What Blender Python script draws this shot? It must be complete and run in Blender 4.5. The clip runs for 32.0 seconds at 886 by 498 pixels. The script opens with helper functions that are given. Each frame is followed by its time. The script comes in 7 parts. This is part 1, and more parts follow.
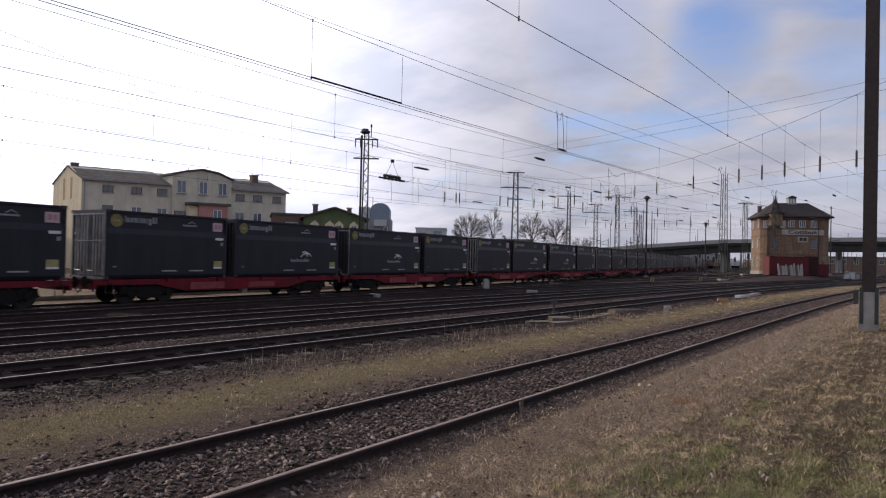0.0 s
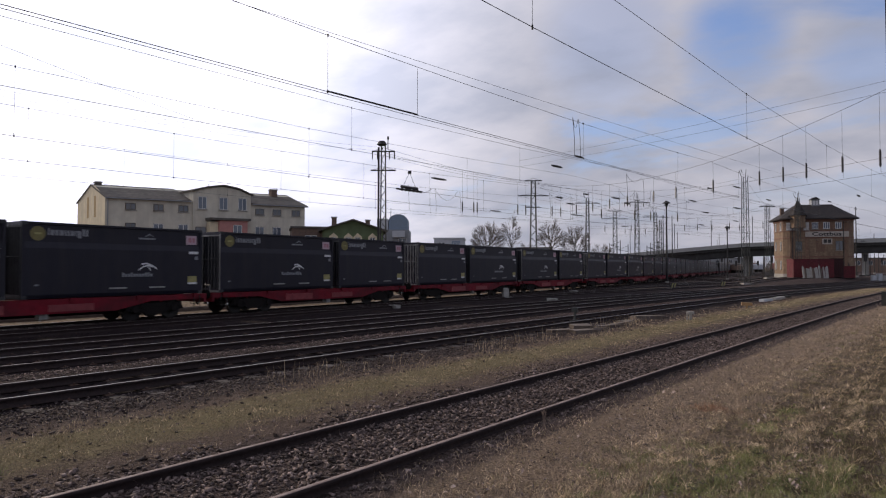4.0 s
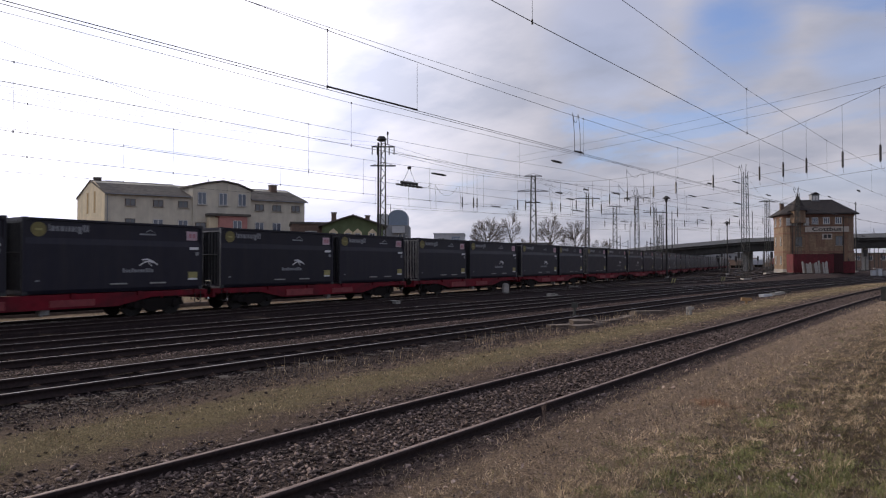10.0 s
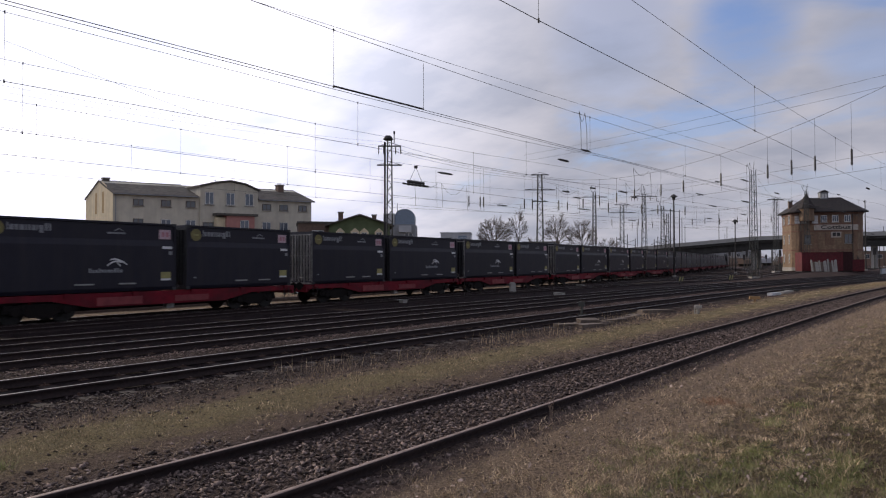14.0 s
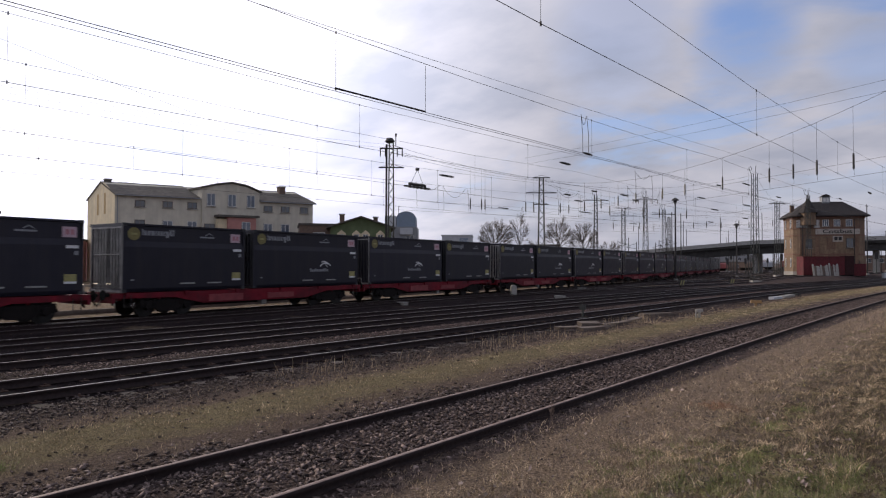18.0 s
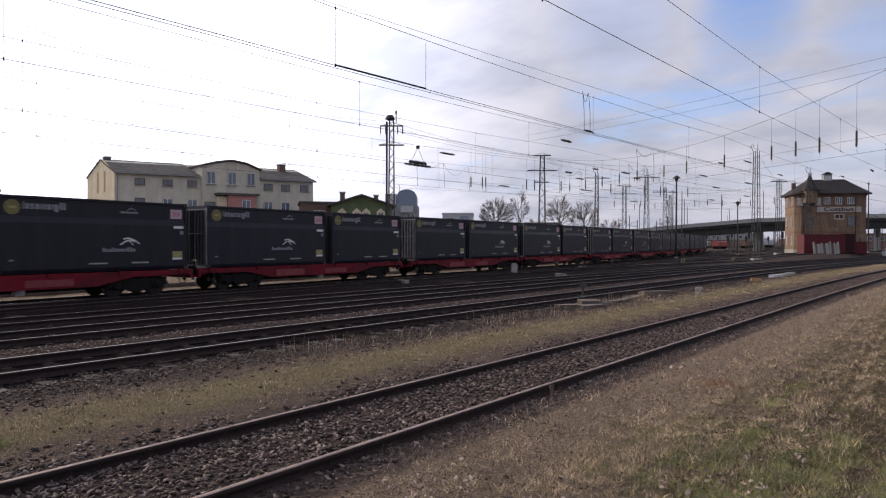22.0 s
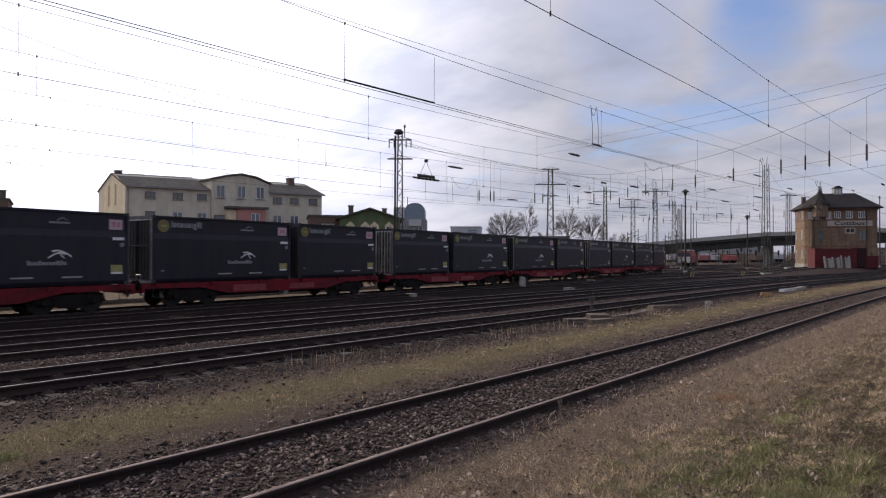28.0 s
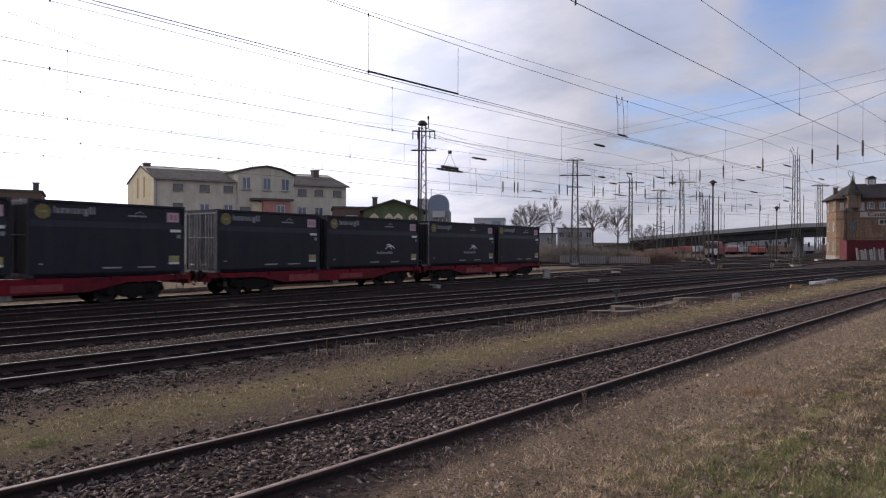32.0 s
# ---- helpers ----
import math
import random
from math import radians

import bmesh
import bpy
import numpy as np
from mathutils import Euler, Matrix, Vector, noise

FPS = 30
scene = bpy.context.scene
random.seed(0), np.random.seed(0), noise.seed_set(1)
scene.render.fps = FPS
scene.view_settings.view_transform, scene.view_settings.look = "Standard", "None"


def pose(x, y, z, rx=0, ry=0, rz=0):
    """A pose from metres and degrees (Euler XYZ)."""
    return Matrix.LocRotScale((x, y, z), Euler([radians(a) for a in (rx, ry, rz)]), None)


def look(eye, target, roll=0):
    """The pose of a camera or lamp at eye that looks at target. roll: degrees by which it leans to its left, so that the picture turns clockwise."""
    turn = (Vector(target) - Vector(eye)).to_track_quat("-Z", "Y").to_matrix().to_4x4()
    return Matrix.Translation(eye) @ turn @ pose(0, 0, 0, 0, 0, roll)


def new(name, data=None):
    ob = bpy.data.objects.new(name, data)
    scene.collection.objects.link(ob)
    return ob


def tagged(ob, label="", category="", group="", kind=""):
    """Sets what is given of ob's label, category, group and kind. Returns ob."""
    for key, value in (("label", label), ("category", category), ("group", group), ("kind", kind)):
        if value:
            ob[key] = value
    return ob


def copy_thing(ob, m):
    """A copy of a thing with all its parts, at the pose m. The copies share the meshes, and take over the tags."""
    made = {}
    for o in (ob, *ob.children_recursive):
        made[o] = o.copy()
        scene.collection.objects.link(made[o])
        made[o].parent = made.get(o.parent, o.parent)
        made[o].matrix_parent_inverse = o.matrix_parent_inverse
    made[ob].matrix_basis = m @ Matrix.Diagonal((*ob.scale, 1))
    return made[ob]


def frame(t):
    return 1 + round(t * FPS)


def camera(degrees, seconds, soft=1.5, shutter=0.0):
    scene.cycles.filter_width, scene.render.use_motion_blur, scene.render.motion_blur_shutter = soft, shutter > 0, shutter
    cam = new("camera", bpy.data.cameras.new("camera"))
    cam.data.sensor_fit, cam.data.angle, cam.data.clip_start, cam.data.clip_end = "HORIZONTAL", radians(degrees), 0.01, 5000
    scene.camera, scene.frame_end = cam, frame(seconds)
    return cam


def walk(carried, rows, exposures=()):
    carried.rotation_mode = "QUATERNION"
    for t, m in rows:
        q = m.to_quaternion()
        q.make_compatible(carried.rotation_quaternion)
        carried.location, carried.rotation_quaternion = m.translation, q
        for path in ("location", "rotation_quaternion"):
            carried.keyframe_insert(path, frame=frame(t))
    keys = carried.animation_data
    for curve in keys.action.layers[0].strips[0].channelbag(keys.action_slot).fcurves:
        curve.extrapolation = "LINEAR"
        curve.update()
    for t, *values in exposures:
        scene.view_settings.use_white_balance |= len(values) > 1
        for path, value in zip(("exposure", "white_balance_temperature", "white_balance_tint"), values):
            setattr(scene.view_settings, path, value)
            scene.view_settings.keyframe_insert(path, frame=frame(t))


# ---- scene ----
EYE = (0.0, 0.0, 1.95)
cam = camera(68.26, 32.0, soft=1.15, shutter=0.25)
walk(cam, [
    (0, pose(*EYE, 90.745, -1.282, -2.202)),
    (0.5, pose(*EYE, 90.752, -0.820, -2.105)),
    (1, pose(*EYE, 90.671, -0.421, -1.781)),
    (1.5, pose(*EYE, 90.632, -0.320, -1.595)),
    (2, pose(*EYE, 90.708, -0.268, -1.625)),
    (2.5, pose(*EYE, 90.969, -0.111, -1.350)),
    (3, pose(*EYE, 91.134, -0.304, -1.156)),
    (3.5, pose(*EYE, 91.352, -0.150, -0.767)),
    (5.5, pose(*EYE, 92.169, -0.075, -0.320)),
    (6, pose(*EYE, 92.227, -0.015, -0.540)),
    (6.5, pose(*EYE, 92.018, 0.358, -0.737)),
    (7, pose(*EYE, 91.606, 0.185, -0.798)),
    (7.5, pose(*EYE, 91.282, 0.152, -0.694)),
    (8, pose(*EYE, 91.081, 0.221, -0.604)),
    (8.5, pose(*EYE, 90.936, 0.236, -0.543)),
    (9, pose(*EYE, 90.951, 0.098, -0.610)),
    (9.5, pose(*EYE, 91.075, -0.034, -0.597)),
    (10, pose(*EYE, 91.200, -0.031, -0.549)),
    (10.5, pose(*EYE, 91.331, -0.029, -0.496)),
    (11, pose(*EYE, 91.463, -0.000, -0.383)),
    (11.5, pose(*EYE, 91.545, -0.127, -0.375)),
    (12, pose(*EYE, 91.606, -0.068, -0.253)),
    (12.5, pose(*EYE, 91.623, -0.109, -0.109)),
    (13, pose(*EYE, 91.549, -0.000, 0.000)),
    (13.5, pose(*EYE, 91.377, 0.091, 0.028)),
    (14, pose(*EYE, 91.125, 0.103, 0.040)),
    (14.5, pose(*EYE, 90.967, -0.150, 0.027)),
    (16.5, pose(*EYE, 91.207, -0.450, 0.211)),
    (17, pose(*EYE, 91.340, -0.455, 0.187)),
    (17.5, pose(*EYE, 91.423, -0.337, 0.167)),
    (18, pose(*EYE, 91.343, -0.152, 0.139)),
    (18.5, pose(*EYE, 90.962, -0.186, 0.094)),
    (19, pose(*EYE, 90.199, 0.019, 0.087)),
    (19.5, pose(*EYE, 89.736, 0.305, 0.101)),
    (20, pose(*EYE, 89.546, 0.200, 0.149)),
    (20.5, pose(*EYE, 89.557, -0.219, 0.220)),
    (21, pose(*EYE, 89.528, -0.148, 0.236)),
    (21.5, pose(*EYE, 89.495, -0.154, 0.230)),
    (22, pose(*EYE, 89.421, -0.138, 0.192)),
    (22.5, pose(*EYE, 89.402, 0.071, 0.181)),
    (23, pose(*EYE, 89.475, -0.070, 0.149)),
    (23.5, pose(*EYE, 89.710, -0.273, 0.156)),
    (24, pose(*EYE, 89.991, -0.278, 0.177)),
    (24.5, pose(*EYE, 90.164, -0.317, 0.215)),
    (25, pose(*EYE, 90.281, -0.218, 0.272)),
    (25.5, pose(*EYE, 90.359, -0.149, 0.365)),
    (27.5, pose(*EYE, 90.554, -0.214, 0.803)),
    (28, pose(*EYE, 90.603, -0.239, 0.902)),
    (28.5, pose(*EYE, 90.653, -0.197, 1.002)),
    (29, pose(*EYE, 90.685, -0.231, 1.151)),
    (29.5, pose(*EYE, 90.669, -0.141, 1.313)),
    (30, pose(*EYE, 90.565, -0.233, 1.487)),
    (30.5, pose(*EYE, 90.211, 0.186, 1.780)),
    (31, pose(*EYE, 89.936, 0.257, 2.232)),
    (31.5, pose(*EYE, 89.777, 0.092, 2.614)),
    (32, pose(*EYE, 89.847, -0.289, 2.974)),
], exposures=(
    (0, -0.05), (1, -0.06), (3, -0.15), (6, -0.32), (7, -0.30), (8, -0.24), (9, -0.18), (11, -0.16), (12, -0.21), (13, -0.28), (14, -0.25), (17, -0.15),
    (18, -0.16), (19, -0.15), (19.6, -0.05), (20, 0.04), (21, 0.08), (22, 0.10), (24, 0.10), (25, 0.07), (28, -0.10), (29, -0.06), (30, -0.04), (31, -0.03), (32, -0.03)))

# ---- light: a low winter sun behind thin cloud, ahead and to the side of the tracks ----
SUN_AZ, SUN_EL = radians(-52), radians(22)          # azimuth from +y towards +x
SUN_DIR = Vector((math.sin(SUN_AZ) * math.cos(SUN_EL), math.cos(SUN_AZ) * math.cos(SUN_EL), math.sin(SUN_EL)))


def make_world():
    world = bpy.data.worlds.new("winter_sky")
    scene.world = world
    world.use_nodes = True
    nt = world.node_tree
    nt.nodes.clear()
    N, K = nt.nodes.new, nt.links.new
    out, bg = N("ShaderNodeOutputWorld"), N("ShaderNodeBackground")
    sky = N("ShaderNodeTexSky")
    sky.sky_type, sky.sun_disc = "NISHITA", False
    sky.sun_elevation, sky.sun_rotation = SUN_EL, SUN_AZ
    sky.air_density, sky.dust_density, sky.ozone_density = 1.0, 0.3, 3.0
    co = N("ShaderNodeTexCoord")
    sep = N("ShaderNodeSeparateXYZ")
    K(co.outputs["Generated"], sep.inputs[0])
    # the cloud sheet lies at one height: project the direction on it
    zc = N("ShaderNodeMath"); zc.operation = "MAXIMUM"; zc.inputs[1].default_value = 0.0
    K(sep.outputs["Z"], zc.inputs[0])
    za = N("ShaderNodeMath"); za.operation = "ADD"; za.inputs[1].default_value = 0.30
    K(zc.outputs[0], za.inputs[0])
    dx, dy = N("ShaderNodeMath"), N("ShaderNodeMath")
    dx.operation = dy.operation = "DIVIDE"
    K(sep.outputs["X"], dx.inputs[0]); K(za.outputs[0], dx.inputs[1])
    K(sep.outputs["Y"], dy.inputs[0]); K(za.outputs[0], dy.inputs[1])
    comb = N("ShaderNodeCombineXYZ")
    K(dx.outputs[0], comb.inputs[0]); K(dy.outputs[0], comb.inputs[1])
    mp = N("ShaderNodeMapping")
    mp.inputs["Location"].default_value = SKY_SHIFT
    mp.inputs["Rotation"].default_value = (0, 0, radians(35))
    mp.inputs["Scale"].default_value = (0.8, 1.15, 1.0)
    turn = N("ShaderNodeMapping")
    turn.inputs["Rotation"].default_value = (0, 0, radians(SKY_TURN))
    K(comb.outputs[0], turn.inputs[0])
    K(turn.outputs[0], mp.inputs[0])
    n1, n2 = N("ShaderNodeTexNoise"), N("ShaderNodeTexNoise")
    n1.inputs["Scale"].default_value, n1.inputs["Detail"].default_value = 1.7, 6.0
    n1.inputs["Roughness"].default_value, n1.inputs["Distortion"].default_value = 0.57, 0.35
    n2.inputs["Scale"].default_value, n2.inputs["Detail"].default_value = 2.6, 6.0
    n2.inputs["Roughness"].default_value = 0.55
    K(mp.outputs[0], n1.inputs[0]); K(mp.outputs[0], n2.inputs[0])
    cover = N("ShaderNodeMapRange"); cover.interpolation_type = "SMOOTHSTEP"
    cover.inputs["From Min"].default_value, cover.inputs["From Max"].default_value = 0.27, 0.53
    K(n1.outputs["Fac"], cover.inputs["Value"])
    # nearness to the sun
    dot = N("ShaderNodeVectorMath"); dot.operation = "DOT_PRODUCT"
    nrm = N("ShaderNodeVectorMath"); nrm.operation = "NORMALIZE"
    K(co.outputs["Generated"], nrm.inputs[0])
    K(nrm.outputs[0], dot.inputs[0]); dot.inputs[1].default_value = SUN_DIR
    glow = N("ShaderNodeMapRange"); glow.interpolation_type = "SMOOTHERSTEP"
    glow.inputs["From Min"].default_value, glow.inputs["From Max"].default_value = 0.40, 1.0
    K(dot.outputs["Value"], glow.inputs["Value"])
    cl = N("ShaderNodeMapRange")
    cl.inputs["From Min"].default_value, cl.inputs["From Max"].default_value = 0.38, 0.62
    cl.inputs["To Min"].default_value, cl.inputs["To Max"].default_value = 0.0, 1.0
    K(n2.outputs["Fac"], cl.inputs["Value"])
    tint = N("ShaderNodeMix"); tint.data_type = "RGBA"
    tint.inputs["A"].default_value = CLOUD_DARK
    tint.inputs["B"].default_value = CLOUD_LIGHT
    K(cl.outputs[0], tint.inputs["Factor"])
    lum = N("ShaderNodeMath"); lum.operation = "MULTIPLY_ADD"
    lum.inputs[1].default_value, lum.inputs[2].default_value = CLOUD_GLOW, 1.0
    K(glow.outputs[0], lum.inputs[0])
    cloud = N("ShaderNodeVectorMath"); cloud.operation = "SCALE"
    K(tint.outputs["Result"], cloud.inputs[0]); K(lum.outputs[0], cloud.inputs["Scale"])
    # more cloud towards the sun and towards the horizon
    cov2 = N("ShaderNodeMath"); cov2.operation = "MAXIMUM"
    g2 = N("ShaderNodeMapRange")
    g2.inputs["From Min"].default_value, g2.inputs["From Max"].default_value = 0.02, 0.22
    K(glow.outputs[0], g2.inputs["Value"])
    K(cover.outputs[0], cov2.inputs[0]); K(g2.outputs[0], cov2.inputs[1])
    low = N("ShaderNodeMapRange")
    low.inputs["From Min"].default_value, low.inputs["From Max"].default_value = 0.06, 0.30
    low.inputs["To Min"].default_value, low.inputs["To Max"].default_value = 1.0, 0.0
    K(sep.outputs["Z"], low.inputs["Value"])
    cov3 = N("ShaderNodeMath"); cov3.operation = "MAXIMUM"
    K(cov2.outputs[0], cov3.inputs[0]); K(low.outputs[0], cov3.inputs[1])
    cover_now = cov3.outputs[0]
    for way, spread, depth in SKY_GAPS:
        gd = N("ShaderNodeVectorMath"); gd.operation = "DOT_PRODUCT"; gd.inputs[1].default_value = Vector(way).normalized()
        K(nrm.outputs[0], gd.inputs[0])
        wob = N("ShaderNodeMath"); wob.operation = "MULTIPLY_ADD"; wob.inputs[1].default_value = 9.0 * (1 - spread)
        K(n2.outputs["Fac"], wob.inputs[0]); K(gd.outputs["Value"], wob.inputs[2])
        gr = N("ShaderNodeMapRange"); gr.interpolation_type = "SMOOTHSTEP"
        gr.inputs["From Min"].default_value, gr.inputs["From Max"].default_value = 1 + 1.6 * (1 - spread), 1 + 5.2 * (1 - spread)
        gr.inputs["To Min"].default_value, gr.inputs["To Max"].default_value = 1.0, max(0.0, 1 - depth)
        K(wob.outputs[0], gr.inputs["Value"])
        ml = N("ShaderNodeMath"); ml.operation = "MULTIPLY"
        K(cover_now, ml.inputs[0]); K(gr.outputs[0], ml.inputs[1])
        cover_now = ml.outputs[0]
    skys = N("ShaderNodeVectorMath"); skys.operation = "MULTIPLY"; skys.inputs[1].default_value = BLUE_GAIN
    K(sky.outputs[0], skys.inputs[0])
    mix = N("ShaderNodeMix"); mix.data_type = "RGBA"
    K(cover_now, mix.inputs["Factor"])
    K(skys.outputs[0], mix.inputs["A"]); K(cloud.outputs[0], mix.inputs["B"])
    K(mix.outputs["Result"], bg.inputs["Color"])
    bg.inputs["Strength"].default_value = SKY_STRENGTH
    K(bg.outputs[0], out.inputs[0])


SKY_STRENGTH = 0.09
SKY_SHIFT = (3.2, 1.4, 0.0)
SKY_TURN = 23.0
SKY_GAPS = (((0.4032, 0.8642, 0.3010), 0.9988, 0.85), ((0.2350, 0.9206, 0.3119), 0.998, 0.3), ((0.5371, 0.8027, 0.2594), 0.9988, 0.5))       # where the cloud thins: direction, spread, depth
BLUE_GAIN = (1.75, 1.72, 2.05)
CLOUD_DARK, CLOUD_LIGHT, CLOUD_GLOW = (4.8, 4.98, 6.1, 1), (6.9, 6.75, 7.65, 1), 1.85
make_world()
sun = bpy.data.lights.new("sun", "SUN")
sun.energy, sun.angle, sun.color = 2.6, radians(4), (1.0, 0.82, 0.60)
sun_ob = new("sun", sun)
sun_ob.matrix_world = look(SUN_DIR * 50, (0, 0, 0))

# ---- materials ----
def mat(name, base, rough=0.7, metal=0.0, alt=None, scale=6.0, bump=0.25, bscale=60.0, dirt_or_shade=None, dscale=1.2, amount=0.5,
        per_object=0.0, per_island=0.0, bdist=0.01, streak=False, spec=0.4):
    """A surface in two scales of variation: base and alt mixed by fine grain, dirt and painted shade by large stains.
    """
    m = bpy.data.materials.new(name)
    m.use_nodes = True
    nt = m.node_tree
    N, K = nt.nodes.new, nt.links.new
    bsdf = nt.nodes["Principled BSDF"]
    bsdf.inputs["Metallic"].default_value = metal
    bsdf.inputs["Specular IOR Level"].default_value = spec
    co = N("ShaderNodeTexCoord")
    src = co.outputs["Object"]
    fine = N("ShaderNodeTexNoise")
    fine.inputs["Scale"].default_value, fine.inputs["Detail"].default_value = scale, 6.0
    K(src, fine.inputs["Vector"])
    ramp = N("ShaderNodeMapRange")
    ramp.inputs["From Min"].default_value, ramp.inputs["From Max"].default_value = 0.32, 0.68
    K(fine.outputs["Fac"], ramp.inputs["Value"])
    mix = N("ShaderNodeMix"); mix.data_type = "RGBA"
    mix.inputs["A"].default_value = (*base, 1)
    alt = alt or tuple(c * 0.72 for c in base)
    mix.inputs["B"].default_value = (*alt, 1)
    K(ramp.outputs[0], mix.inputs["Factor"])
    col = mix.outputs["Result"]
    if dirt_or_shade:
        big = N("ShaderNodeTexNoise")
        big.inputs["Scale"].default_value, big.inputs["Detail"].default_value = dscale, 5.0
        big.inputs["Roughness"].default_value = 0.6
        if streak:
            mp = N("ShaderNodeMapping"); mp.inputs["Scale"].default_value = (3.0, 3.0, 0.35)
            K(src, mp.inputs[0]); K(mp.outputs[0], big.inputs["Vector"])
        else:
            K(src, big.inputs["Vector"])
        r2 = N("ShaderNodeMapRange")
        r2.inputs["From Min"].default_value, r2.inputs["From Max"].default_value = 0.42, 0.72
        r2.inputs["To Max"].default_value = amount
        K(big.outputs["Fac"], r2.inputs["Value"])
        mx = N("ShaderNodeMix"); mx.data_type = "RGBA"
        K(r2.outputs[0], mx.inputs["Factor"]); K(col, mx.inputs["A"])
        mx.inputs["B"].default_value = (*dirt_or_shade, 1)
        col = mx.outputs["Result"]
    if per_object or per_island:
        hsv = N("ShaderNodeHueSaturation")
        rnd = N("ShaderNodeObjectInfo").outputs["Random"] if per_object else N("ShaderNodeNewGeometry").outputs["Random Per Island"]
        r3 = N("ShaderNodeMapRange")
        w = per_object or per_island
        r3.inputs["To Min"].default_value, r3.inputs["To Max"].default_value = 1 - w, 1 + w
        K(rnd, r3.inputs["Value"]); K(r3.outputs[0], hsv.inputs["Value"]); K(col, hsv.inputs["Color"])
        col = hsv.outputs["Color"]
    K(col, bsdf.inputs["Base Color"])
    rr = N("ShaderNodeMapRange")
    rr.inputs["To Min"].default_value, rr.inputs["To Max"].default_value = max(0.03, rough - 0.12), min(1.0, rough + 0.12)
    K(fine.outputs["Fac"], rr.inputs["Value"]); K(rr.outputs[0], bsdf.inputs["Roughness"])
    if bump:
        bn = N("ShaderNodeTexNoise")
        bn.inputs["Scale"].default_value, bn.inputs["Detail"].default_value = bscale, 4.0
        K(src, bn.inputs["Vector"])
        b = N("ShaderNodeBump")
        b.inputs["Strength"].default_value, b.inputs["Distance"].default_value = bump, bdist
        K(bn.outputs["Fac"], b.inputs["Height"]); K(b.outputs[0], bsdf.inputs["Normal"])
    return m


def glass_mat(name, tint, rough=0.06):
    m = bpy.data.materials.new(name)
    m.use_nodes = True
    b = m.node_tree.nodes["Principled BSDF"]
    b.inputs["Base Color"].default_value = (*tint, 1)
    b.inputs["Roughness"].default_value = rough
    b.inputs["Specular IOR Level"].default_value = 0.9
    return m


M_STONE = mat("ballast_stone", (0.18, 0.137, 0.124), 0.85, alt=(0.058, 0.044, 0.04), spec=0.2, scale=30, bump=0.5, bscale=90, per_island=0.75)
M_STONE_MID = mat("dusty_ballast_stone", (0.17, 0.125, 0.12), 0.85, alt=(0.07, 0.05, 0.048), spec=0.2, scale=30, bump=0.5, bscale=90, per_island=0.6)
M_STONE_DARK = mat("oily_ballast_stone", (0.072, 0.052, 0.049), 0.85, alt=(0.034, 0.024, 0.023), scale=30, bump=0.5, bscale=90, per_island=0.45)
M_RAIL = mat("rusty_rail_side", (0.028, 0.016, 0.015), 0.85, alt=(0.016, 0.010, 0.010), scale=18, bump=0.3, bscale=140)
M_RAILTOP = mat("worn_rail_head", (0.34, 0.31, 0.29), 0.35, metal=0.9, alt=(0.24, 0.20, 0.18), scale=3, bump=0.08, bscale=60)
# paler than the rail sides: light wear, plus the lit sheen mixed into the colour
M_RAILTOP_RUST = mat("dull_rail_head", (0.24, 0.175, 0.15), 0.6, metal=0.0, spec=0.3, alt=(0.13, 0.088, 0.074), scale=5, bump=0.1, bscale=60)
M_SLEEPEREND = mat("weathered_sleeper_end", (0.095, 0.083, 0.078), 0.95, alt=(0.05, 0.043, 0.041), scale=8, spec=0.1, bump=0.4, per_object=0.5)
M_SLEEPER = mat("dark_timber_sleeper", (0.032, 0.024, 0.022), 0.95, alt=(0.019, 0.015, 0.014), scale=9, spec=0.1, bump=0.4, per_object=0.3)
M_FASTENER = mat("rusty_fastener", (0.10, 0.06, 0.045), 0.7, metal=0.3)
M_BOX = mat("near_black_container_paint", (0.011, 0.010, 0.019), 0.45, alt=(0.015, 0.0145, 0.024), scale=1.6, bump=0.05, bscale=4,
            dirt_or_shade=(0.03, 0.027, 0.028), dscale=0.9, amount=0.32, streak=True, per_object=0.15, spec=0.27)
M_BOXEND = mat("grey_container_end_steel", (0.34, 0.33, 0.32), 0.5, metal=0.2, alt=(0.22, 0.215, 0.21), scale=3, bump=0.1, dirt_or_shade=(0.07, 0.06, 0.055), amount=0.7, streak=True)
# also carries the shade on container ends that face narrow gaps
M_BOXDARK = mat("dark_container_inner_steel", (0.035, 0.036, 0.040), 0.6)
M_RED = mat("red_wagon_paint", (0.19, 0.006, 0.018), 0.6, alt=(0.105, 0.005, 0.012), scale=2.5, bump=0.08, dirt_or_shade=(0.045, 0.012, 0.016), dscale=1.1, amount=0.7, spec=0.2)
M_REDPATCH = mat("faded_red_panel", (0.24, 0.04, 0.046), 0.55, alt=(0.16, 0.026, 0.032), scale=3, bump=0.05)
M_BOGIE = mat("black_bogie_grime", (0.008, 0.007, 0.007), 0.85, spec=0.15, alt=(0.014, 0.011, 0.010), scale=7, bump=0.2)
M_WHEEL = mat("wheel_steel", (0.022, 0.019, 0.018), 0.6, metal=0.2, alt=(0.012, 0.011, 0.010), scale=8)
M_TREAD = mat("bright_wheel_tread", (0.5, 0.5, 0.5), 0.25, metal=1.0)
M_YELLOW = mat("yellow_sticker", (0.20, 0.17, 0.055), 0.5, alt=(0.14, 0.12, 0.045), scale=5, bump=0)
M_PALEYELLOW = mat("pale_yellow_plate", (0.33, 0.30, 0.12), 0.5, bump=0)
M_WHITE = mat("white_sticker", (0.72, 0.72, 0.72), 0.5, alt=(0.55, 0.55, 0.56), scale=14, bump=0)
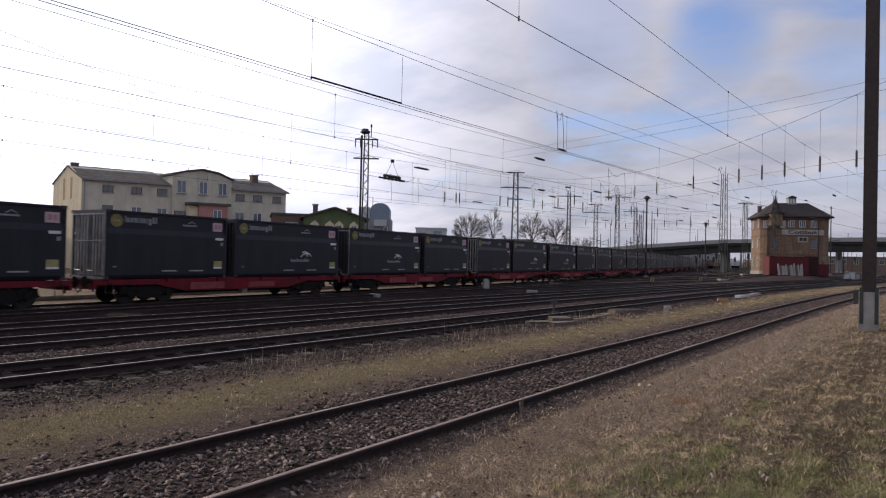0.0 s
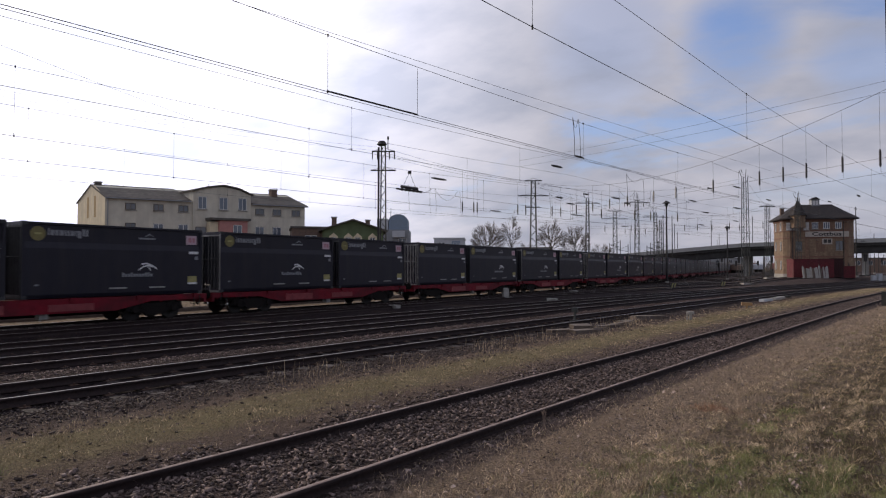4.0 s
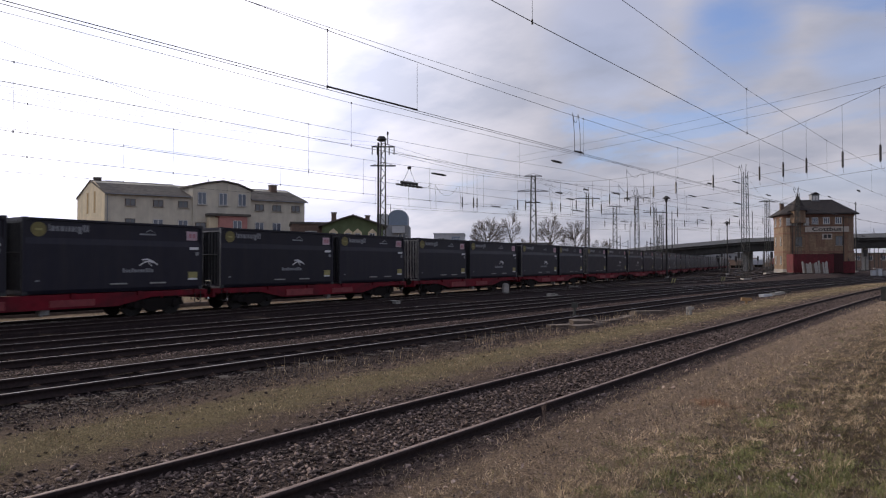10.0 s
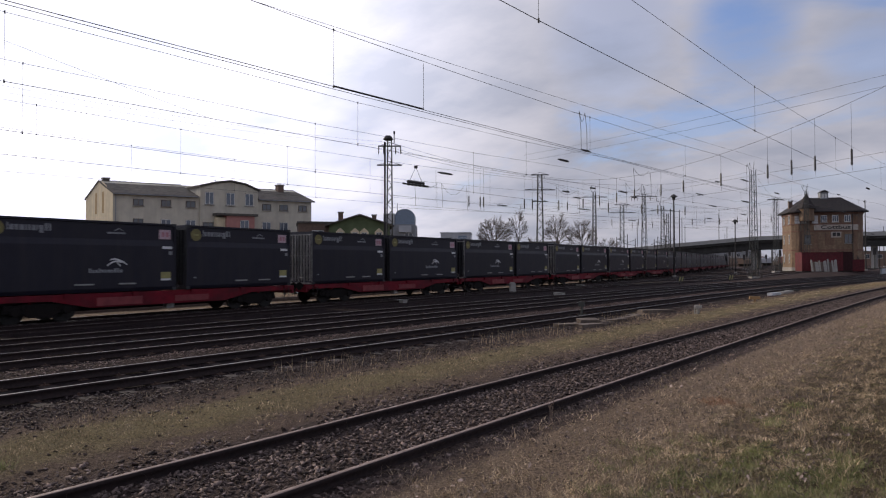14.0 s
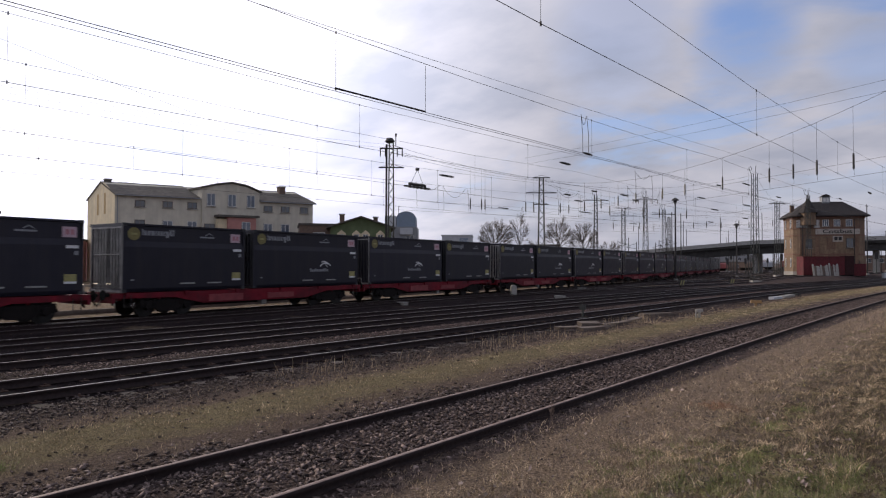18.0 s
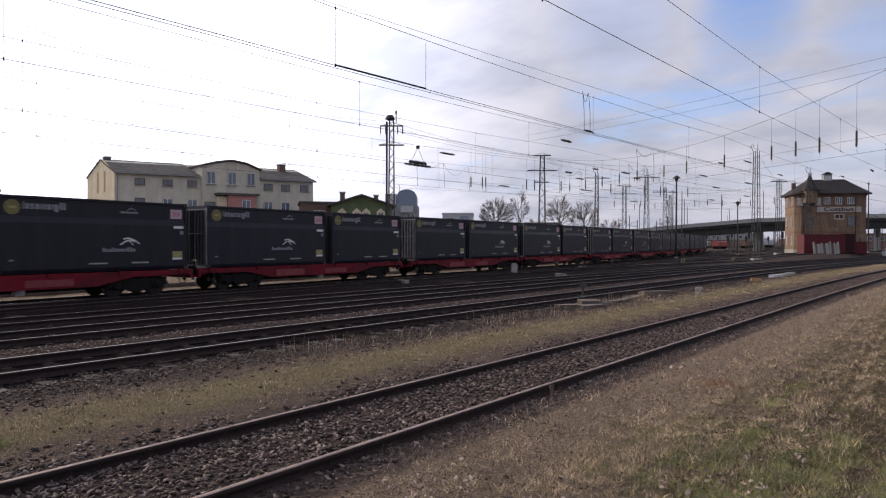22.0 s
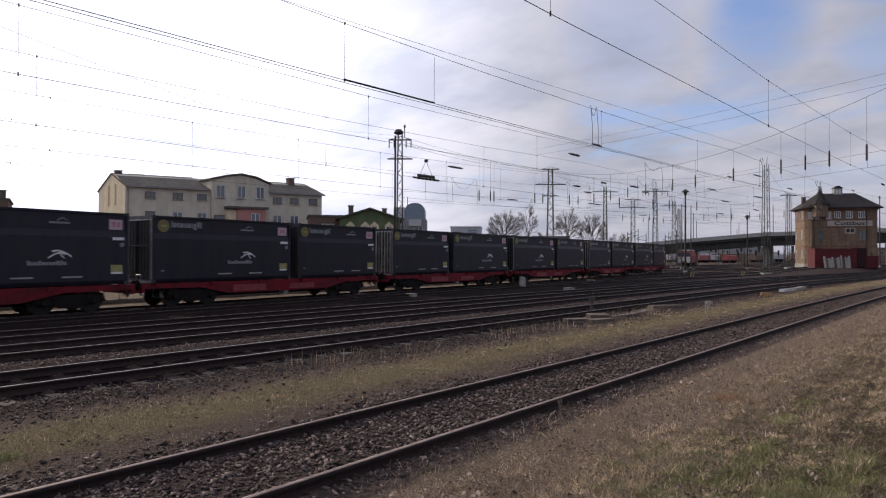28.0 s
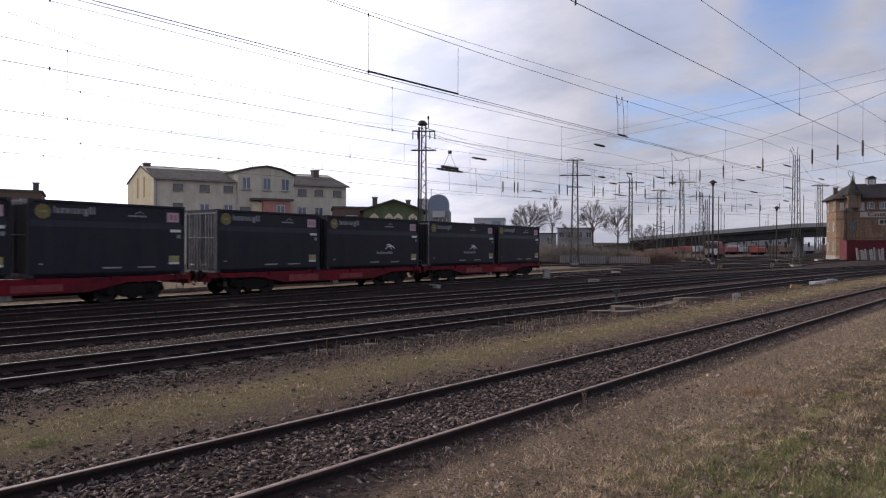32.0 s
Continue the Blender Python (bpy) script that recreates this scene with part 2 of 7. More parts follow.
M_FADED = mat("faded_white_lettering", (0.26, 0.265, 0.28), 0.5, alt=(0.14, 0.145, 0.16), scale=12, bump=0)
M_PINK = mat("pale_pink_sign_plate", (0.50, 0.36, 0.40), 0.5, alt=(0.42, 0.29, 0.33), scale=8, bump=0)
M_SIGNRED = mat("red_sign_bars", (0.46, 0.20, 0.24), 0.5, bump=0)
M_LIP = mat("worn_fork_pocket_edge", (0.34, 0.34, 0.33), 0.5, metal=0.4, bump=0.1)
# cream made paler: some of the sun on the gable is in this colour
M_CREAM = mat("cream_render", (0.72, 0.62, 0.43), 0.9, alt=(0.62, 0.53, 0.37), scale=1.5, bump=0.25, bscale=40, dirt_or_shade=(0.36, 0.31, 0.22), dscale=0.4, amount=0.5, streak=True)
M_GREYWALL = mat("grey_olive_render", (0.59, 0.555, 0.46), 0.9, alt=(0.50, 0.47, 0.395), scale=1.2, bump=0.25, bscale=40, dirt_or_shade=(0.33, 0.30, 0.25), dscale=0.35, amount=0.5, streak=True)
M_PINKWALL = mat("old_pink_render", (0.45, 0.215, 0.19), 0.9, alt=(0.38, 0.185, 0.165), scale=1.5, bump=0.2)
M_ROOF = mat("dark_tar_roof", (0.13, 0.118, 0.105), 0.9, alt=(0.09, 0.083, 0.077), scale=2, bump=0.3, dirt_or_shade=(0.06, 0.055, 0.05), dscale=0.5, spec=0.15)
M_ROOFTILE = mat("old_slate_roof", (0.045, 0.04, 0.04), 0.85, alt=(0.028, 0.026, 0.027), scale=4, bump=0.5, bscale=9, bdist=0.05, dirt_or_shade=(0.06, 0.045, 0.04), dscale=0.6, spec=0.2)
M_GLASS = glass_mat("window_glass", (0.05, 0.06, 0.075))
# copy of the window glass with reflected sky painted in as a bluish tint
M_GLASSLIT = glass_mat("sky_reflecting_glass", (0.07, 0.09, 0.125), 0.1)
M_FRAMEWHITE = mat("white_window_frame", (0.72, 0.72, 0.71), 0.5, bump=0)
M_BLIND = mat("white_window_blind", (0.52, 0.51, 0.49), 0.5, alt=(0.40, 0.39, 0.38), scale=1.5, bump=0)
M_FRAMEDARK = mat("brown_window_frame", (0.10, 0.075, 0.06), 0.6, bump=0)
M_GREEN = mat("moss_green_render", (0.13, 0.165, 0.085), 0.9, alt=(0.105, 0.135, 0.07), scale=1.5, bump=0.2, dirt_or_shade=(0.06, 0.08, 0.035), dscale=0.5)
M_BRICK = mat("yellow_red_brick", (0.29, 0.205, 0.13), 0.9, alt=(0.17, 0.115, 0.078), scale=3.2, bump=0.4, bscale=16, dirt_or_shade=(0.115, 0.075, 0.055), dscale=0.5, amount=0.9, streak=True)
M_OCHRE = mat("ochre_painted_blind", (0.42, 0.29, 0.13), 0.85, alt=(0.33, 0.22, 0.10), scale=2, bump=0.1)
M_REDBRICK = mat("weathered_red_brick", (0.25, 0.16, 0.105), 0.9, alt=(0.16, 0.10, 0.07), scale=4, bump=0.4, bscale=16, dirt_or_shade=(0.085, 0.05, 0.04), dscale=0.6, amount=0.8, streak=True)
M_BRICKBAND = mat("red_brick_course", (0.20, 0.11, 0.08), 0.9, alt=(0.15, 0.08, 0.06), scale=6, bump=0.3)
M_CONCRETE = mat("weathered_concrete", (0.36, 0.345, 0.32), 0.9, alt=(0.27, 0.26, 0.245), scale=3, bump=0.4, bscale=30, dirt_or_shade=(0.17, 0.16, 0.145), dscale=0.7)
M_CONCDARK = mat("dark_bridge_concrete", (0.06, 0.058, 0.056), 0.95, alt=(0.04, 0.04, 0.039), scale=0.8, bump=0.2, dirt_or_shade=(0.03, 0.03, 0.028), dscale=0.2, spec=0.1)
M_RAILING = mat("pale_bridge_parapet", (0.32, 0.32, 0.31), 0.8, alt=(0.26, 0.26, 0.25), scale=1.5, bump=0.1)
M_STEEL = mat("galvanised_mast_steel", (0.066, 0.073, 0.066), 0.65, metal=0.1, alt=(0.038, 0.041, 0.038), scale=5, bump=0.1, dirt_or_shade=(0.09, 0.065, 0.05), dscale=1.0)
M_STEELDARK = mat("dark_mast_steel", (0.045, 0.042, 0.042), 0.6, metal=0.2, alt=(0.03, 0.028, 0.028), scale=5, bump=0.1)
M_POLE = mat("brown_rusted_pole", (0.040, 0.026, 0.024), 0.7, alt=(0.028, 0.019, 0.018), scale=6, bump=0.2, bscale=50, dirt_or_shade=(0.07, 0.045, 0.035), dscale=0.8)
M_WIRE = mat("tarnished_copper_wire", (0.035, 0.034, 0.034), 0.6, metal=0.2, bump=0)
M_INSUL = mat("dark_glazed_insulator", (0.028, 0.022, 0.022), 0.3, bump=0)
M_BARK = mat("bare_winter_bark", (0.085, 0.072, 0.062), 0.9, alt=(0.055, 0.047, 0.042), scale=6, bump=0.4, bscale=20)
M_TWIG = mat("bare_twigs", (0.14, 0.118, 0.108), 0.9, bump=0, per_island=0.25)
M_BRUSH = mat("pale_dead_brush", (0.21, 0.175, 0.15), 0.9, bump=0, per_island=0.35)
M_REDTWIG = mat("reddish_shrub_twigs", (0.17, 0.105, 0.09), 0.9, bump=0, per_island=0.3)
M_SHED = mat("dull_red_sheet_metal", (0.13, 0.014, 0.021), 0.75, alt=(0.085, 0.011, 0.016), scale=3, bump=0.1, dirt_or_shade=(0.045, 0.018, 0.018), dscale=0.8)
M_SHEDDARK = mat("dark_red_shed_end", (0.04, 0.008, 0.010), 0.75, bump=0.1)
M_LOCORED = mat("red_locomotive_paint", (0.33, 0.065, 0.06), 0.6, alt=(0.26, 0.06, 0.055), scale=1, bump=0)
M_REDDUST = mat("faded_red_paint", (0.34, 0.14, 0.13), 0.8, alt=(0.26, 0.11, 0.10), scale=1, bump=0)
M_PALEGREY = mat("pale_grey_cladding", (0.50, 0.52, 0.55), 0.7, alt=(0.43, 0.45, 0.48), scale=1.5, bump=0.05, dirt_or_shade=(0.3, 0.31, 0.33), dscale=0.3)
M_MIDGREY = mat("mid_grey_cladding", (0.26, 0.27, 0.285), 0.8, alt=(0.21, 0.22, 0.235), scale=1.5, bump=0.05)
M_BLUEGREY = mat("blue_grey_cladding", (0.22, 0.28, 0.36), 0.6, bump=0)
M_BROWNBRICK = mat("brown_brick_house", (0.16, 0.11, 0.085), 0.9, alt=(0.12, 0.085, 0.07), scale=4, bump=0.2)
M_OLDSLAB = mat("brown_stained_concrete", (0.15, 0.12, 0.10), 0.9, alt=(0.09, 0.07, 0.06), scale=4, bump=0.4)
M_ORANGE = mat("orange_marker", (0.36, 0.22, 0.10), 0.6, bump=0)
M_BLACKSIGN = mat("black_lettering", (0.03, 0.03, 0.03), 0.6, bump=0)
M_SIGNWHITE = mat("weathered_sign_board", (0.46, 0.42, 0.37), 0.7, alt=(0.34, 0.30, 0.26), scale=3, bump=0)
# dark blotches in straw and olive blades: litter plus painted shade of hollows
M_DRY = mat("dry_grass_blades", (0.78, 0.60, 0.39), 0.9, alt=(0.36, 0.27, 0.175), scale=2.2, bump=0, per_island=0.7, dirt_or_shade=(0.10, 0.07, 0.047), dscale=5.5, amount=1.0)
M_OLIVE = mat("olive_grass_blades", (0.37, 0.32, 0.15), 0.85, alt=(0.19, 0.165, 0.075), scale=2.0, bump=0, per_island=0.7, dirt_or_shade=(0.11, 0.088, 0.044), dscale=3.0, amount=0.8)
M_DEAD = mat("grey_withered_blades", (0.25, 0.20, 0.165), 0.9, alt=(0.12, 0.092, 0.078), scale=2.0, bump=0, per_island=0.5)
M_REDGRASS = mat("reddish_dry_blades", (0.36, 0.19, 0.11), 0.9, alt=(0.25, 0.13, 0.08), scale=2.0, bump=0, per_island=0.4)
M_MOSSGRASS = mat("mossy_grass_blades", (0.38, 0.325, 0.19), 0.9, alt=(0.23, 0.195, 0.115), scale=1.6, bump=0, per_island=0.5, dirt_or_shade=(0.14, 0.11, 0.06), dscale=2.2, amount=0.7)
M_LUSH = mat("green_grass_blades", (0.27, 0.29, 0.105), 0.8, alt=(0.15, 0.165, 0.062), scale=2.0, bump=0, per_island=0.35)
M_LEAF = mat("fallen_brown_leaves", (0.43, 0.34, 0.285), 0.9, alt=(0.10, 0.062, 0.05), scale=9, bump=0, per_island=0.55)
M_STALK = mat("withered_weed_stalks", (0.20, 0.145, 0.115), 0.9, bump=0, per_island=0.4)

# the open ground: grass, bare earth and ballast, mixed by a weight that the sheet carries
def ground_material():
    m = bpy.data.materials.new("yard_ground")
    m.use_nodes = True
    nt = m.node_tree
    N, K = nt.nodes.new, nt.links.new
    bsdf = nt.nodes["Principled BSDF"]
    bsdf.inputs["Specular IOR Level"].default_value = 0.06
    co = N("ShaderNodeTexCoord")
    at = N("ShaderNodeAttribute"); at.attribute_name = "cover"
    sep = N("ShaderNodeSeparateColor")
    K(at.outputs["Color"], sep.inputs[0])

    def tex(scale, detail=6.0, rough=0.6):
        n = N("ShaderNodeTexNoise")
        n.inputs["Scale"].default_value, n.inputs["Detail"].default_value, n.inputs["Roughness"].default_value = scale, detail, rough
        K(co.outputs["Object"], n.inputs["Vector"])
        return n.outputs["Fac"]

    def ramp(v, a, b):
        r = N("ShaderNodeMapRange")
        r.inputs["From Min"].default_value, r.inputs["From Max"].default_value = a, b
        K(v, r.inputs["Value"])
        return r.outputs[0]

    def blend(f, a, b):
        x = N("ShaderNodeMix"); x.data_type = "RGBA"
        K(f, x.inputs["Factor"])
        for s, v in (("A", a), ("B", b)):
            if isinstance(v, tuple):
                x.inputs[s].default_value = (*v, 1)
            else:
                K(v, x.inputs[s])
        return x.outputs["Result"]

    def shaky(v, n, w):
        a = N("ShaderNodeMath"); a.operation = "MULTIPLY_ADD"
        a.inputs[1].default_value = w
        K(n, a.inputs[0]); K(v, a.inputs[2])
        return ramp(a.outputs[0], 0.35 + w / 2, 0.65 + w / 2)

    fine, mid = tex(34, 9.0, 0.8), tex(3.2, 9.0, 0.72)
    # dark soil, deepened in colour as shade between the bank's blades
    dry = blend(ramp(fine, 0.43, 0.57), (0.13, 0.094, 0.061), (0.025, 0.018, 0.0125))
    olive = blend(ramp(fine, 0.43, 0.57), (0.12, 0.095, 0.05), (0.03, 0.023, 0.015))
    grass = blend(ramp(mid, 0.43, 0.57), dry, olive)
    moss = blend(ramp(fine, 0.43, 0.57), (0.25, 0.206, 0.118), (0.07, 0.055, 0.034))
    grass = blend(at.outputs["Alpha"], grass, moss)
    earth = blend(ramp(fine, 0.43, 0.57), (0.36, 0.27, 0.195), (0.095, 0.069, 0.053))
    soil = blend(ramp(fine, 0.43, 0.57), (0.175, 0.13, 0.104), (0.048, 0.035, 0.03))
    earth = blend(at.outputs["Alpha"], earth, soil)
    vor = N("ShaderNodeTexVoronoi")
    vor.inputs["Scale"].default_value = 17
    K(co.outputs["Object"], vor.inputs["Vector"])
    vs = N("ShaderNodeSeparateColor")
    K(vor.outputs["Color"], vs.inputs[0])
    clean = blend(vs.outputs[0], (0.125, 0.093, 0.084), (0.04, 0.03, 0.028))
    # dark ballast with the shadows along the rails put into its colour
    shaded_bed = blend(vs.outputs[0], (0.028, 0.019, 0.020), (0.009, 0.007, 0.008))
    stones = blend(sep.outputs["Blue"], clean, shaded_bed)
    col = blend(shaky(sep.outputs["Green"], mid, 0.8), earth, grass)
    col = blend(shaky(sep.outputs["Red"], mid, 0.5), col, stones)
    K(col, bsdf.inputs["Base Color"])
    bsdf.inputs["Roughness"].default_value = 0.95
    h = N("ShaderNodeMath"); h.operation = "MULTIPLY"
    K(vor.outputs["Distance"], h.inputs[0]); K(sep.outputs["Red"], h.inputs[1])
    h2 = N("ShaderNodeMath"); h2.operation = "ADD"
    K(h.outputs[0], h2.inputs[0]); K(fine, h2.inputs[1])
    h3 = N("ShaderNodeMath"); h3.operation = "MULTIPLY_ADD"; h3.inputs[1].default_value = 2.0
    K(mid, h3.inputs[0]); K(h2.outputs[0], h3.inputs[2])
    b = N("ShaderNodeBump")
    b.inputs["Strength"].default_value, b.inputs["Distance"].default_value = 1.0, 0.05
    K(h3.outputs[0], b.inputs["Height"]); K(b.outputs[0], bsdf.inputs["Normal"])
    return m


M_GROUND = ground_material()

# ---- building helpers ----
def box(bm, x0, x1, y0, y1, z0, z1):
    vs = [bm.verts.new(p) for p in ((x0, y0, z0), (x1, y0, z0), (x1, y1, z0), (x0, y1, z0), (x0, y0, z1), (x1, y0, z1), (x1, y1, z1), (x0, y1, z1))]
    for f in ((3, 2, 1, 0), (4, 5, 6, 7), (0, 1, 5, 4), (1, 2, 6, 5), (2, 3, 7, 6), (3, 0, 4, 7)):
        bm.faces.new([vs[i] for i in f])
    return vs


def prism(bm, outline, axis, a, b):
    """An outline of 2D points swept from a to b along an axis ('x': points are (y, z); 'y': (x, z); 'z': (x, y))."""
    def at(p, w):
        return {"x": (w, p[0], p[1]), "y": (p[0], w, p[1]), "z": (p[0], p[1], w)}[axis]
    r0, r1 = [bm.verts.new(at(p, a)) for p in outline], [bm.verts.new(at(p, b)) for p in outline]
    n = len(outline)
    bm.faces.new(r0[::-1]); bm.faces.new(r1)
    for i in range(n):
        bm.faces.new((r0[i], r0[(i + 1) % n], r1[(i + 1) % n], r1[i]))


def tube(bm, pts, radius, sides=6, radius2=None, caps=True):
    """A round bar along points."""
    pts = [Vector(p) for p in pts]
    rings = []
    for i, p in enumerate(pts):
        d = (pts[min(i + 1, len(pts) - 1)] - pts[max(i - 1, 0)]).normalized()
        up = Vector((0, 0, 1)) if abs(d.z) < 0.9 else Vector((1, 0, 0))
        a = d.cross(up).normalized(); b = a.cross(d)
        k = i / max(1, len(pts) - 1)
        r = radius if radius2 is None else radius + (radius2 - radius) * k
        rings.append([bm.verts.new(p + (a * math.cos(2 * math.pi * j / sides) + b * math.sin(2 * math.pi * j / sides)) * r) for j in range(sides)])
    for r0, r1 in zip(rings, rings[1:]):
        for j in range(sides):
            bm.faces.new((r0[j], r0[(j + 1) % sides], r1[(j + 1) % sides], r1[j]))
    if caps:
        bm.faces.new(rings[0][::-1]); bm.faces.new(rings[-1])


def disc(bm, c, axis, r0, r1, h, sides=20):
    """A round slab or cone at c along 'x', 'y' or 'z'."""
    e = {"x": Vector((1, 0, 0)), "y": Vector((0, 1, 0)), "z": Vector((0, 0, 1))}[axis]
    c = Vector(c)
    a = Vector((0, 0, 1)) if axis != "z" else Vector((1, 0, 0))
    b = e.cross(a)
    rings = [[bm.verts.new(c + e * w + (a * math.cos(2 * math.pi * j / sides) + b * math.sin(2 * math.pi * j / sides)) * r) for j in range(sides)]
             for w, r in ((-h / 2, r0), (h / 2, r1))]
    for j in range(sides):
        bm.faces.new((rings[0][j], rings[0][(j + 1) % sides], rings[1][(j + 1) % sides], rings[1][j]))
    bm.faces.new(rings[0][::-1]); bm.faces.new(rings[1])


def bar(bm, a, b, w):
    """A square bar from a to b."""
    tube(bm, (a, b), w * 0.7, 4)


def finish(name, bm, material, bevel=0.0):
    if bevel:
        bmesh.ops.bevel(bm, geom=[e for e in bm.edges if e.is_manifold and e.calc_face_angle(0) > 0.6], offset=bevel, segments=1, affect="EDGES")
    bmesh.ops.recalc_face_normals(bm, faces=bm.faces)
    me = bpy.data.meshes.new(name)
    bm.to_mesh(me); bm.free()
    for m in (material if isinstance(material, (list, tuple)) else (material,)):
        me.materials.append(m)
    return me


def part(name, bm, material, parent, label="", bevel=0.0, smooth=False):
    ob = new(name, finish(name, bm, material, bevel))
    ob.parent = parent
    if smooth:
        for p in ob.data.polygons:
            p.use_smooth = True
    if label:
        ob["label"] = label
    return ob


def repeat(ob, m, parent=None):
    """Another object on the same mesh, under the same parent."""
    o = new(ob.name.split(".")[0], ob.data)
    o.parent = parent or ob.parent
    o.matrix_basis = m
    if "label" in ob:
        o["label"] = ob["label"]
    return o


def thing(name, m, label, category, group="", kind=""):
    ob = new(name)
    ob.empty_display_size = 0.3
    ob.matrix_basis = m
    return tagged(ob, label, category, group, kind)


def bulk(name, verts, faces, material, parent=None):
    me = bpy.data.meshes.new(name)
    verts, faces = np.asarray(verts, np.float32), np.asarray(faces, np.int32)
    k = faces.shape[1]
    me.vertices.add(len(verts)); me.vertices.foreach_set("co", verts.ravel())
    me.loops.add(faces.size); me.loops.foreach_set("vertex_index", faces.ravel())
    me.polygons.add(len(faces))
    me.polygons.foreach_set("loop_start", np.arange(0, faces.size, k, dtype=np.int32))
    me.update(calc_edges=True); me.validate()
    me.materials.append(material)
    ob = new(name, me)
    ob.parent = parent
    return ob


def smooth01(x, a, b):
    k = np.clip((np.asarray(x, float) - a) / (b - a), 0, 1)
    return k * k * (3 - 2 * k)


# ---- the plan: u runs along the tracks, v across them, away from the eye ----
UD, VD = np.array((0.627, 0.779)), np.array((-0.779, 0.627))
BEND = 0.0006                                   # the tracks bend slowly away
TRACK_V = {"siding": 5.34, "a": 12.8, "b": 16.9, "c": 20.7}


def uv(x, y):
    return x * UD[0] + y * UD[1], x * VD[0] + y * VD[1]


def xy(u, v):
    return u * UD[0] + v * VD[0], u * UD[1] + v * VD[1]


def bent(u):
    return BEND * np.clip(np.asarray(u, float), 0, 140) ** 2


def rail_z(u, w):
    """The height of the rail heads; w is v plus the bend."""
    x, y = xy(u, w - bent(u))
    rise = 0.62 * smooth01(0.9135 * x - 0.4067 * y, 1, 11) * smooth01(u, 82, 106) * smooth01(w, 22.5, 25)       # towards the signal box
    return -0.16 * smooth01(w, 7, 12) - 0.14 * smooth01(w, 14, 27) + 0.24 * smooth01(u, 10, 60) * (1 - 0.4 * smooth01(w, 8, 12)) * (1 - smooth01(w, 10, 30)) + rise


# the train's line: near side of the loading gauge at step s
PS = np.arange(-400.0, 420.0, 0.5)
_k = np.where(PS < 0, 0.0, np.where(PS < 98, (0.000920833 - 5.024e-05 * PS / 1.03 + 4.945e-08 * (PS / 1.03) ** 2) / 1.03, 0.0))
_h = 0.597 + np.concatenate(([0.0], np.cumsum(_k[1:] * 0.5)))
_i0 = int(np.searchsorted(PS, 0.0))
_px = np.concatenate(([0.0], np.cumsum(np.sin(_h[1:]) * 0.5)))
_py = np.concatenate(([0.0], np.cumsum(np.cos(_h[1:]) * 0.5)))
HALF = 1.27
_px += -14.5594 * 1.03 - _px[_i0]
_py += 22.812945 * 1.03 - _py[_i0]
TX, TY, TH = _px - np.cos(_h) * HALF, _py + np.sin(_h) * HALF, _h        # centre line
TRAIN_Z = -0.30


def train_at(s):
    return np.interp(s, PS, TX), np.interp(s, PS, TY), np.interp(s, PS, TH)


def near_train(x, y):
    """The distance of points from the train's line."""
    x, y = np.asarray(x, float), np.asarray(y, float)
    d = np.full(x.shape, 1e9)
    for i in range(0, len(PS), 8):
        d = np.minimum(d, (x - TX[i]) ** 2 + (y - TY[i]) ** 2)
    return np.sqrt(np.maximum(d, 0))


def lumps(x, y, scale, amp):
    return amp * (np.sin(x * 1.7 / scale + 1.3) * np.sin(y * 1.3 / scale + 0.4) + 0.5 * np.sin(x * 3.9 / scale + y * 2.3 / scale))


def ground_z(x, y):
    x, y = np.asarray(x, float), np.asarray(y, float)
    u, v = uv(x, y)
    w = v + bent(u)
    z = rail_z(u, w) - 0.13
    for v0 in TRACK_V.values():
        z = z - (-0.02 if v0 < 8 else 0.045) * (1 - smooth01(abs(w - v0), 1.3, 2.0))
    z = z + 0.10 * (1 - smooth01(w, -2.0, 3.2)) + lumps(x, y, 1.6, 0.018) * (1 - smooth01(abs(w - 5.34), 3, 0.8))
    far = np.hypot(x, y)
    return z + lumps(x, y, 30, 0.05) * smooth01(far, 60, 160)


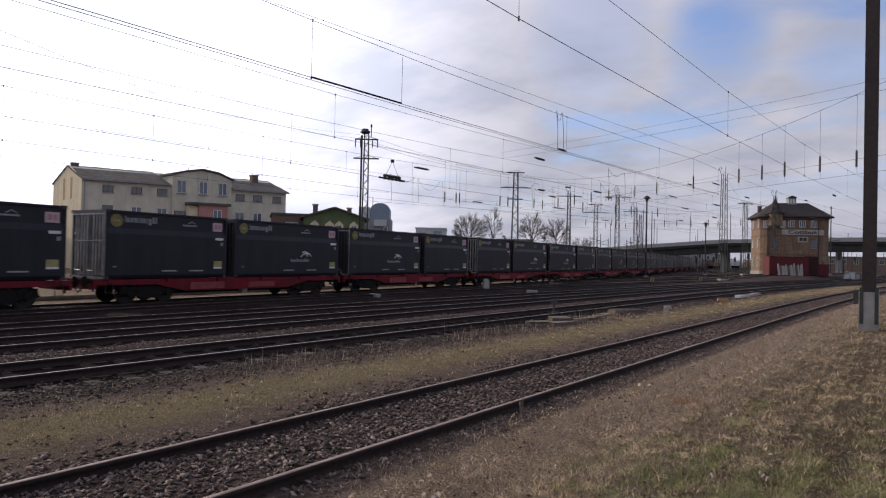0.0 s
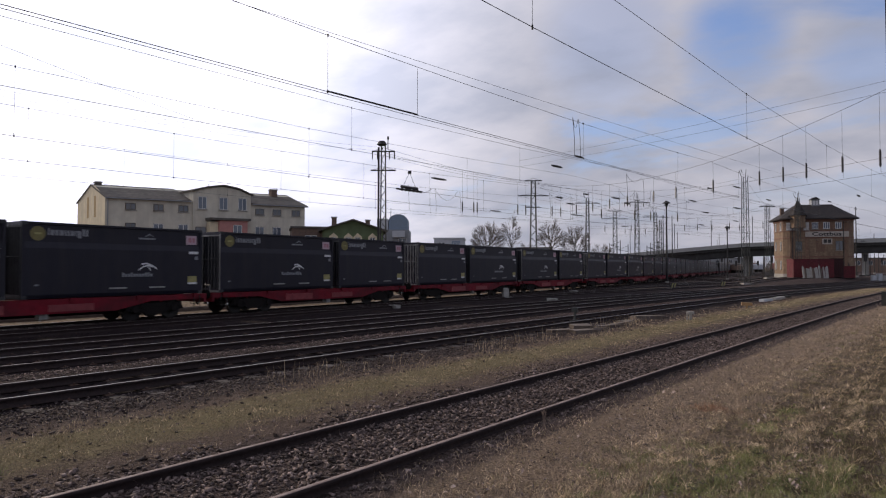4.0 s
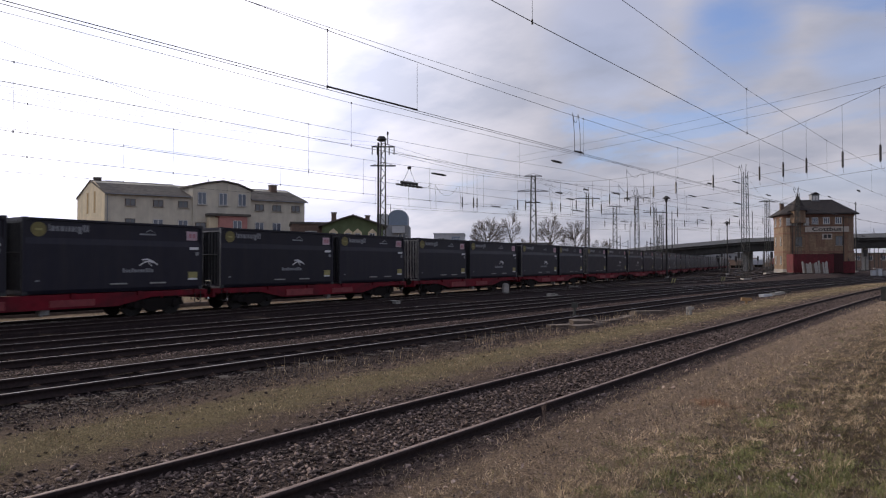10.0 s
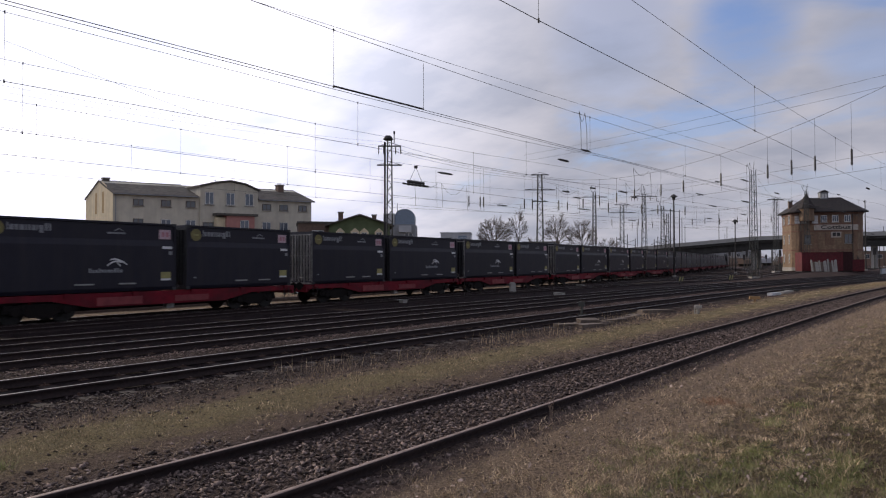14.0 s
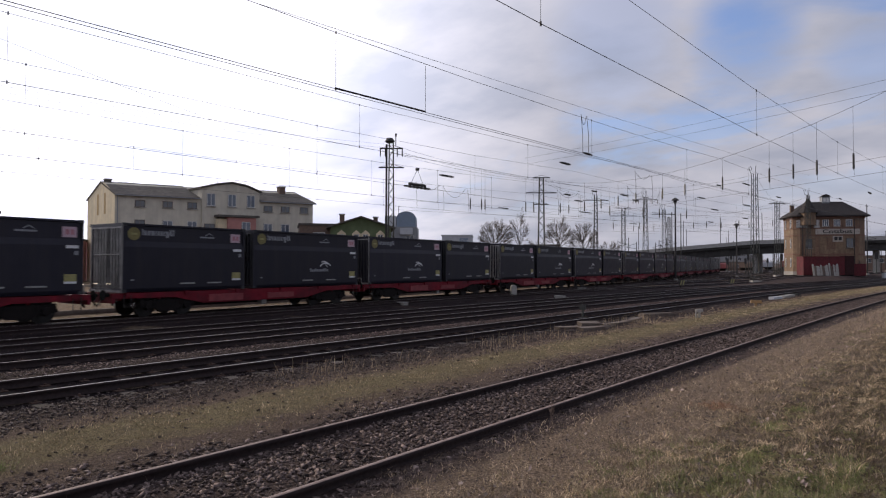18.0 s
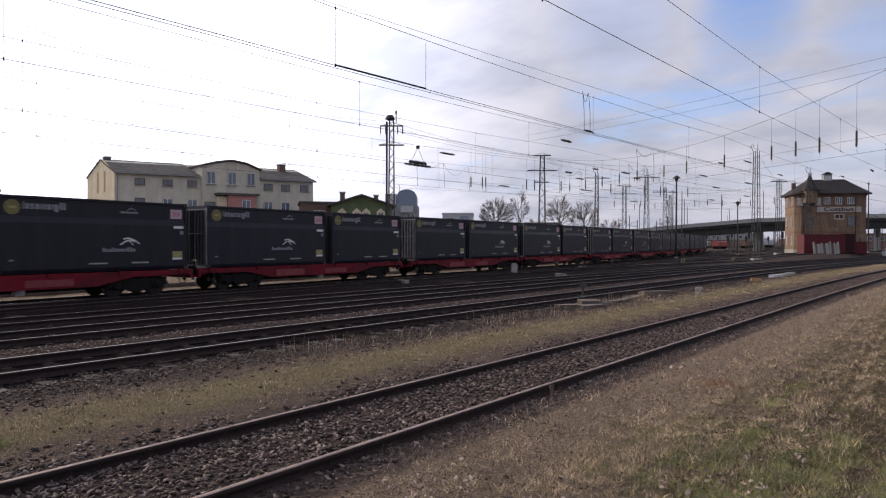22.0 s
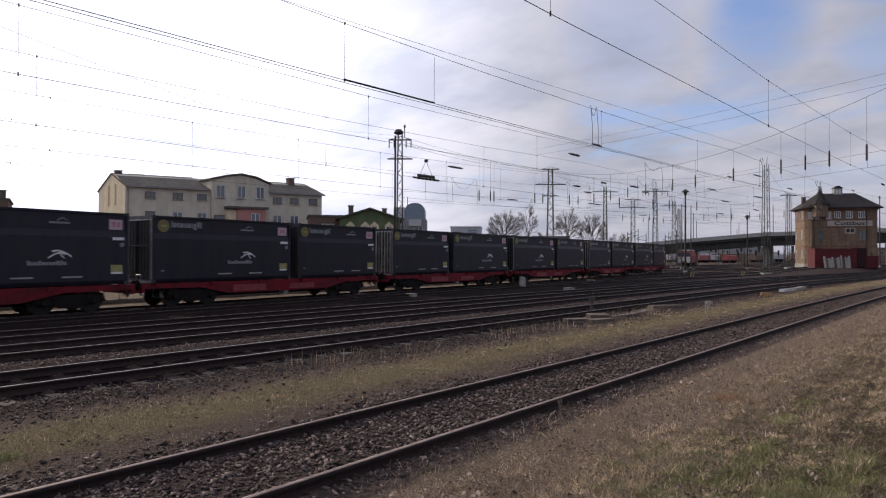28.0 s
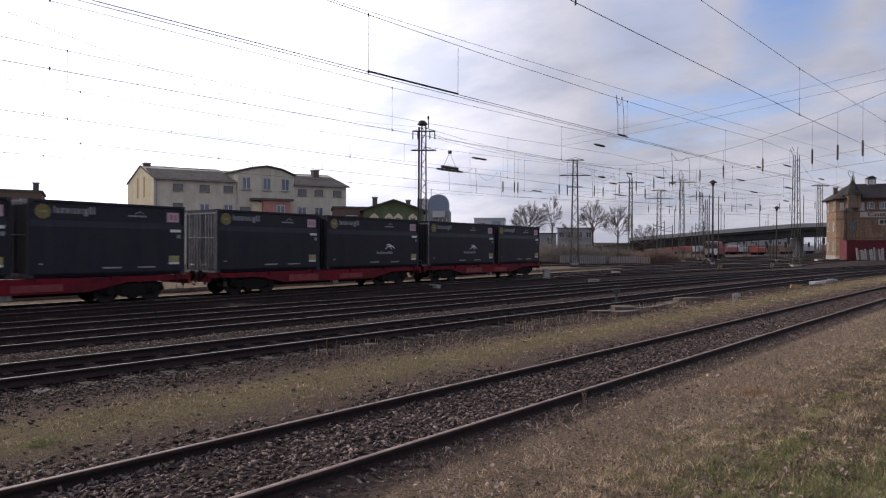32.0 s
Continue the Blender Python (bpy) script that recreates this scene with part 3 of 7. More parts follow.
def make_ground():
    """One sheet to the horizon, finer where the eye stands."""
    def steps(lo, hi, fine_lo, fine_hi, fine):
        a = list(np.arange(fine_lo, fine_hi + 1e-6, fine))
        g = fine
        while a[-1] < hi:
            g *= 1.22; a.append(min(hi, a[-1] + g))
        g = fine
        while a[0] > lo:
            g *= 1.22; a.insert(0, max(lo, a[0] - g))
        return np.array(a)
    us, vs = steps(-1500, 2500, -8, 60, 0.4), steps(-1500, 2500, -3, 40, 0.25)
    U, V = np.meshgrid(us, vs, indexing="ij")
    X, Y = xy(U, V)
    Z = ground_z(X, Y)
    Z = np.where(np.hypot(X, Y) > 350, Z - 0.3, Z)
    n, m = U.shape
    idx = np.arange(n * m).reshape(n, m)
    quads = np.stack([idx[:-1, :-1], idx[1:, :-1], idx[1:, 1:], idx[:-1, 1:]], -1).reshape(-1, 4)
    ob = bulk("ground", np.stack([X, Y, Z], -1).reshape(-1, 3), quads, M_GROUND)
    for p in ob.data.polygons:
        p.use_smooth = True
    W = V + bent(U)
    stone = np.zeros_like(W)
    for k, v0 in TRACK_V.items():
        stone = np.maximum(stone, 1 - smooth01(abs(W - v0), 0.95 if k == "siding" else 1.9, 1.7 if k == "siding" else 2.9))
    shaded_edge = 0.55 * smooth01(W, 9.2, 10.6) * (1 - smooth01(W, 17, 18))
    stone = np.maximum(stone, smooth01(W, 8.9, 10.4) * (1 - smooth01(V, 27, 29)) * 0.9)
    stone = np.maximum(stone, 1 - smooth01(near_train(X, Y), 1.8, 2.6))
    far_yard = smooth01(U, 62, 80) * smooth01(V, -30, -10) * (1 - smooth01(V, 120, 170)) * (1 - smooth01(U, 500, 700))
    stone = np.maximum(stone, 0.55 * far_yard)
    grass = 0.52 + 0.4 * (1 - smooth01(W, -0.5, 2.6)) - 0.42 * (1 - smooth01(abs(W - 3.5), 0.3, 1.3)) + 0.46 * (1 - smooth01(abs(W - 8.35), 0.2, 1.7)) - 0.32 * smooth01(W, 6.0, 6.3) - 0.15 * smooth01(W, 8.8, 9.8)
    grass = np.where(W > 26, 0.5, grass)
    stone = np.maximum(stone, 0.30 * smooth01(W, 29, 31) * (1 - smooth01(W, 45, 55)) * (1 - smooth01(U, 60, 75)))
    # where the ballast takes the darker colour that carries the rails' shade
    shaded_bed = np.zeros_like(W)
    for k, v0 in TRACK_V.items():
        if k != 'siding':
            shaded_bed = np.maximum(shaded_bed, 1 - smooth01(abs(W - v0), 1.1, 1.9))
    shaded_bed = np.maximum(shaded_bed, 0.25 * far_yard)
    shaded_bed = np.maximum(shaded_bed, shaded_edge)
    shaded_bed = np.maximum(shaded_bed, smooth01(W, 15.2, 15.8) * (1 - smooth01(V, 27, 29)) * (1 - 0.7 * smooth01(U, 55, 85)))
    col = ob.data.color_attributes.new("cover", "FLOAT_COLOR", "POINT")
    rgba = np.stack([stone, np.clip(grass, 0, 1), np.clip(shaded_bed, 0, 1), 1 - smooth01(abs(W - 8.3), 2.1, 2.6)], -1).astype(np.float32)
    col.data.foreach_set("color", rgba.ravel())
    return tagged(ob, "dry winter grass, bare earth and ballast of a railway yard", "ground", kind="structure")


ground = make_ground()

# ---- tracks ----
RAIL_OUTLINE = ((-0.067, -0.159), (0.067, -0.159), (0.067, -0.148), (0.014, -0.13), (0.009, -0.052), (0.034, -0.038), (0.036, -0.008),
                (0.029, 0.0), (-0.029, 0.0), (-0.036, -0.008), (-0.034, -0.038), (-0.009, -0.052), (-0.014, -0.13), (-0.067, -0.148))


def rail_mesh(line, side, mats):
    """line: arrays x, y, z, heading along the middle of the track."""
    x, y, z, h = line
    px, pz = np.array(RAIL_OUTLINE).T
    n, k = len(x), len(px)
    off = side * 0.7535 + px[None, :]
    V = np.stack([x[:, None] + np.cos(h)[:, None] * off, y[:, None] - np.sin(h)[:, None] * off, z[:, None] + pz[None, :]], -1)
    idx = np.arange(n * k).reshape(n, k)
    q = np.stack([idx[:-1], np.roll(idx, -1, 1)[:-1], np.roll(idx, -1, 1)[1:], idx[1:]], -1).reshape(-1, 4)
    me_ob = bulk("rail", V.reshape(-1, 3), q, mats[0])
    me_ob.data.materials.append(mats[1])
    which = np.tile(np.array([1 if i == 7 else 0 for i in range(k)], np.int32), n - 1)
    me_ob.data.polygons.foreach_set("material_index", which)
    return me_ob


def make_track(number, line, mats, label, sleepers, depth):
    tr = thing("track_%d" % number, Matrix(), label, "railway track", kind="structure")
    for side in (-1, 1):
        r = rail_mesh(line, side, mats)
        r.parent = tr
    x, y, z, h = line
    s = np.concatenate(([0], np.cumsum(np.hypot(np.diff(x), np.diff(y)))))
    bm = bmesh.new()
    box(bm, -1.28, 1.28, -0.13, 0.13, -0.14, 0.0)
    me = finish("sleeper", bm, M_SLEEPER, 0.012)
    bm = bmesh.new()
    for sx in (-0.7535, 0.7535):
        box(bm, sx - 0.17, sx + 0.17, -0.08, 0.08, 0.0, 0.018)
        for e in (-0.115, 0.115):
            disc(bm, (sx + e, 0, 0.035), "z", 0.022, 0.02, 0.035, 6)
    fm = finish("rail_fastener", bm, M_FASTENER)
    rng = random.Random(number)
    for i in range(sleepers[2]):
        p = sleepers[0] + i * sleepers[1]
        m = pose(float(np.interp(p, s, x)), float(np.interp(p, s, y)), float(np.interp(p, s, z)) - depth + rng.uniform(-0.006, 0.006), 0, 0,
                 -math.degrees(float(np.interp(p, s, h))) + rng.uniform(-0.8, 0.8))
        for nm, data in (("sleeper", me), ("rail_fastener", fm)):
            o = new(nm, data)
            o.parent, o.matrix_basis = tr, m
    return tr


def parallel_line(v0, u0, u1, step=1.0):
    u = np.arange(u0, u1, step)
    v = v0 - bent(u)
    x, y = xy(u, v)
    slope = np.gradient(v, u)
    hx, hy = UD[0] + VD[0] * slope, UD[1] + VD[1] * slope
    return x, y, rail_z(u, np.full_like(u, v0)), np.arctan2(hx, hy)


make_track(1, parallel_line(TRACK_V["siding"], -60, 160), (M_RAIL, M_RAILTOP_RUST), "little-used siding with rusty rails in stony earth", (56.0, 0.63, 70), 0.20)
make_track(2, parallel_line(TRACK_V["a"], -80, 190), (M_RAIL, M_RAILTOP), "main track with dark rails on ballast", (76.0, 0.68, 80), 0.175)


def pale_sleeper_ends(tr, v0, u0, step, count):
    """The ends of the sleepers that stand out of the ballast, greyed by weather."""
    bm = bmesh.new()
    box(bm, -0.15, 0.15, -0.12, 0.12, -0.1, 0.012)
    me = finish("sleeper_end", bm, M_SLEEPEREND, 0.015)
    rng = random.Random(9)
    for i in range(count):
        u = u0 + i * step
        v = v0 - 1.30 - float(bent(np.array(u)))
        x, y = xy(u, v)
        o = new("sleeper_end", me)
        o.parent = tr
        o.matrix_basis = pose(float(x), float(y), float(ground_z(x, y)) + 0.005 + rng.uniform(-0.008, 0.008), rng.uniform(-2, 2), rng.uniform(-3, 3), -38.8 + rng.uniform(-1.5, 1.5))


pale_sleeper_ends(bpy.data.objects["track_2"], TRACK_V["a"], -2.0, 0.68, 60)
make_track(3, parallel_line(TRACK_V["b"], -80, 190), (M_RAIL, M_RAILTOP), "main track with dark rails on ballast", (78.0, 0.6, 70), 0.175)
make_track(4, parallel_line(TRACK_V["c"], -80, 190), (M_RAIL, M_RAILTOP), "main track with dark rails on ballast", (80.0, 0.6, 50), 0.175)
_s = np.arange(-380, 400, 1.0)
_tx, _ty, _th = train_at(_s)
make_track(5, (_tx, _ty, np.full_like(_tx, TRAIN_Z), _th), (M_RAIL, M_RAILTOP), "bending main track on which the freight train runs", (376.0, 0.6, 80), 0.175)
make_track(7, parallel_line(28.0, 24, 190), (M_RAIL, M_RAILTOP), "main track with dark rails on ballast", (2.0, 0.6, 12), 0.175)
make_track(8, parallel_line(33.0, 52, 190), (M_RAIL, M_RAILTOP), "main track with dark rails on ballast", (2.0, 0.6, 12), 0.175)
for _n, _v in ((9, 38.5), (10, 44.0), (11, 49.5), (12, 56.0), (13, 63.0), (14, 71.0)):
    make_track(_n, parallel_line(_v, 70, 330, 4.0), (M_RAIL, M_RAILTOP), "far track in the yard towards the bridge", (2.0, 0.6, 2), 0.175)
# a connecting track between the third track and the bending one
_q = np.linspace(0, 1, 120)
_e = _q * _q * (3 - 2 * _q)
_u = -60 + _q * 190
_cx, _cy = xy(_u, 22.9 + 8.4 * _e)
_sl = np.gradient(22.9 + 8.4 * _e, _u)
make_track(6, (_cx, _cy, np.full_like(_cx, -0.27), np.arctan2(UD[0] + VD[0] * _sl, UD[1] + VD[1] * _sl)), (M_RAIL, M_RAILTOP),
           "connecting track with dark rails on ballast", (60.0, 0.6, 40), 0.175)

# ---- overhead line ----
def sag(a, b, n, drop):
    a, b = Vector(a), Vector(b)
    return [a.lerp(b, i / n) - Vector((0, 0, drop * 4 * (i / n) * (1 - i / n))) for i in range(n + 1)]


def xy_u(p):
    return p.x * UD[0] + p.y * UD[1]


def lerp_at(u, us, pts):
    """The point of a line of points at u."""
    j = max(0, min(len(us) - 2, int(np.searchsorted(us, u)) - 1))
    return pts[j].lerp(pts[j + 1], (u - us[j]) / (us[j + 1] - us[j]))


def make_overhead(v0, spans, contact, messenger, label, thick=0.012, doubled=False, gap=6.0, at_u=None):
    """spans: u of the supports; contact and messenger: heights at u = 10 and u = 50."""
    line = thing("overhead_line", Matrix(), label, "overhead line", "overhead lines along the tracks")

    def at(u, pair):
        z = pair[0] + (pair[1] - pair[0]) * (u - 10) / 40 if u < 60 else pair[0] + (pair[1] - pair[0]) * 1.25
        x, y = xy(u, v0 - float(bent(u)))
        return Vector((x, y, z))
    bm, bc = bmesh.new(), bmesh.new()
    mp, cp = [], []
    drops = []
    for u0, u1 in zip(spans, spans[1:]):
        n = max(4, round((u1 - u0) / gap))
        for i in range(n):
            k = i / n
            u = u0 + (u1 - u0) * k
            mp.append(at(u, messenger) + Vector((0, 0, 0.3 * (2 * k - 1) ** 2 - 0.08)))
            cp.append(at(u, contact))
            if 0 < i and at_u is None:
                drops.append((mp[-1].copy(), cp[-1].copy()))
    us = [xy_u(p) for p in mp]
    for u in at_u or ():
        drops.append((lerp_at(u, us, mp), lerp_at(u, us, cp)))
    tube(bm, mp, thick, 5)
    tube(bc, cp, thick * 1.15, 5)
    if doubled:
        tube(bc, [p + Vector((VD[0] * 0.25, VD[1] * 0.25, 0.02)) for p in cp], thick, 5)
    part("messenger_wire", bm, M_WIRE, line)
    part("contact_wire", bc, M_WIRE, line)
    for a, b in drops:
        bm = bmesh.new()
        tube(bm, (a, b), thick * 0.62, 4)
        disc(bm, a, "z", thick * 2.6, thick * 2.6, 0.07, 6)
        disc(bm, b, "z", thick * 2.6, thick * 2.6, 0.08, 6)
        part("dropper", bm, M_WIRE, line)
    return line


make_overhead(TRACK_V["siding"], (-41, -3.5, 59, 109, 150), (5.80, 6.28), (7.17, 7.85), "contact wire and messenger wire over the siding", thick=0.0058, gap=12.5)
make_overhead(TRACK_V["a"], (-54.8, -6.8, 41.2, 89, 137), (6.47, 6.70), (8.0, 8.22), "contact wire and messenger wire over the nearer main track", thick=0.008, doubled=True,
              at_u=(-5.0, 1.5, 11.3, 25.3, 36.0, 46.5, 57.0, 68.0, 80.0))
make_overhead(TRACK_V["b"], (-46.9, -5.6, 37.6, 78.9, 130), (6.053, 6.222), (7.63, 7.771), "contact wire and messenger wire over the middle main track", thick=0.007, gap=11)
make_overhead(TRACK_V["c"], (-45.4, -3.6, 38.1, 78.1, 130), (5.6, 5.582), (7.579, 7.806), "contact wire and messenger wire over the farther main track", thick=0.007, gap=11)
make_overhead(27.4, (-50, -2, 44, 88, 130), (5.9, 6.0), (7.9, 8.1), "contact wire and messenger wire over the bending track", thick=0.008)
make_overhead(32.5, (-40, 4, 50, 94, 130), (5.9, 6.2), (7.7, 8.1), "thin overhead wires beyond the bending track", thick=0.007)


def insulator(bm, top, length, r=0.06):
    """A rod with ribbed sheds, hanging down from top."""
    top = Vector(top)
    n = 6
    tube(bm, (top, top - Vector((0, 0, length))), r * 0.7, 6)
    for i in range(n):
        disc(bm, top - Vector((0, 0, length * (0.15 + 0.7 * i / (n - 1)))), "z", r * 0.98, r * 0.75, length * 0.09, 8)


def make_cross_span(a, b, drop, low, hangs, label, thick=0.014):
    """Wires across the tracks between two masts, with hangers and insulators down to a lower cross wire."""
    sp = thing("cross_span", Matrix(), label, "overhead span", "cross spans over the tracks")
    a, b = Vector(a), Vector(b)
    bm = bmesh.new()
    tube(bm, sag(a, b, 24, drop), thick, 5)
    part("upper_cross_wire", bm, M_WIRE, sp)
    bm = bmesh.new()
    la, lb = Vector((a.x, a.y, low)), Vector((b.x, b.y, low))
    tube(bm, sag(la, lb, 12, 0.15), thick * 0.8, 5)
    tube(bm, sag(la + Vector((0, 0, 1.0)), lb + Vector((0, 0, 1.0)), 12, 0.2), thick * 0.7, 5)
    part("lower_cross_wire", bm, M_WIRE, sp)
    for k in hangs:
        top = a.lerp(b, k) - Vector((0, 0, drop * 4 * k * (1 - k)))
        end = low + 0.65
        if top.z - end < 0.8:
            end = top.z - 0.9
        bm = bmesh.new()
        tube(bm, (top, (top.x, top.y, end + 0.7)), thick * 0.7, 4)
        tube(bm, ((top.x, top.y, end), (top.x + 0.05, top.y, low)), thick * 0.7, 4)
        h = part("hanger", bm, M_WIRE, sp)
        bm = bmesh.new()
        insulator(bm, (top.x, top.y, end + 0.85), 1.1, 0.085)
        part("insulator", bm, M_INSUL, h, "dark ribbed insulator")
    return sp

# ---- masts ----
def make_lattice_mast(x, y, height, base_w=0.62, top_w=0.34, arms=(), cap=False, label="", turn=0.0, horns=False, dark_post=False):
    gz = float(ground_z(x, y))
    m = thing("lattice_mast", pose(x, y, gz, 0, 0, turn), label or "tall grey steel lattice mast of the overhead line", "mast", "lattice masts of the yard")
    H = height - gz
    base_w, top_w = base_w * 0.66, top_w * 0.72

    def wid(z):
        return (base_w + (top_w - base_w) * z / H) / 2
    for sx in (-1, 1):
        for sy in (-1, 1):
            bm = bmesh.new()
            w0, w1 = wid(0), wid(H)
            bar(bm, (sx * w0, sy * w0, 0), (sx * w1, sy * w1, H), 0.07)
            part("leg", bm, M_STEEL, m)
    z, flip = 0.3, 1
    while z < H - 0.5:
        step = max(0.62, wid(z) * 2.3)
        z2 = min(H - 0.1, z + step)
        a, b = wid(z), wid(z2)
        for s in (-1, 1):
            for p, q in (((-a * flip, s * a, z), (b * flip, s * b, z2)), ((s * a, -a * flip, z), (s * b, b * flip, z2))):
                bm = bmesh.new()
                bar(bm, p, q, 0.034)
                part("brace", bm, M_STEEL, m)
        z, flip = z2, -flip
    bm = bmesh.new()
    box(bm, -0.55, 0.55, -0.55, 0.55, -0.3, 0.28)
    part("foundation", bm, M_CONCRETE, m, "grey concrete footing", 0.04)
    for zz, half, sag_ins in arms:
        bm = bmesh.new()
        box(bm, -half, half, -0.07, 0.07, zz - gz - 0.06, zz - gz + 0.06)
        bar(bm, (-half, 0, zz - gz), (0, 0, zz - gz + 0.35), 0.03); bar(bm, (half, 0, zz - gz), (0, 0, zz - gz + 0.35), 0.03)
        arm = part("crossarm", bm, M_STEELDARK, m)
        for sx in ((-1, -0.55, 0.55, 1) if sag_ins else ()):
            bm = bmesh.new()
            insulator(bm, (sx * half * 0.95, 0, zz - gz - 0.05), 0.75, 0.07)
            part("insulator", bm, M_INSUL, arm, "dark ribbed insulator")
    if cap:
        bm = bmesh.new()
        disc(bm, (-0.15, 0, H + 0.25), "z", 0.52, 0.30, 0.35, 14)
        disc(bm, (-0.15, 0, H + 0.02), "z", 0.30, 0.52, 0.14, 14)
        part("cap", bm, M_STEELDARK, m, "dark round hood on top")
        bm = bmesh.new()
        tube(bm, ((0.45, 0, H - 0.3), (0.45, 0, H + 0.9)), 0.05, 6)
        disc(bm, (0.45, 0, H + 0.75), "z", 0.1, 0.09, 0.3, 8)
        part("arrester", bm, M_INSUL, m)
    if horns:
        bm = bmesh.new()
        tube(bm, ((-0.1, 0, H), (-0.5, 0, H + 0.1), (-0.75, 0, H + 0.85), (-0.5, 0, H + 1.05), (-0.35, 0, H + 0.6)), 0.035, 6)
        tube(bm, ((0.1, 0, H), (0.2, 0, H + 1.15)), 0.03, 6)
        part("horn", bm, M_STEELDARK, m, "bent switch horn on top")
    if dark_post:
        bm = bmesh.new()
        prism(bm, ((-0.56, -0.1), (-0.38, -0.1), (-0.38, 0.1), (-0.56, 0.1)), "z", 0, H - 0.2)
        part("post", bm, M_STEELDARK, m, "dark solid post beside the lattice")
    return m


make_lattice_mast(-5.35, 65.0, 14.1, 0.95, 0.55, arms=((13.5, 1.15, True), (11.6, 1.25, False)), cap=True, dark_post=True,
                  label="tall lattice mast with a dark hood and crossarms")
make_lattice_mast(13.4, 90.5, 14.1, 1.55, 0.75, arms=((14.0, 1.2, False), (11.9, 2.1, False), (10.3, 1.0, False)))
make_lattice_mast(27.3, 118.0, 14.5, 1.2, 0.6, arms=((13.6, 2.3, False),), horns=True)
make_lattice_mast(38.3, 140.0, 14.1, 1.3, 0.9, arms=((14.1, 1.6, False), (12.4, 2.9, False)))
make_lattice_mast(37.2, 121.0, 14.5, 1.5, 0.65, arms=((14.0, 2.4, True),), horns=True)
make_lattice_mast(47.0, 140.0, 13.8, 1.3, 0.7, arms=((12.8, 2.6, False),), horns=True)
make_lattice_mast(51.5, 150.0, 13.0, 1.0, 0.6)
make_lattice_mast(42.0, 88.5, 14.3, 1.35, 0.75, horns=True, label="sturdy lattice mast with a bent switch horn on top")
make_lattice_mast(57.5, 113.0, 12.9, 1.15, 0.75, arms=((12.6, 1.4, False),))
make_lattice_mast(60.4, 108.6, 13.6, 1.1, 0.5, horns=True, label="lattice mast before the brick signal box")
make_lattice_mast(30.2, 36.0, 14.6, 0.95, 0.55, label="tall lattice mast beside the siding")


def make_lamp_pole(x, y, height, label, r=0.13, head=True):
    gz = float(ground_z(x, y))
    p = thing("lamp_pole", pose(x, y, gz), label, "lamp post", "dark lamp poles of the yard")
    bm = bmesh.new()
    tube(bm, ((0, 0, -0.2), (0, 0, height - gz)), r * 1.25, 10, r * 0.75)
    part("pole", bm, M_STEELDARK, p)
    if head:
        bm = bmesh.new()
        disc(bm, (0, 0, height - gz + 0.05), "z", 0.62, 0.34, 0.28, 14)
        disc(bm, (0, 0, height - gz + 0.26), "z", 0.30, 0.12, 0.16, 14)
        disc(bm, (0, 0, height - gz - 0.35), "z", 0.16, 0.30, 0.5, 12)
        part("lamp_head", bm, M_STEELDARK, p, "round hooded lamp head")
    bm = bmesh.new()
    disc(bm, (0, 0, 0.1), "z", 0.34, 0.28, 0.4, 10)
    part("foot", bm, M_CONCRETE, p)
    return p


make_lamp_pole(35.3, 100.0, 11.9, "tall dark lamp pole with a round hooded head")
make_lamp_pole(58.5, 131.0, 10.0, "slim dark lamp pole with a small head", 0.11)
make_lamp_pole(77.5, 120.0, 13.2, "slim grey pole beside the signal box", 0.10, head=False)
make_lamp_pole(44.5, 128.0, 12.3, "slim pole among the far masts", 0.10, head=False)
make_lamp_pole(48.8, 135.0, 12.6, "slim pole among the far masts", 0.10, head=False)

# the near pole: a rusted steel section on a concrete footing
def make_near_pole():
    x, y = 14.37, 20.28
    gz = float(ground_z(x, y))
    p = thing("catenary_pole", pose(x, y, gz, 0, 0, -35), "dark brown rusted steel pole on a concrete footing in the grass", "pole")
    bm = bmesh.new()
    prism(bm, ((-0.19, -0.18), (0.19, -0.18), (0.19, -0.158), (0.012, -0.158), (0.012, 0.158), (0.19, 0.158), (0.19, 0.18), (-0.19, 0.18)), "z", 1.15, 12.5)
    part("shaft", bm, M_POLE, p)
    bm = bmesh.new()
    prism(bm, ((-0.27, -0.27), (0.27, -0.27), (0.27, 0.27), (-0.27, 0.27)), "z", -0.35, 1.2)
    part("footing", bm, M_CONCRETE, p, "weathered concrete footing with steel straps", 0.03)
    for sx in (-0.2, 0.2):
        bm = bmesh.new()
        box(bm, sx - 0.05, sx + 0.05, -0.30, -0.262, 0.2, 1.35)
        for zz in (0.35, 1.05):
            disc(bm, (sx, -0.315, zz), "y", 0.04, 0.04, 0.04, 6)
        part("strap", bm, M_STEEL, p)
    bm = bmesh.new()
    box(bm, -0.42, -0.29, -0.12, 0.12, 0.8, 1.25)
    part("earthing_box", bm, M_STEEL, p)
    return p


make_near_pole()

# ---- wires across the yard ----
make_cross_span((30.2, 36.0, 14.5), (13.4, 90.5, 13.9), 3.3, 8.05, (0.05, 0.102, 0.15, 0.202, 0.239, 0.28, 0.372, 0.46, 0.52, 0.6, 0.66, 0.723, 0.79, 0.86),
                "cross span with hanging insulators over the main tracks")
make_cross_span((42.0, 88.5, 14.2), (-5.35, 65.0, 13.9), 3.0, 7.4, (0.239, 0.326, 0.376, 0.474, 0.61, 0.678, 0.698, 0.796, 0.804, 0.83),
                "cross span between two tall masts", 0.012)
make_cross_span((57.5, 113.0, 12.8), (27.3, 118.0, 14.2), 2.8, 8.0, (0.15, 0.3, 0.45, 0.6, 0.75, 0.9), "farther cross span with insulators", 0.012)
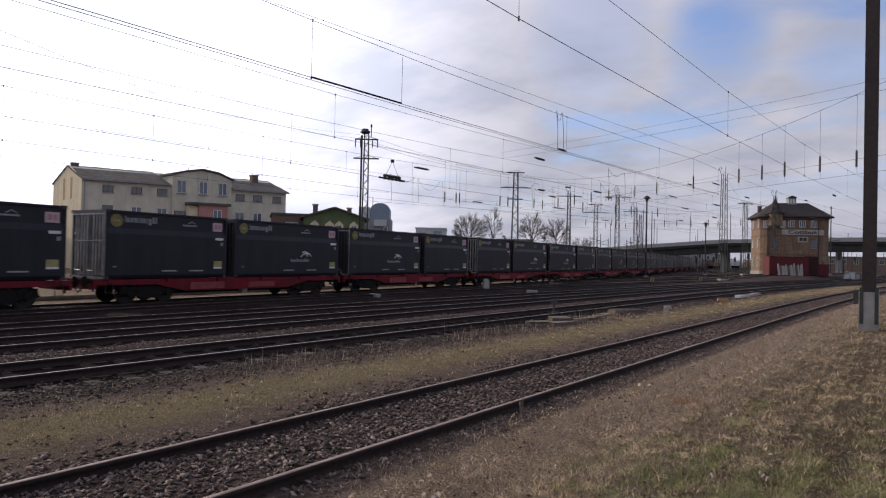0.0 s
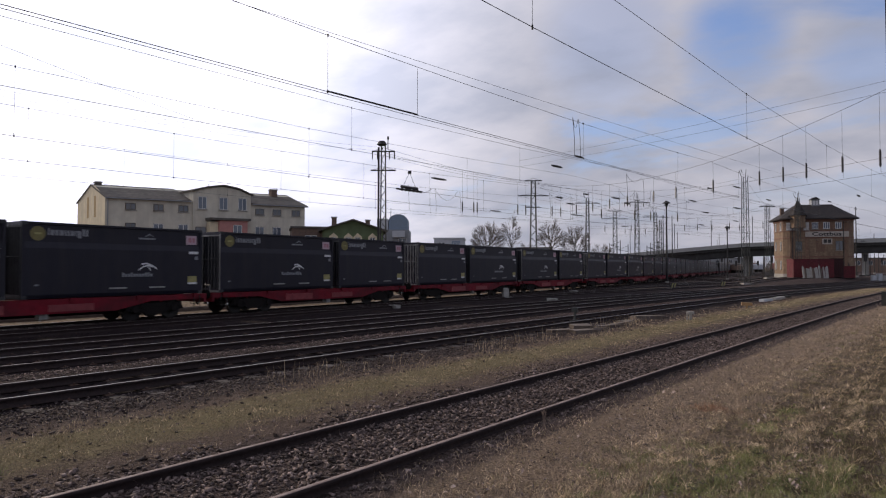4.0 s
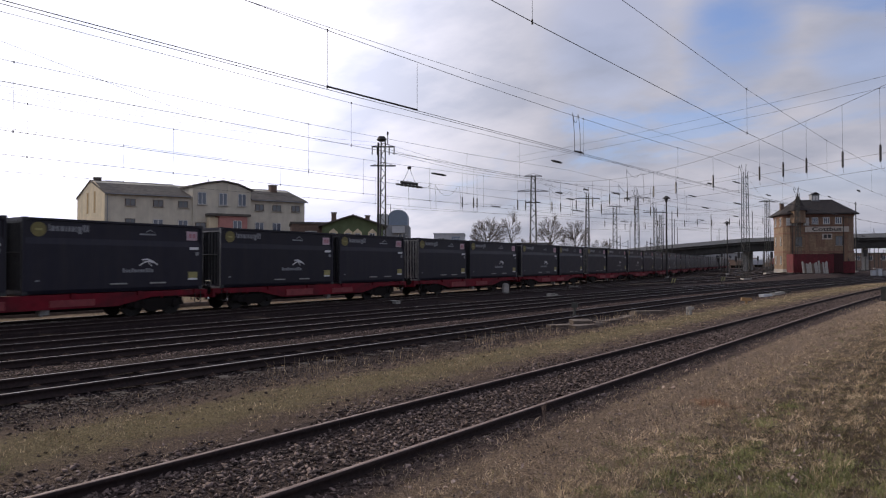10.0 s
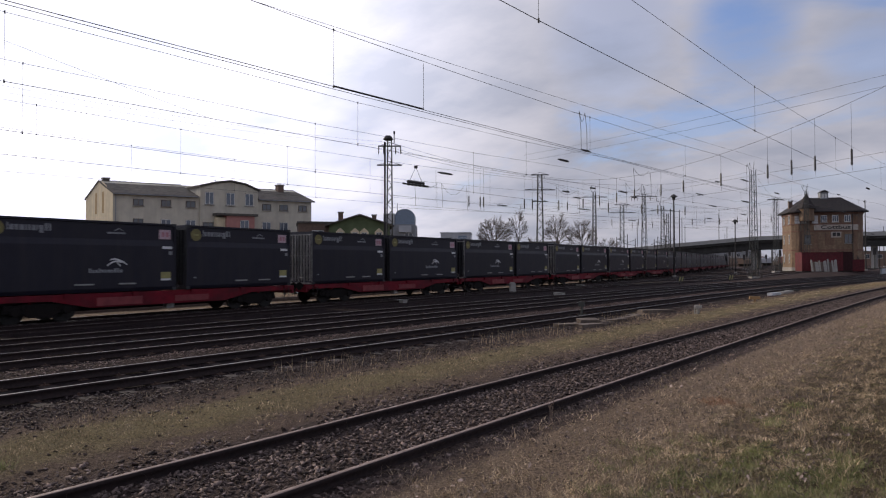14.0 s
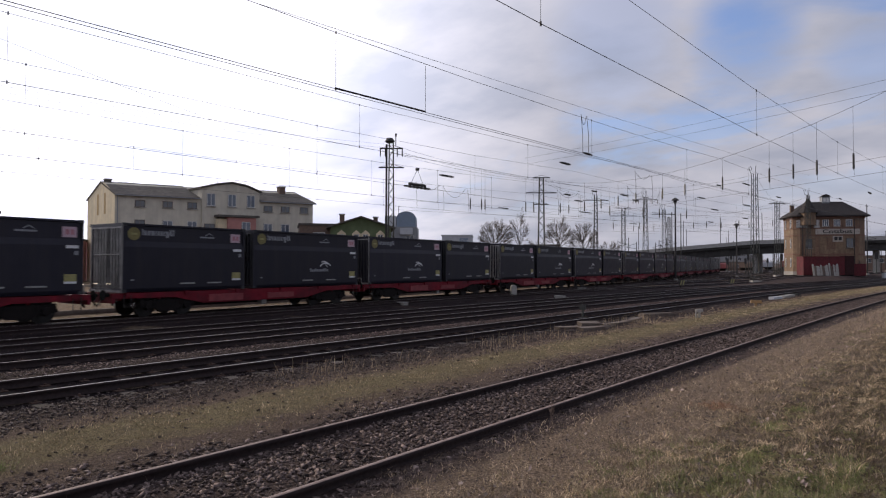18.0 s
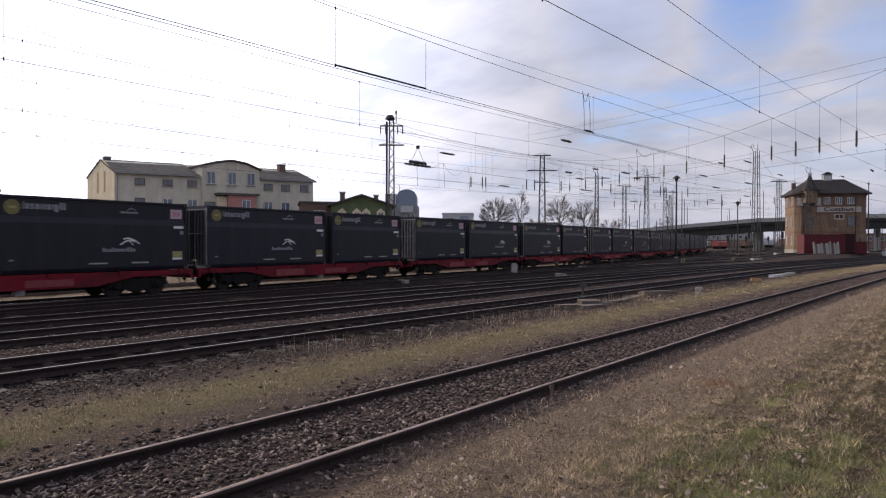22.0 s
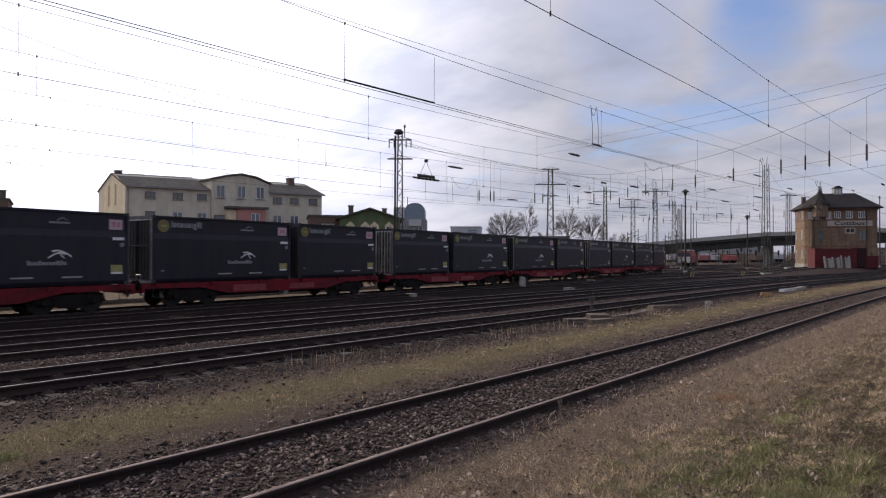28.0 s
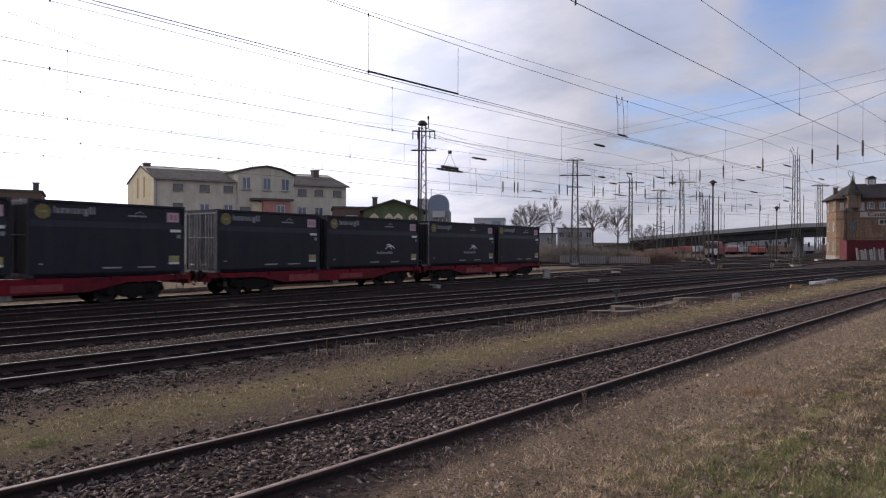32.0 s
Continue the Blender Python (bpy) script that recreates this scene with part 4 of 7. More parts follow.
make_cross_span((60.4, 108.6, 13.3), (37.2, 121.0, 14.2), 2.6, 8.2, (0.2, 0.4, 0.6, 0.8), "farther cross span with insulators", 0.012)
make_cross_span((47.0, 140.0, 13.6), (38.3, 140.0, 14.0), 1.2, 8.8, (0.25, 0.5, 0.75), "far cross span with insulators", 0.012)


def make_feeder(a, b, drop, label, thick=0.011, double=0.0):
    w = thing("feeder_cable", Matrix(), label, "cable", "feeder cables over the yard")
    bm = bmesh.new()
    tube(bm, sag(a, b, 28, drop), thick, 5)
    part("cable", bm, M_WIRE, w)
    if double:
        bm = bmesh.new()
        o = Vector((0, 0, -double))
        tube(bm, sag(Vector(a) + o, Vector(b) + o, 28, drop), thick, 5)
        part("cable", bm, M_WIRE, w)
    return w


make_feeder((-12.5, 11.2, 7.75), (-7.15, 19.9, 6.36), 0.05, "slanting stay wire over the tracks", 0.0045)
_fa, _fb = xy(8.5, 12.8 - 0.04), xy(62.0, 12.8 - 2.31)
make_feeder((*_fa, 7.95), (*_fb, 9.5), 0.15, "second thin messenger wire that parts from the nearer line", 0.006)
make_feeder((12.0, 97.0, 17.8), (58.0, 8.0, 18.2), 1.2, "pair of thin feeder cables high over the yard", 0.012, 0.9)
make_feeder((-5.35, 65.0, 13.9), (-40.0, 12.0, 12.5), 1.4, "thin feeder cable high over the yard", 0.007, 0.35)
make_feeder((-5.35, 65.0, 13.4), (13.4, 90.5, 13.9), 0.5, "thin feeder cable between two masts", 0.014, 0.3)
make_feeder((13.4, 90.5, 13.9), (27.3, 118.0, 14.0), 0.5, "thin feeder cable between two masts", 0.014, 0.3)
make_feeder((27.3, 118.0, 13.6), (47.0, 140.0, 13.2), 0.6, "thin feeder cable between two masts", 0.014)
make_feeder((42.0, 88.5, 14.3), (57.5, 113.0, 12.6), 0.4, "thin feeder cable between two masts", 0.012)


def line_point(v0, u, z):
    x, y = xy(u, v0 - float(bent(u)))
    return Vector((x, y, z))


def make_section_insulator(v0, u, z, length, label, hanger=0.0, r=0.05):
    """A dark rod in a wire, ribbed, with a triangular hanger above where there is one."""
    s = thing("section_insulator", Matrix(), label, "insulator", "section insulators in the wires")
    a, b = line_point(v0, u - length / 2, z), line_point(v0, u + length / 2, z)
    bm = bmesh.new()
    tube(bm, (a, a.lerp(b, 0.12), a.lerp(b, 0.5), a.lerp(b, 0.88), b), r, 8)
    for k in range(5):
        c = a.lerp(b, 0.2 + 0.15 * k)
        tube(bm, (c, c + (b - a).normalized() * 0.05), r * 1.7, 8)
    part("rod", bm, M_INSUL, s)
    if hanger:
        bm = bmesh.new()
        top = a.lerp(b, 0.5) + Vector((0, 0, hanger))
        tube(bm, (a.lerp(b, 0.2), top), 0.012, 4); tube(bm, (a.lerp(b, 0.8), top), 0.012, 4)
        disc(bm, top, "z", 0.09, 0.09, 0.12, 8)
        tube(bm, (a.lerp(b, 0.18) + Vector((0, 0, 0.12)), a.lerp(b, 0.82) + Vector((0, 0, 0.12))), 0.07, 6)
        part("bracket", bm, M_STEELDARK, s)
    return s


def make_thick_bar(v0, u0, u1, z0, z1):
    s = thing("section_insulator", Matrix(), "long dark insulating bar in the contact wire", "insulator", "section insulators in the wires")
    bm = bmesh.new()
    tube(bm, (line_point(v0, u0, z0), line_point(v0, u1, z1)), 0.026, 8)
    part("rod", bm, M_INSUL, s)
    bm = bmesh.new()
    tube(bm, (line_point(v0, u1, z1), line_point(v0, u1, z1 + 1.38)), 0.006, 4)
    part("dropper", bm, M_WIRE, s)


make_thick_bar(TRACK_V["a"], 11.3, 14.8, 6.49, 6.52)
make_section_insulator(TRACK_V["c"], 23.24, 5.591, 1.75, "dark section insulator with a triangular hanger in the wire", 0.85, 0.045)
OVER = {"siding": 5.34, "a": 12.8, "b": 16.9, "c": 20.7, "e": 27.4, "f": 32.5}
for v0, u, z, ln in (("b", 20.8, 5.56, 0.9), ("a", 23.1, 5.96, 0.8), ("a", 24.9, 6.58, 0.7), ("b", 30.5, 5.6, 0.7), ("c", 38.5, 6.1, 1.0), ("c", 39.4, 5.4, 1.6), ("b", 37.1, 6.1, 1.1), ("e", 60.2, 5.9, 1.6),
                     ("b", 38.6, 5.9, 0.7), ("b", 33.4, 6.02, 0.6), ("e", 39.7, 6.05, 1.2), ("a", 46.1, 7.3, 1.6), ("b", 49.4, 6.9, 1.6), ("a", 46.2, 5.9, 1.5), ("a", 41.0, 6.75, 0.7), ("b", 52.0, 6.19, 1.5),
                     ("b", 58.9, 5.9, 1.3), ("c", 61.5, 5.86, 1.3), ("a", 72.2, 8.3, 1.2), ("siding", 42.2, 5.9, 0.9), ("a", 82.8, 8.3, 1.2), ("a", 53.3, 7.0, 1.2), ("a", 74.0, 6.7, 1.2), ("c", 3.0, 5.6, 0.9)):
    make_section_insulator(OVER[v0], u, z, ln, "dark insulator rod in the overhead wire", 0.0, 0.028)


def make_jumper(v0, u, z0, z1, w=0.5, n=2):
    """Loose loops of cable that join messenger and contact wire."""
    s = thing("jumper_cable", Matrix(), "hanging loops of jumper cable between the overhead wires", "cable", "jumper cables")
    for k in range(n):
        uu = u + k * w
        bm = bmesh.new()
        p, m = line_point(v0, uu, z0), line_point(v0, uu + 0.15, z1)
        q = line_point(v0, uu + w * 0.9, z0)
        dip = (0.5 + 0.35 * k) * (z0 - z1) * 0.5
        pts = [m, m.lerp(p, 0.5) + Vector((0.03, 0, 0)), p]
        if k < n - 1:
            pts += [p.lerp(q, j / 8) - Vector((0, 0, dip * 4 * (j / 8) * (1 - j / 8))) for j in range(1, 9)]
        tube(bm, pts, 0.011, 5)
        part("loop", bm, M_WIRE, s)


make_jumper(TRACK_V["a"], 24.4, 8.15, 6.58)
make_jumper(TRACK_V["b"], 38.5, 7.7, 6.2, 2.4, 2)
make_jumper(TRACK_V["c"], 45.4, 7.7, 5.6, 2.9, 3)
make_jumper(27.4, 47.0, 8.0, 6.0, 3.5, 2)
make_jumper(32.5, 36.0, 8.0, 6.1, 3.0, 3)
# ---- houses and other buildings ----
def make_window(parent, x, z, w, h, y=0.0, frame_mat=None, glass=None, bars=1, sill=True, name="window", surround=None):
    """A window set in a wall that faces -y; x, z: its middle."""
    bm = bmesh.new()
    box(bm, x - w / 2 - 0.02, x + w / 2 + 0.02, y - 0.012, y + 0.02, z - h / 2 - 0.02, z + h / 2 + 0.02)
    win = part(name, bm, M_FRAMEDARK, parent)
    t = 0.055
    bm = bmesh.new()
    for a, b, c, d in ((x - w / 2, x + w / 2, z - h / 2, z - h / 2 + t), (x - w / 2, x + w / 2, z + h / 2 - t, z + h / 2),
                       (x - w / 2, x - w / 2 + t, z - h / 2 + t, z + h / 2 - t), (x + w / 2 - t, x + w / 2, z - h / 2 + t, z + h / 2 - t)):
        box(bm, a, b, y - 0.06, y - 0.014, c, d)
    for i in range(bars):
        bx = x - w / 2 + w * (i + 1) / (bars + 1)
        box(bm, bx - 0.03, bx + 0.03, y - 0.055, y - 0.014, z - h / 2 + t, z + h / 2 - t)
    part("window_frame", bm, frame_mat or M_FRAMEWHITE, win)
    bm = bmesh.new()
    box(bm, x - w / 2 + t, x + w / 2 - t, y - 0.024, y - 0.016, z - h / 2 + t, z + h / 2 - t)
    part("pane", bm, glass or M_GLASS, win)
    if sill:
        bm = bmesh.new()
        box(bm, x - w / 2 - 0.1, x + w / 2 + 0.1, y - 0.16, y, z - h / 2 - 0.12, z - h / 2 - 0.03)
        part("window_sill", bm, M_CONCRETE, win)
    if surround:
        bm = bmesh.new()
        o = [(x - w / 2 - 0.2, z - h / 2 - 0.1), (x + w / 2 + 0.2, z - h / 2 - 0.1), (x + w / 2 + 0.2, z + h / 2 + 0.1), (x, z + h / 2 + 0.55), (x - w / 2 - 0.2, z + h / 2 + 0.1)]
        prism(bm, o, "y", y - 0.011, y - 0.004)
        part("surround", bm, surround, win)
    return win


def skewed(parent, m):
    """Lean a house's plan: every mesh under it goes through m."""
    seen = set()
    for o in parent.children_recursive:
        if o.data and o.data.name not in seen:
            seen.add(o.data.name)
            o.data.transform(m)


def chimney(parent, x, y, z0, z1, w=0.55, material=None):
    bm = bmesh.new()
    box(bm, x - w / 2, x + w / 2, y - w / 2, y + w / 2, z0, z1)
    c = part("chimney", bm, material or M_ROOF, parent)
    bm = bmesh.new()
    box(bm, x - w / 2 - 0.08, x + w / 2 + 0.08, y - w / 2 - 0.08, y + w / 2 + 0.08, z1, z1 + 0.14)
    part("chimney_cap", bm, M_CONCRETE, c)
    return c


def make_cream_house():
    gz = -0.5
    h = thing("apartment_house", pose(-40.5, 80.0, gz), "long grey rendered house with cream gable wall and flat dark roof", "house")
    D = 10.5
    E, R = 10.45 - gz, 12.35 - gz                                    # eaves and ridge
    bm = bmesh.new()
    prism(bm, ((0.012, 0), (D, 0), (D, E), (D * 0.55, R), (D * 0.45, R), (0.012, E)), "x", 0.012, 24.99)
    part("wall", bm, M_GREYWALL, h)
    bm = bmesh.new()
    prism(bm, ((0, 0), (D, 0), (D, E), (D * 0.62, R - 0.1), (D * 0.38, R - 0.1), (0, E)), "x", -0.03, 0.01)
    part("gable_wall", bm, M_CREAM, h, "sunlit cream gable wall")
    for a, b in ((-0.12, 9.8), (17.5, 25.25)):
        bm = bmesh.new()
        prism(bm, ((-0.35, E - 0.12), (-0.35, E + 0.06), (D * 0.5, R + 0.16), (D + 0.35, E + 0.06), (D + 0.35, E - 0.1), (D * 0.5, R)), "x", a, b)
        part("roof", bm, M_ROOF, h)
        bm = bmesh.new()
        tube(bm, ((a, -0.42, E - 0.08), (b, -0.42, E - 0.08)), 0.07, 8)
        part("gutter", bm, M_MIDGREY, h)
    bm = bmesh.new()
    prism(bm, ((10.0, 0), (17.35, 0), (17.35, 11.55 - gz), (15.6, 12.25 - gz), (13.7, 12.55 - gz), (11.8, 12.25 - gz), (10.0, 11.75 - gz)), "y", -0.35, D + 0.2)
    mid = part("middle_bay", bm, M_GREYWALL, h)
    bm = bmesh.new()
    prism(bm, ((9.8, 11.72 - gz), (11.75, 12.3 - gz), (13.7, 12.62 - gz), (15.65, 12.3 - gz), (17.6, 11.52 - gz), (17.6, 11.7 - gz), (15.65, 12.5 - gz), (13.7, 12.82 - gz), (11.75, 12.5 - gz), (9.8, 11.92 - gz)),
          "y", -0.6, D + 0.3)
    part("bay_roof", bm, M_ROOF, mid)
    for x in (2.8, 6.0, 8.95, 18.7, 21.05, 23.7):
        make_window(h, x, 9.45 - gz, 1.15, 0.8, 0.0, M_FRAMEDARK, M_GLASS)
    for i, x in enumerate((2.8, 6.0, 8.95, 18.7, 21.05, 23.7)):
        make_window(h, x, 6.55 - gz, 1.15, 1.7, 0.0, M_FRAMEWHITE if i else M_FRAMEDARK, M_GLASSLIT if i else M_GLASS)
        make_window(h, x, 3.3 - gz, 1.15, 1.7, 0.0, M_FRAMEWHITE, M_GLASS)
    for x in (11.1, 13.75, 16.2):
        make_window(h, x, 10.3 - gz, 1.05, 1.6, -0.362, M_FRAMEWHITE, M_GLASSLIT)
    make_window(h, 10.95, 6.5 - gz, 1.3, 1.3, -0.362, M_FRAMEDARK, M_GLASS)
    # the bay porch
    bm = bmesh.new()
    box(bm, 12.75, 16.3, -1.6, -0.36, 0, 8.0 - gz)
    bay = part("oriel", bm, M_PINKWALL, h, "old pink rendered oriel")
    make_window(h, 15.0, 6.6 - gz, 1.1, 1.7, -1.612, M_FRAMEWHITE, M_GLASSLIT)
    bm = bmesh.new()
    box(bm, 11.5, 16.65, -1.85, -0.37, 8.02 - gz, 8.32 - gz)
    part("oriel_roof", bm, M_ROOF, bay)
    bm = bmesh.new()
    box(bm, 11.7, 12.74, -1.2, -0.36, 0, 7.8 - gz)
    part("porch_wall", bm, M_CREAM, h)
    for y in (3.6, 6.3):
        bm = bmesh.new()
        box(bm, -0.05, -0.032, y - 0.32, y + 0.32, 8.2 - gz, 10.9 - gz)
        part("gable_window", bm, M_OCHRE, h, "tall ochre blind window in the gable")
    bm = bmesh.new()
    tube(bm, ((0.25, -0.12, 0.2), (0.25, -0.12, E - 0.1)), 0.05, 8)
    part("downpipe", bm, M_MIDGREY, h)
    chimney(h, 22.7, D * 0.4, R - 0.6, R + 0.6, 0.8, M_BROWNBRICK)
    chimney(h, 0.75, D * 0.5, R - 0.2, R + 0.4, 0.7)
    bm = bmesh.new()
    tube(bm, ((13.8, 4, 12.4 - gz), (13.8, 4, 13.4 - gz)), 0.03, 5); tube(bm, ((13.2, 4, 13.1 - gz), (14.3, 4, 13.25 - gz)), 0.02, 5)
    part("aerial", bm, M_STEELDARK, h)
    e1, e2 = Vector((0.876, 0.482, 0)), Vector((-0.71, 0.72, 0))
    m = Matrix.Identity(4)
    for i in range(3):
        m[i][0], m[i][1] = e1[i], e2[i]
    skewed(h, m)
    return h


make_cream_house()


def make_green_house():
    gz = -0.5
    h = thing("green_house", pose(-10.0, 78.0, gz, 0, 0, 8), "moss green gabled house with pale window surrounds", "house")
    w, d, e, p = 3.6, 9.0, 6.35 - gz, 7.5 - gz
    bm = bmesh.new()
    prism(bm, ((-w, 0), (w, 0), (w, e), (0, p), (-w, e)), "y", 0, d)
    part("wall", bm, M_GREEN, h)
    for s in (-1, 1):
        bm = bmesh.new()
        prism(bm, ((s * (w + 0.5), e - 0.16), (s * (w + 0.5), e), (0, p + 0.18), (0, p + 0.02)), "y", -0.5, d + 0.3)
        part("roof", bm, M_ROOF, h)
    for x in (-2.3, -0.55, 0.55, 2.3):
        make_window(h, x, 4.85 - gz, 0.62, 1.25, -0.02, M_FRAMEWHITE, M_GLASS, 1, True, "window", M_CREAM)
        make_window(h, x, 2.0 - gz, 0.62, 1.25, -0.02, M_FRAMEWHITE, M_GLASS, 1, True, "window", M_CREAM)
    chimney(h, -2.3, 3.5, e, p + 0.55, 0.6, M_BROWNBRICK); chimney(h, 1.9, 5.0, e, p + 0.35, 0.55, M_BROWNBRICK)
    return h


make_green_house()


def make_block(name, x, y, turn, w, d, height, material, label, rows=0, cols=0, roof=None, lit=False):
    gz = float(ground_z(x, y))
    b = thing(name, pose(x, y, gz - 0.1, 0, 0, turn), label, "building")
    bm = bmesh.new()
    box(bm, -w / 2, w / 2, 0, d, 0, height)
    part("wall", bm, material, b)
    bm = bmesh.new()
    box(bm, -w / 2 - 0.15, w / 2 + 0.15, -0.15, d + 0.15, height, height + 0.25)
    part("roof", bm, roof or M_ROOF, b)
    for r in range(rows):
        for c in range(cols):
            make_window(b, -w / 2 + w * (c + 0.5) / cols, height - 1.6 - r * 3.1, min(1.4, w / cols * 0.6), 1.5, -0.01, M_FRAMEWHITE, M_GLASSLIT if lit else M_GLASS)
    return b


b = make_block("annex", -15.4, 80.0, 14, 4.6, 7, 7.2, M_BROWNBRICK, "low brown annex with a flat roof behind the train", 1, 1)
b = make_block("annex", -12.5, 84.0, 8, 7.0, 6, 6.2, M_BROWNBRICK, "low brown brick annex beside the green house")
b = make_block("office_block", 2.6, 140.0, -4, 6.4, 10, 8.6, M_PALEGREY, "pale grey modern office block with a flat roof", 2, 2, M_PALEGREY)
bm = bmesh.new(); box(bm, 0.6, 2.4, -0.06, 0, 7.3, 8.1); part("sign_panel", bm, M_BLUEGREY, b)
b = make_block("office_block", 11.0, 150.0, -4, 14, 9, 5.6, M_MIDGREY, "low grey office building behind bare trees", 1, 5)
b = make_block("office_block", 25.0, 168.0, -10, 9, 9, 7.4, M_MIDGREY, "grey office building behind bare trees", 2, 4)
b = make_block("brick_house", -58.5, 73.5, 32, 13, 9, 8.9, M_BROWNBRICK, "low brown brick house with a chimney beside the tracks", 2, 4)
chimney(b, 5.9, 0.7, 8.9, 10.0, 0.6)


make_block("salmon_shed", -50.5, 84.0, 20, 7.0, 6, 5.4, M_PINKWALL, "low salmon-coloured shed behind the train", 1, 3)


def make_round_tower():
    gz = -0.5
    b = thing("round_topped_building", pose(-6.8, 100.0, gz), "grey building with a rounded glazed top floor", "building")
    bm = bmesh.new()
    box(bm, -2.4, 2.5, 0, 8, 0, 8.2)
    part("wall", bm, M_MIDGREY, b)
    bm = bmesh.new()
    o = [(-0.6, 8.2)] + [(0.85 - 1.45 * math.cos(a), 9.6 + 1.0 * math.sin(a)) for a in np.linspace(0, math.pi, 10)] + [(2.3, 8.2)]
    prism(bm, o, "y", 0.3, 6)
    part("round_top", bm, M_BLUEGREY, b)
    bm = bmesh.new()
    box(bm, -2.4, -0.7, 0.2, 5, 8.2, 9.9)
    part("stair_head", bm, M_PALEGREY, b)
    bm = bmesh.new()
    box(bm, 0.0, 1.9, -0.5, -0.02, 7.0, 8.0)
    part("balcony", bm, M_PALEGREY, b)
    bm = bmesh.new()
    tube(bm, ((-0.4, 2, 9.6), (-0.4, 2, 11.6)), 0.05, 5)
    part("aerial", bm, M_STEELDARK, b)
    make_window(b, 1.5, 6.2, 1.2, 1.4, -0.01)
    return b


make_round_tower()


def make_signal_box():
    gz = 0.15
    b = thing("signal_box", pose(67.1, 113.7, gz, 0, 0, -13), "yellow brick signal box with hipped slate roof and corner turret", "signal box")
    X0, X1, D, c, H = -5.75, 5.75, 7.4, 0.9, 10.3
    plan = [(X0 + c, 0), (X1 - 1.3, 0), (X1, 1.3), (X1, D - c), (X1 - c, D), (X0 + c, D), (X0, D - c), (X0, c)]
    bm = bmesh.new()
    prism(bm, plan, "z", 0, H)
    part("wall", bm, M_BRICK, b, "yellow brick walls with dark stains")

    def grown(o, k):
        return [(x + k * (1 if x > 0 else -1), y + k * (1 if y > D / 2 else -1)) for x, y in o]
    for z0, z1, k, mt, nm in ((0, 0.7, 0.08, M_CONCRETE, "plinth"), (3.6, 3.85, 0.05, M_BRICKBAND, "string_course"), (6.95, 7.15, 0.05, M_BRICKBAND, "string_course"),
                              (8.15, 8.32, 0.06, M_BRICKBAND, "string_course"), (H - 0.35, H, 0.12, M_BRICKBAND, "cornice")):
        bm = bmesh.new()
        prism(bm, grown(plan, k), "z", z0, z1)
        part(nm, bm, mt, b)
    # red brick upper storey band, corner piers and niches
    bm = bmesh.new()
    prism(bm, grown(plan, 0.02), "z", 8.33, H - 0.36)
    part("upper_storey", bm, M_REDBRICK, b, "weathered red brick upper storey")
    for x in (X0 + c + 0.3, X0 + 3.6, X1 - 1.75):
        bm = bmesh.new()
        box(bm, x - 0.28, x + 0.28, -0.07, 0.0, 0.72, 6.94)
        part("pier", bm, M_REDBRICK, b)
    bm = bmesh.new()
    box(bm, -0.65, 0.85, -0.03, 0.0, 4.6, 6.6)
    part("blind_niche", bm, M_REDBRICK, b)
    for x in (X0 + 1.25, X1 - 2.1):
        bm = bmesh.new()
        tube(bm, ((x, -0.17, 0.3), (x, -0.17, H - 0.4)), 0.06, 8)
        part("downpipe", bm, M_STEELDARK, b)
    # hipped roof
    bm = bmesh.new()
    lo, hi = grown(plan, 0.7), [(-2.9, D * 0.42), (2.9, D * 0.42), (2.9, D * 0.58), (-2.9, D * 0.58)]
    vlo = [bm.verts.new((x, y, H + 0.02)) for x, y in lo]
    vl2 = [bm.verts.new((x, y, H + 0.2)) for x, y in lo]
    vhi = [bm.verts.new((x, y, H + 2.85)) for x, y in hi]
    bm.faces.new(vlo[::-1]); bm.faces.new(vhi)
    n = len(lo)
    for i in range(n):
        bm.faces.new((vlo[i], vlo[(i + 1) % n], vl2[(i + 1) % n], vl2[i]))
    near = [0, 1, 1, 2, 2, 3, 3, 0]
    for i in range(n):
        j = (i + 1) % n
        if near[i] == near[j]:
            bm.faces.new((vl2[i], vl2[j], vhi[near[i]]))
        else:
            bm.faces.new((vl2[i], vl2[j], vhi[near[j]], vhi[near[i]]))
    part("roof", bm, M_ROOFTILE, b)
    # turret at the corner
    bm = bmesh.new()
    disc(bm, (X0 + 2.2, -0.1, H - 0.4), "z", 1.25, 1.25, 2.2, 8)
    tu = part("turret", bm, M_BRICK, b)
    bm = bmesh.new()
    disc(bm, (X0 + 2.2, -0.1, H + 2.0), "z", 1.55, 0.08, 2.7, 8)
    part("spire", bm, M_ROOFTILE, tu)
    bm = bmesh.new()
    tube(bm, ((X0 + 2.2, -0.1, H + 3.2), (X0 + 2.2, -0.1, H + 4.6)), 0.04, 5)
    part("finial", bm, M_STEELDARK, tu)
    # cupola and chimney
    bm = bmesh.new(); box(bm, -0.45, 0.8, D * 0.36, D * 0.36 + 1.4, H + 1.6, H + 3.75)
    cu = part("cupola", bm, M_MIDGREY, b)
    for x in (-0.27, 0.22):
        bm = bmesh.new(); box(bm, x, x + 0.38, D * 0.36 - 0.03, D * 0.36 - 0.004, H + 2.75, H + 3.5)
        part("louvre", bm, M_FRAMEWHITE, cu)
    bm = bmesh.new(); prism(bm, ((-0.6, H + 3.75), (0.95, H + 3.75), (0.3, H + 4.15), (0.05, H + 4.15)), "y", D * 0.36 - 0.15, D * 0.36 + 1.55)
    part("cupola_roof", bm, M_ROOFTILE, cu)
    chimney(b, X0 + 0.6, 3.6, H, H + 2.2, 0.6, M_BROWNBRICK)
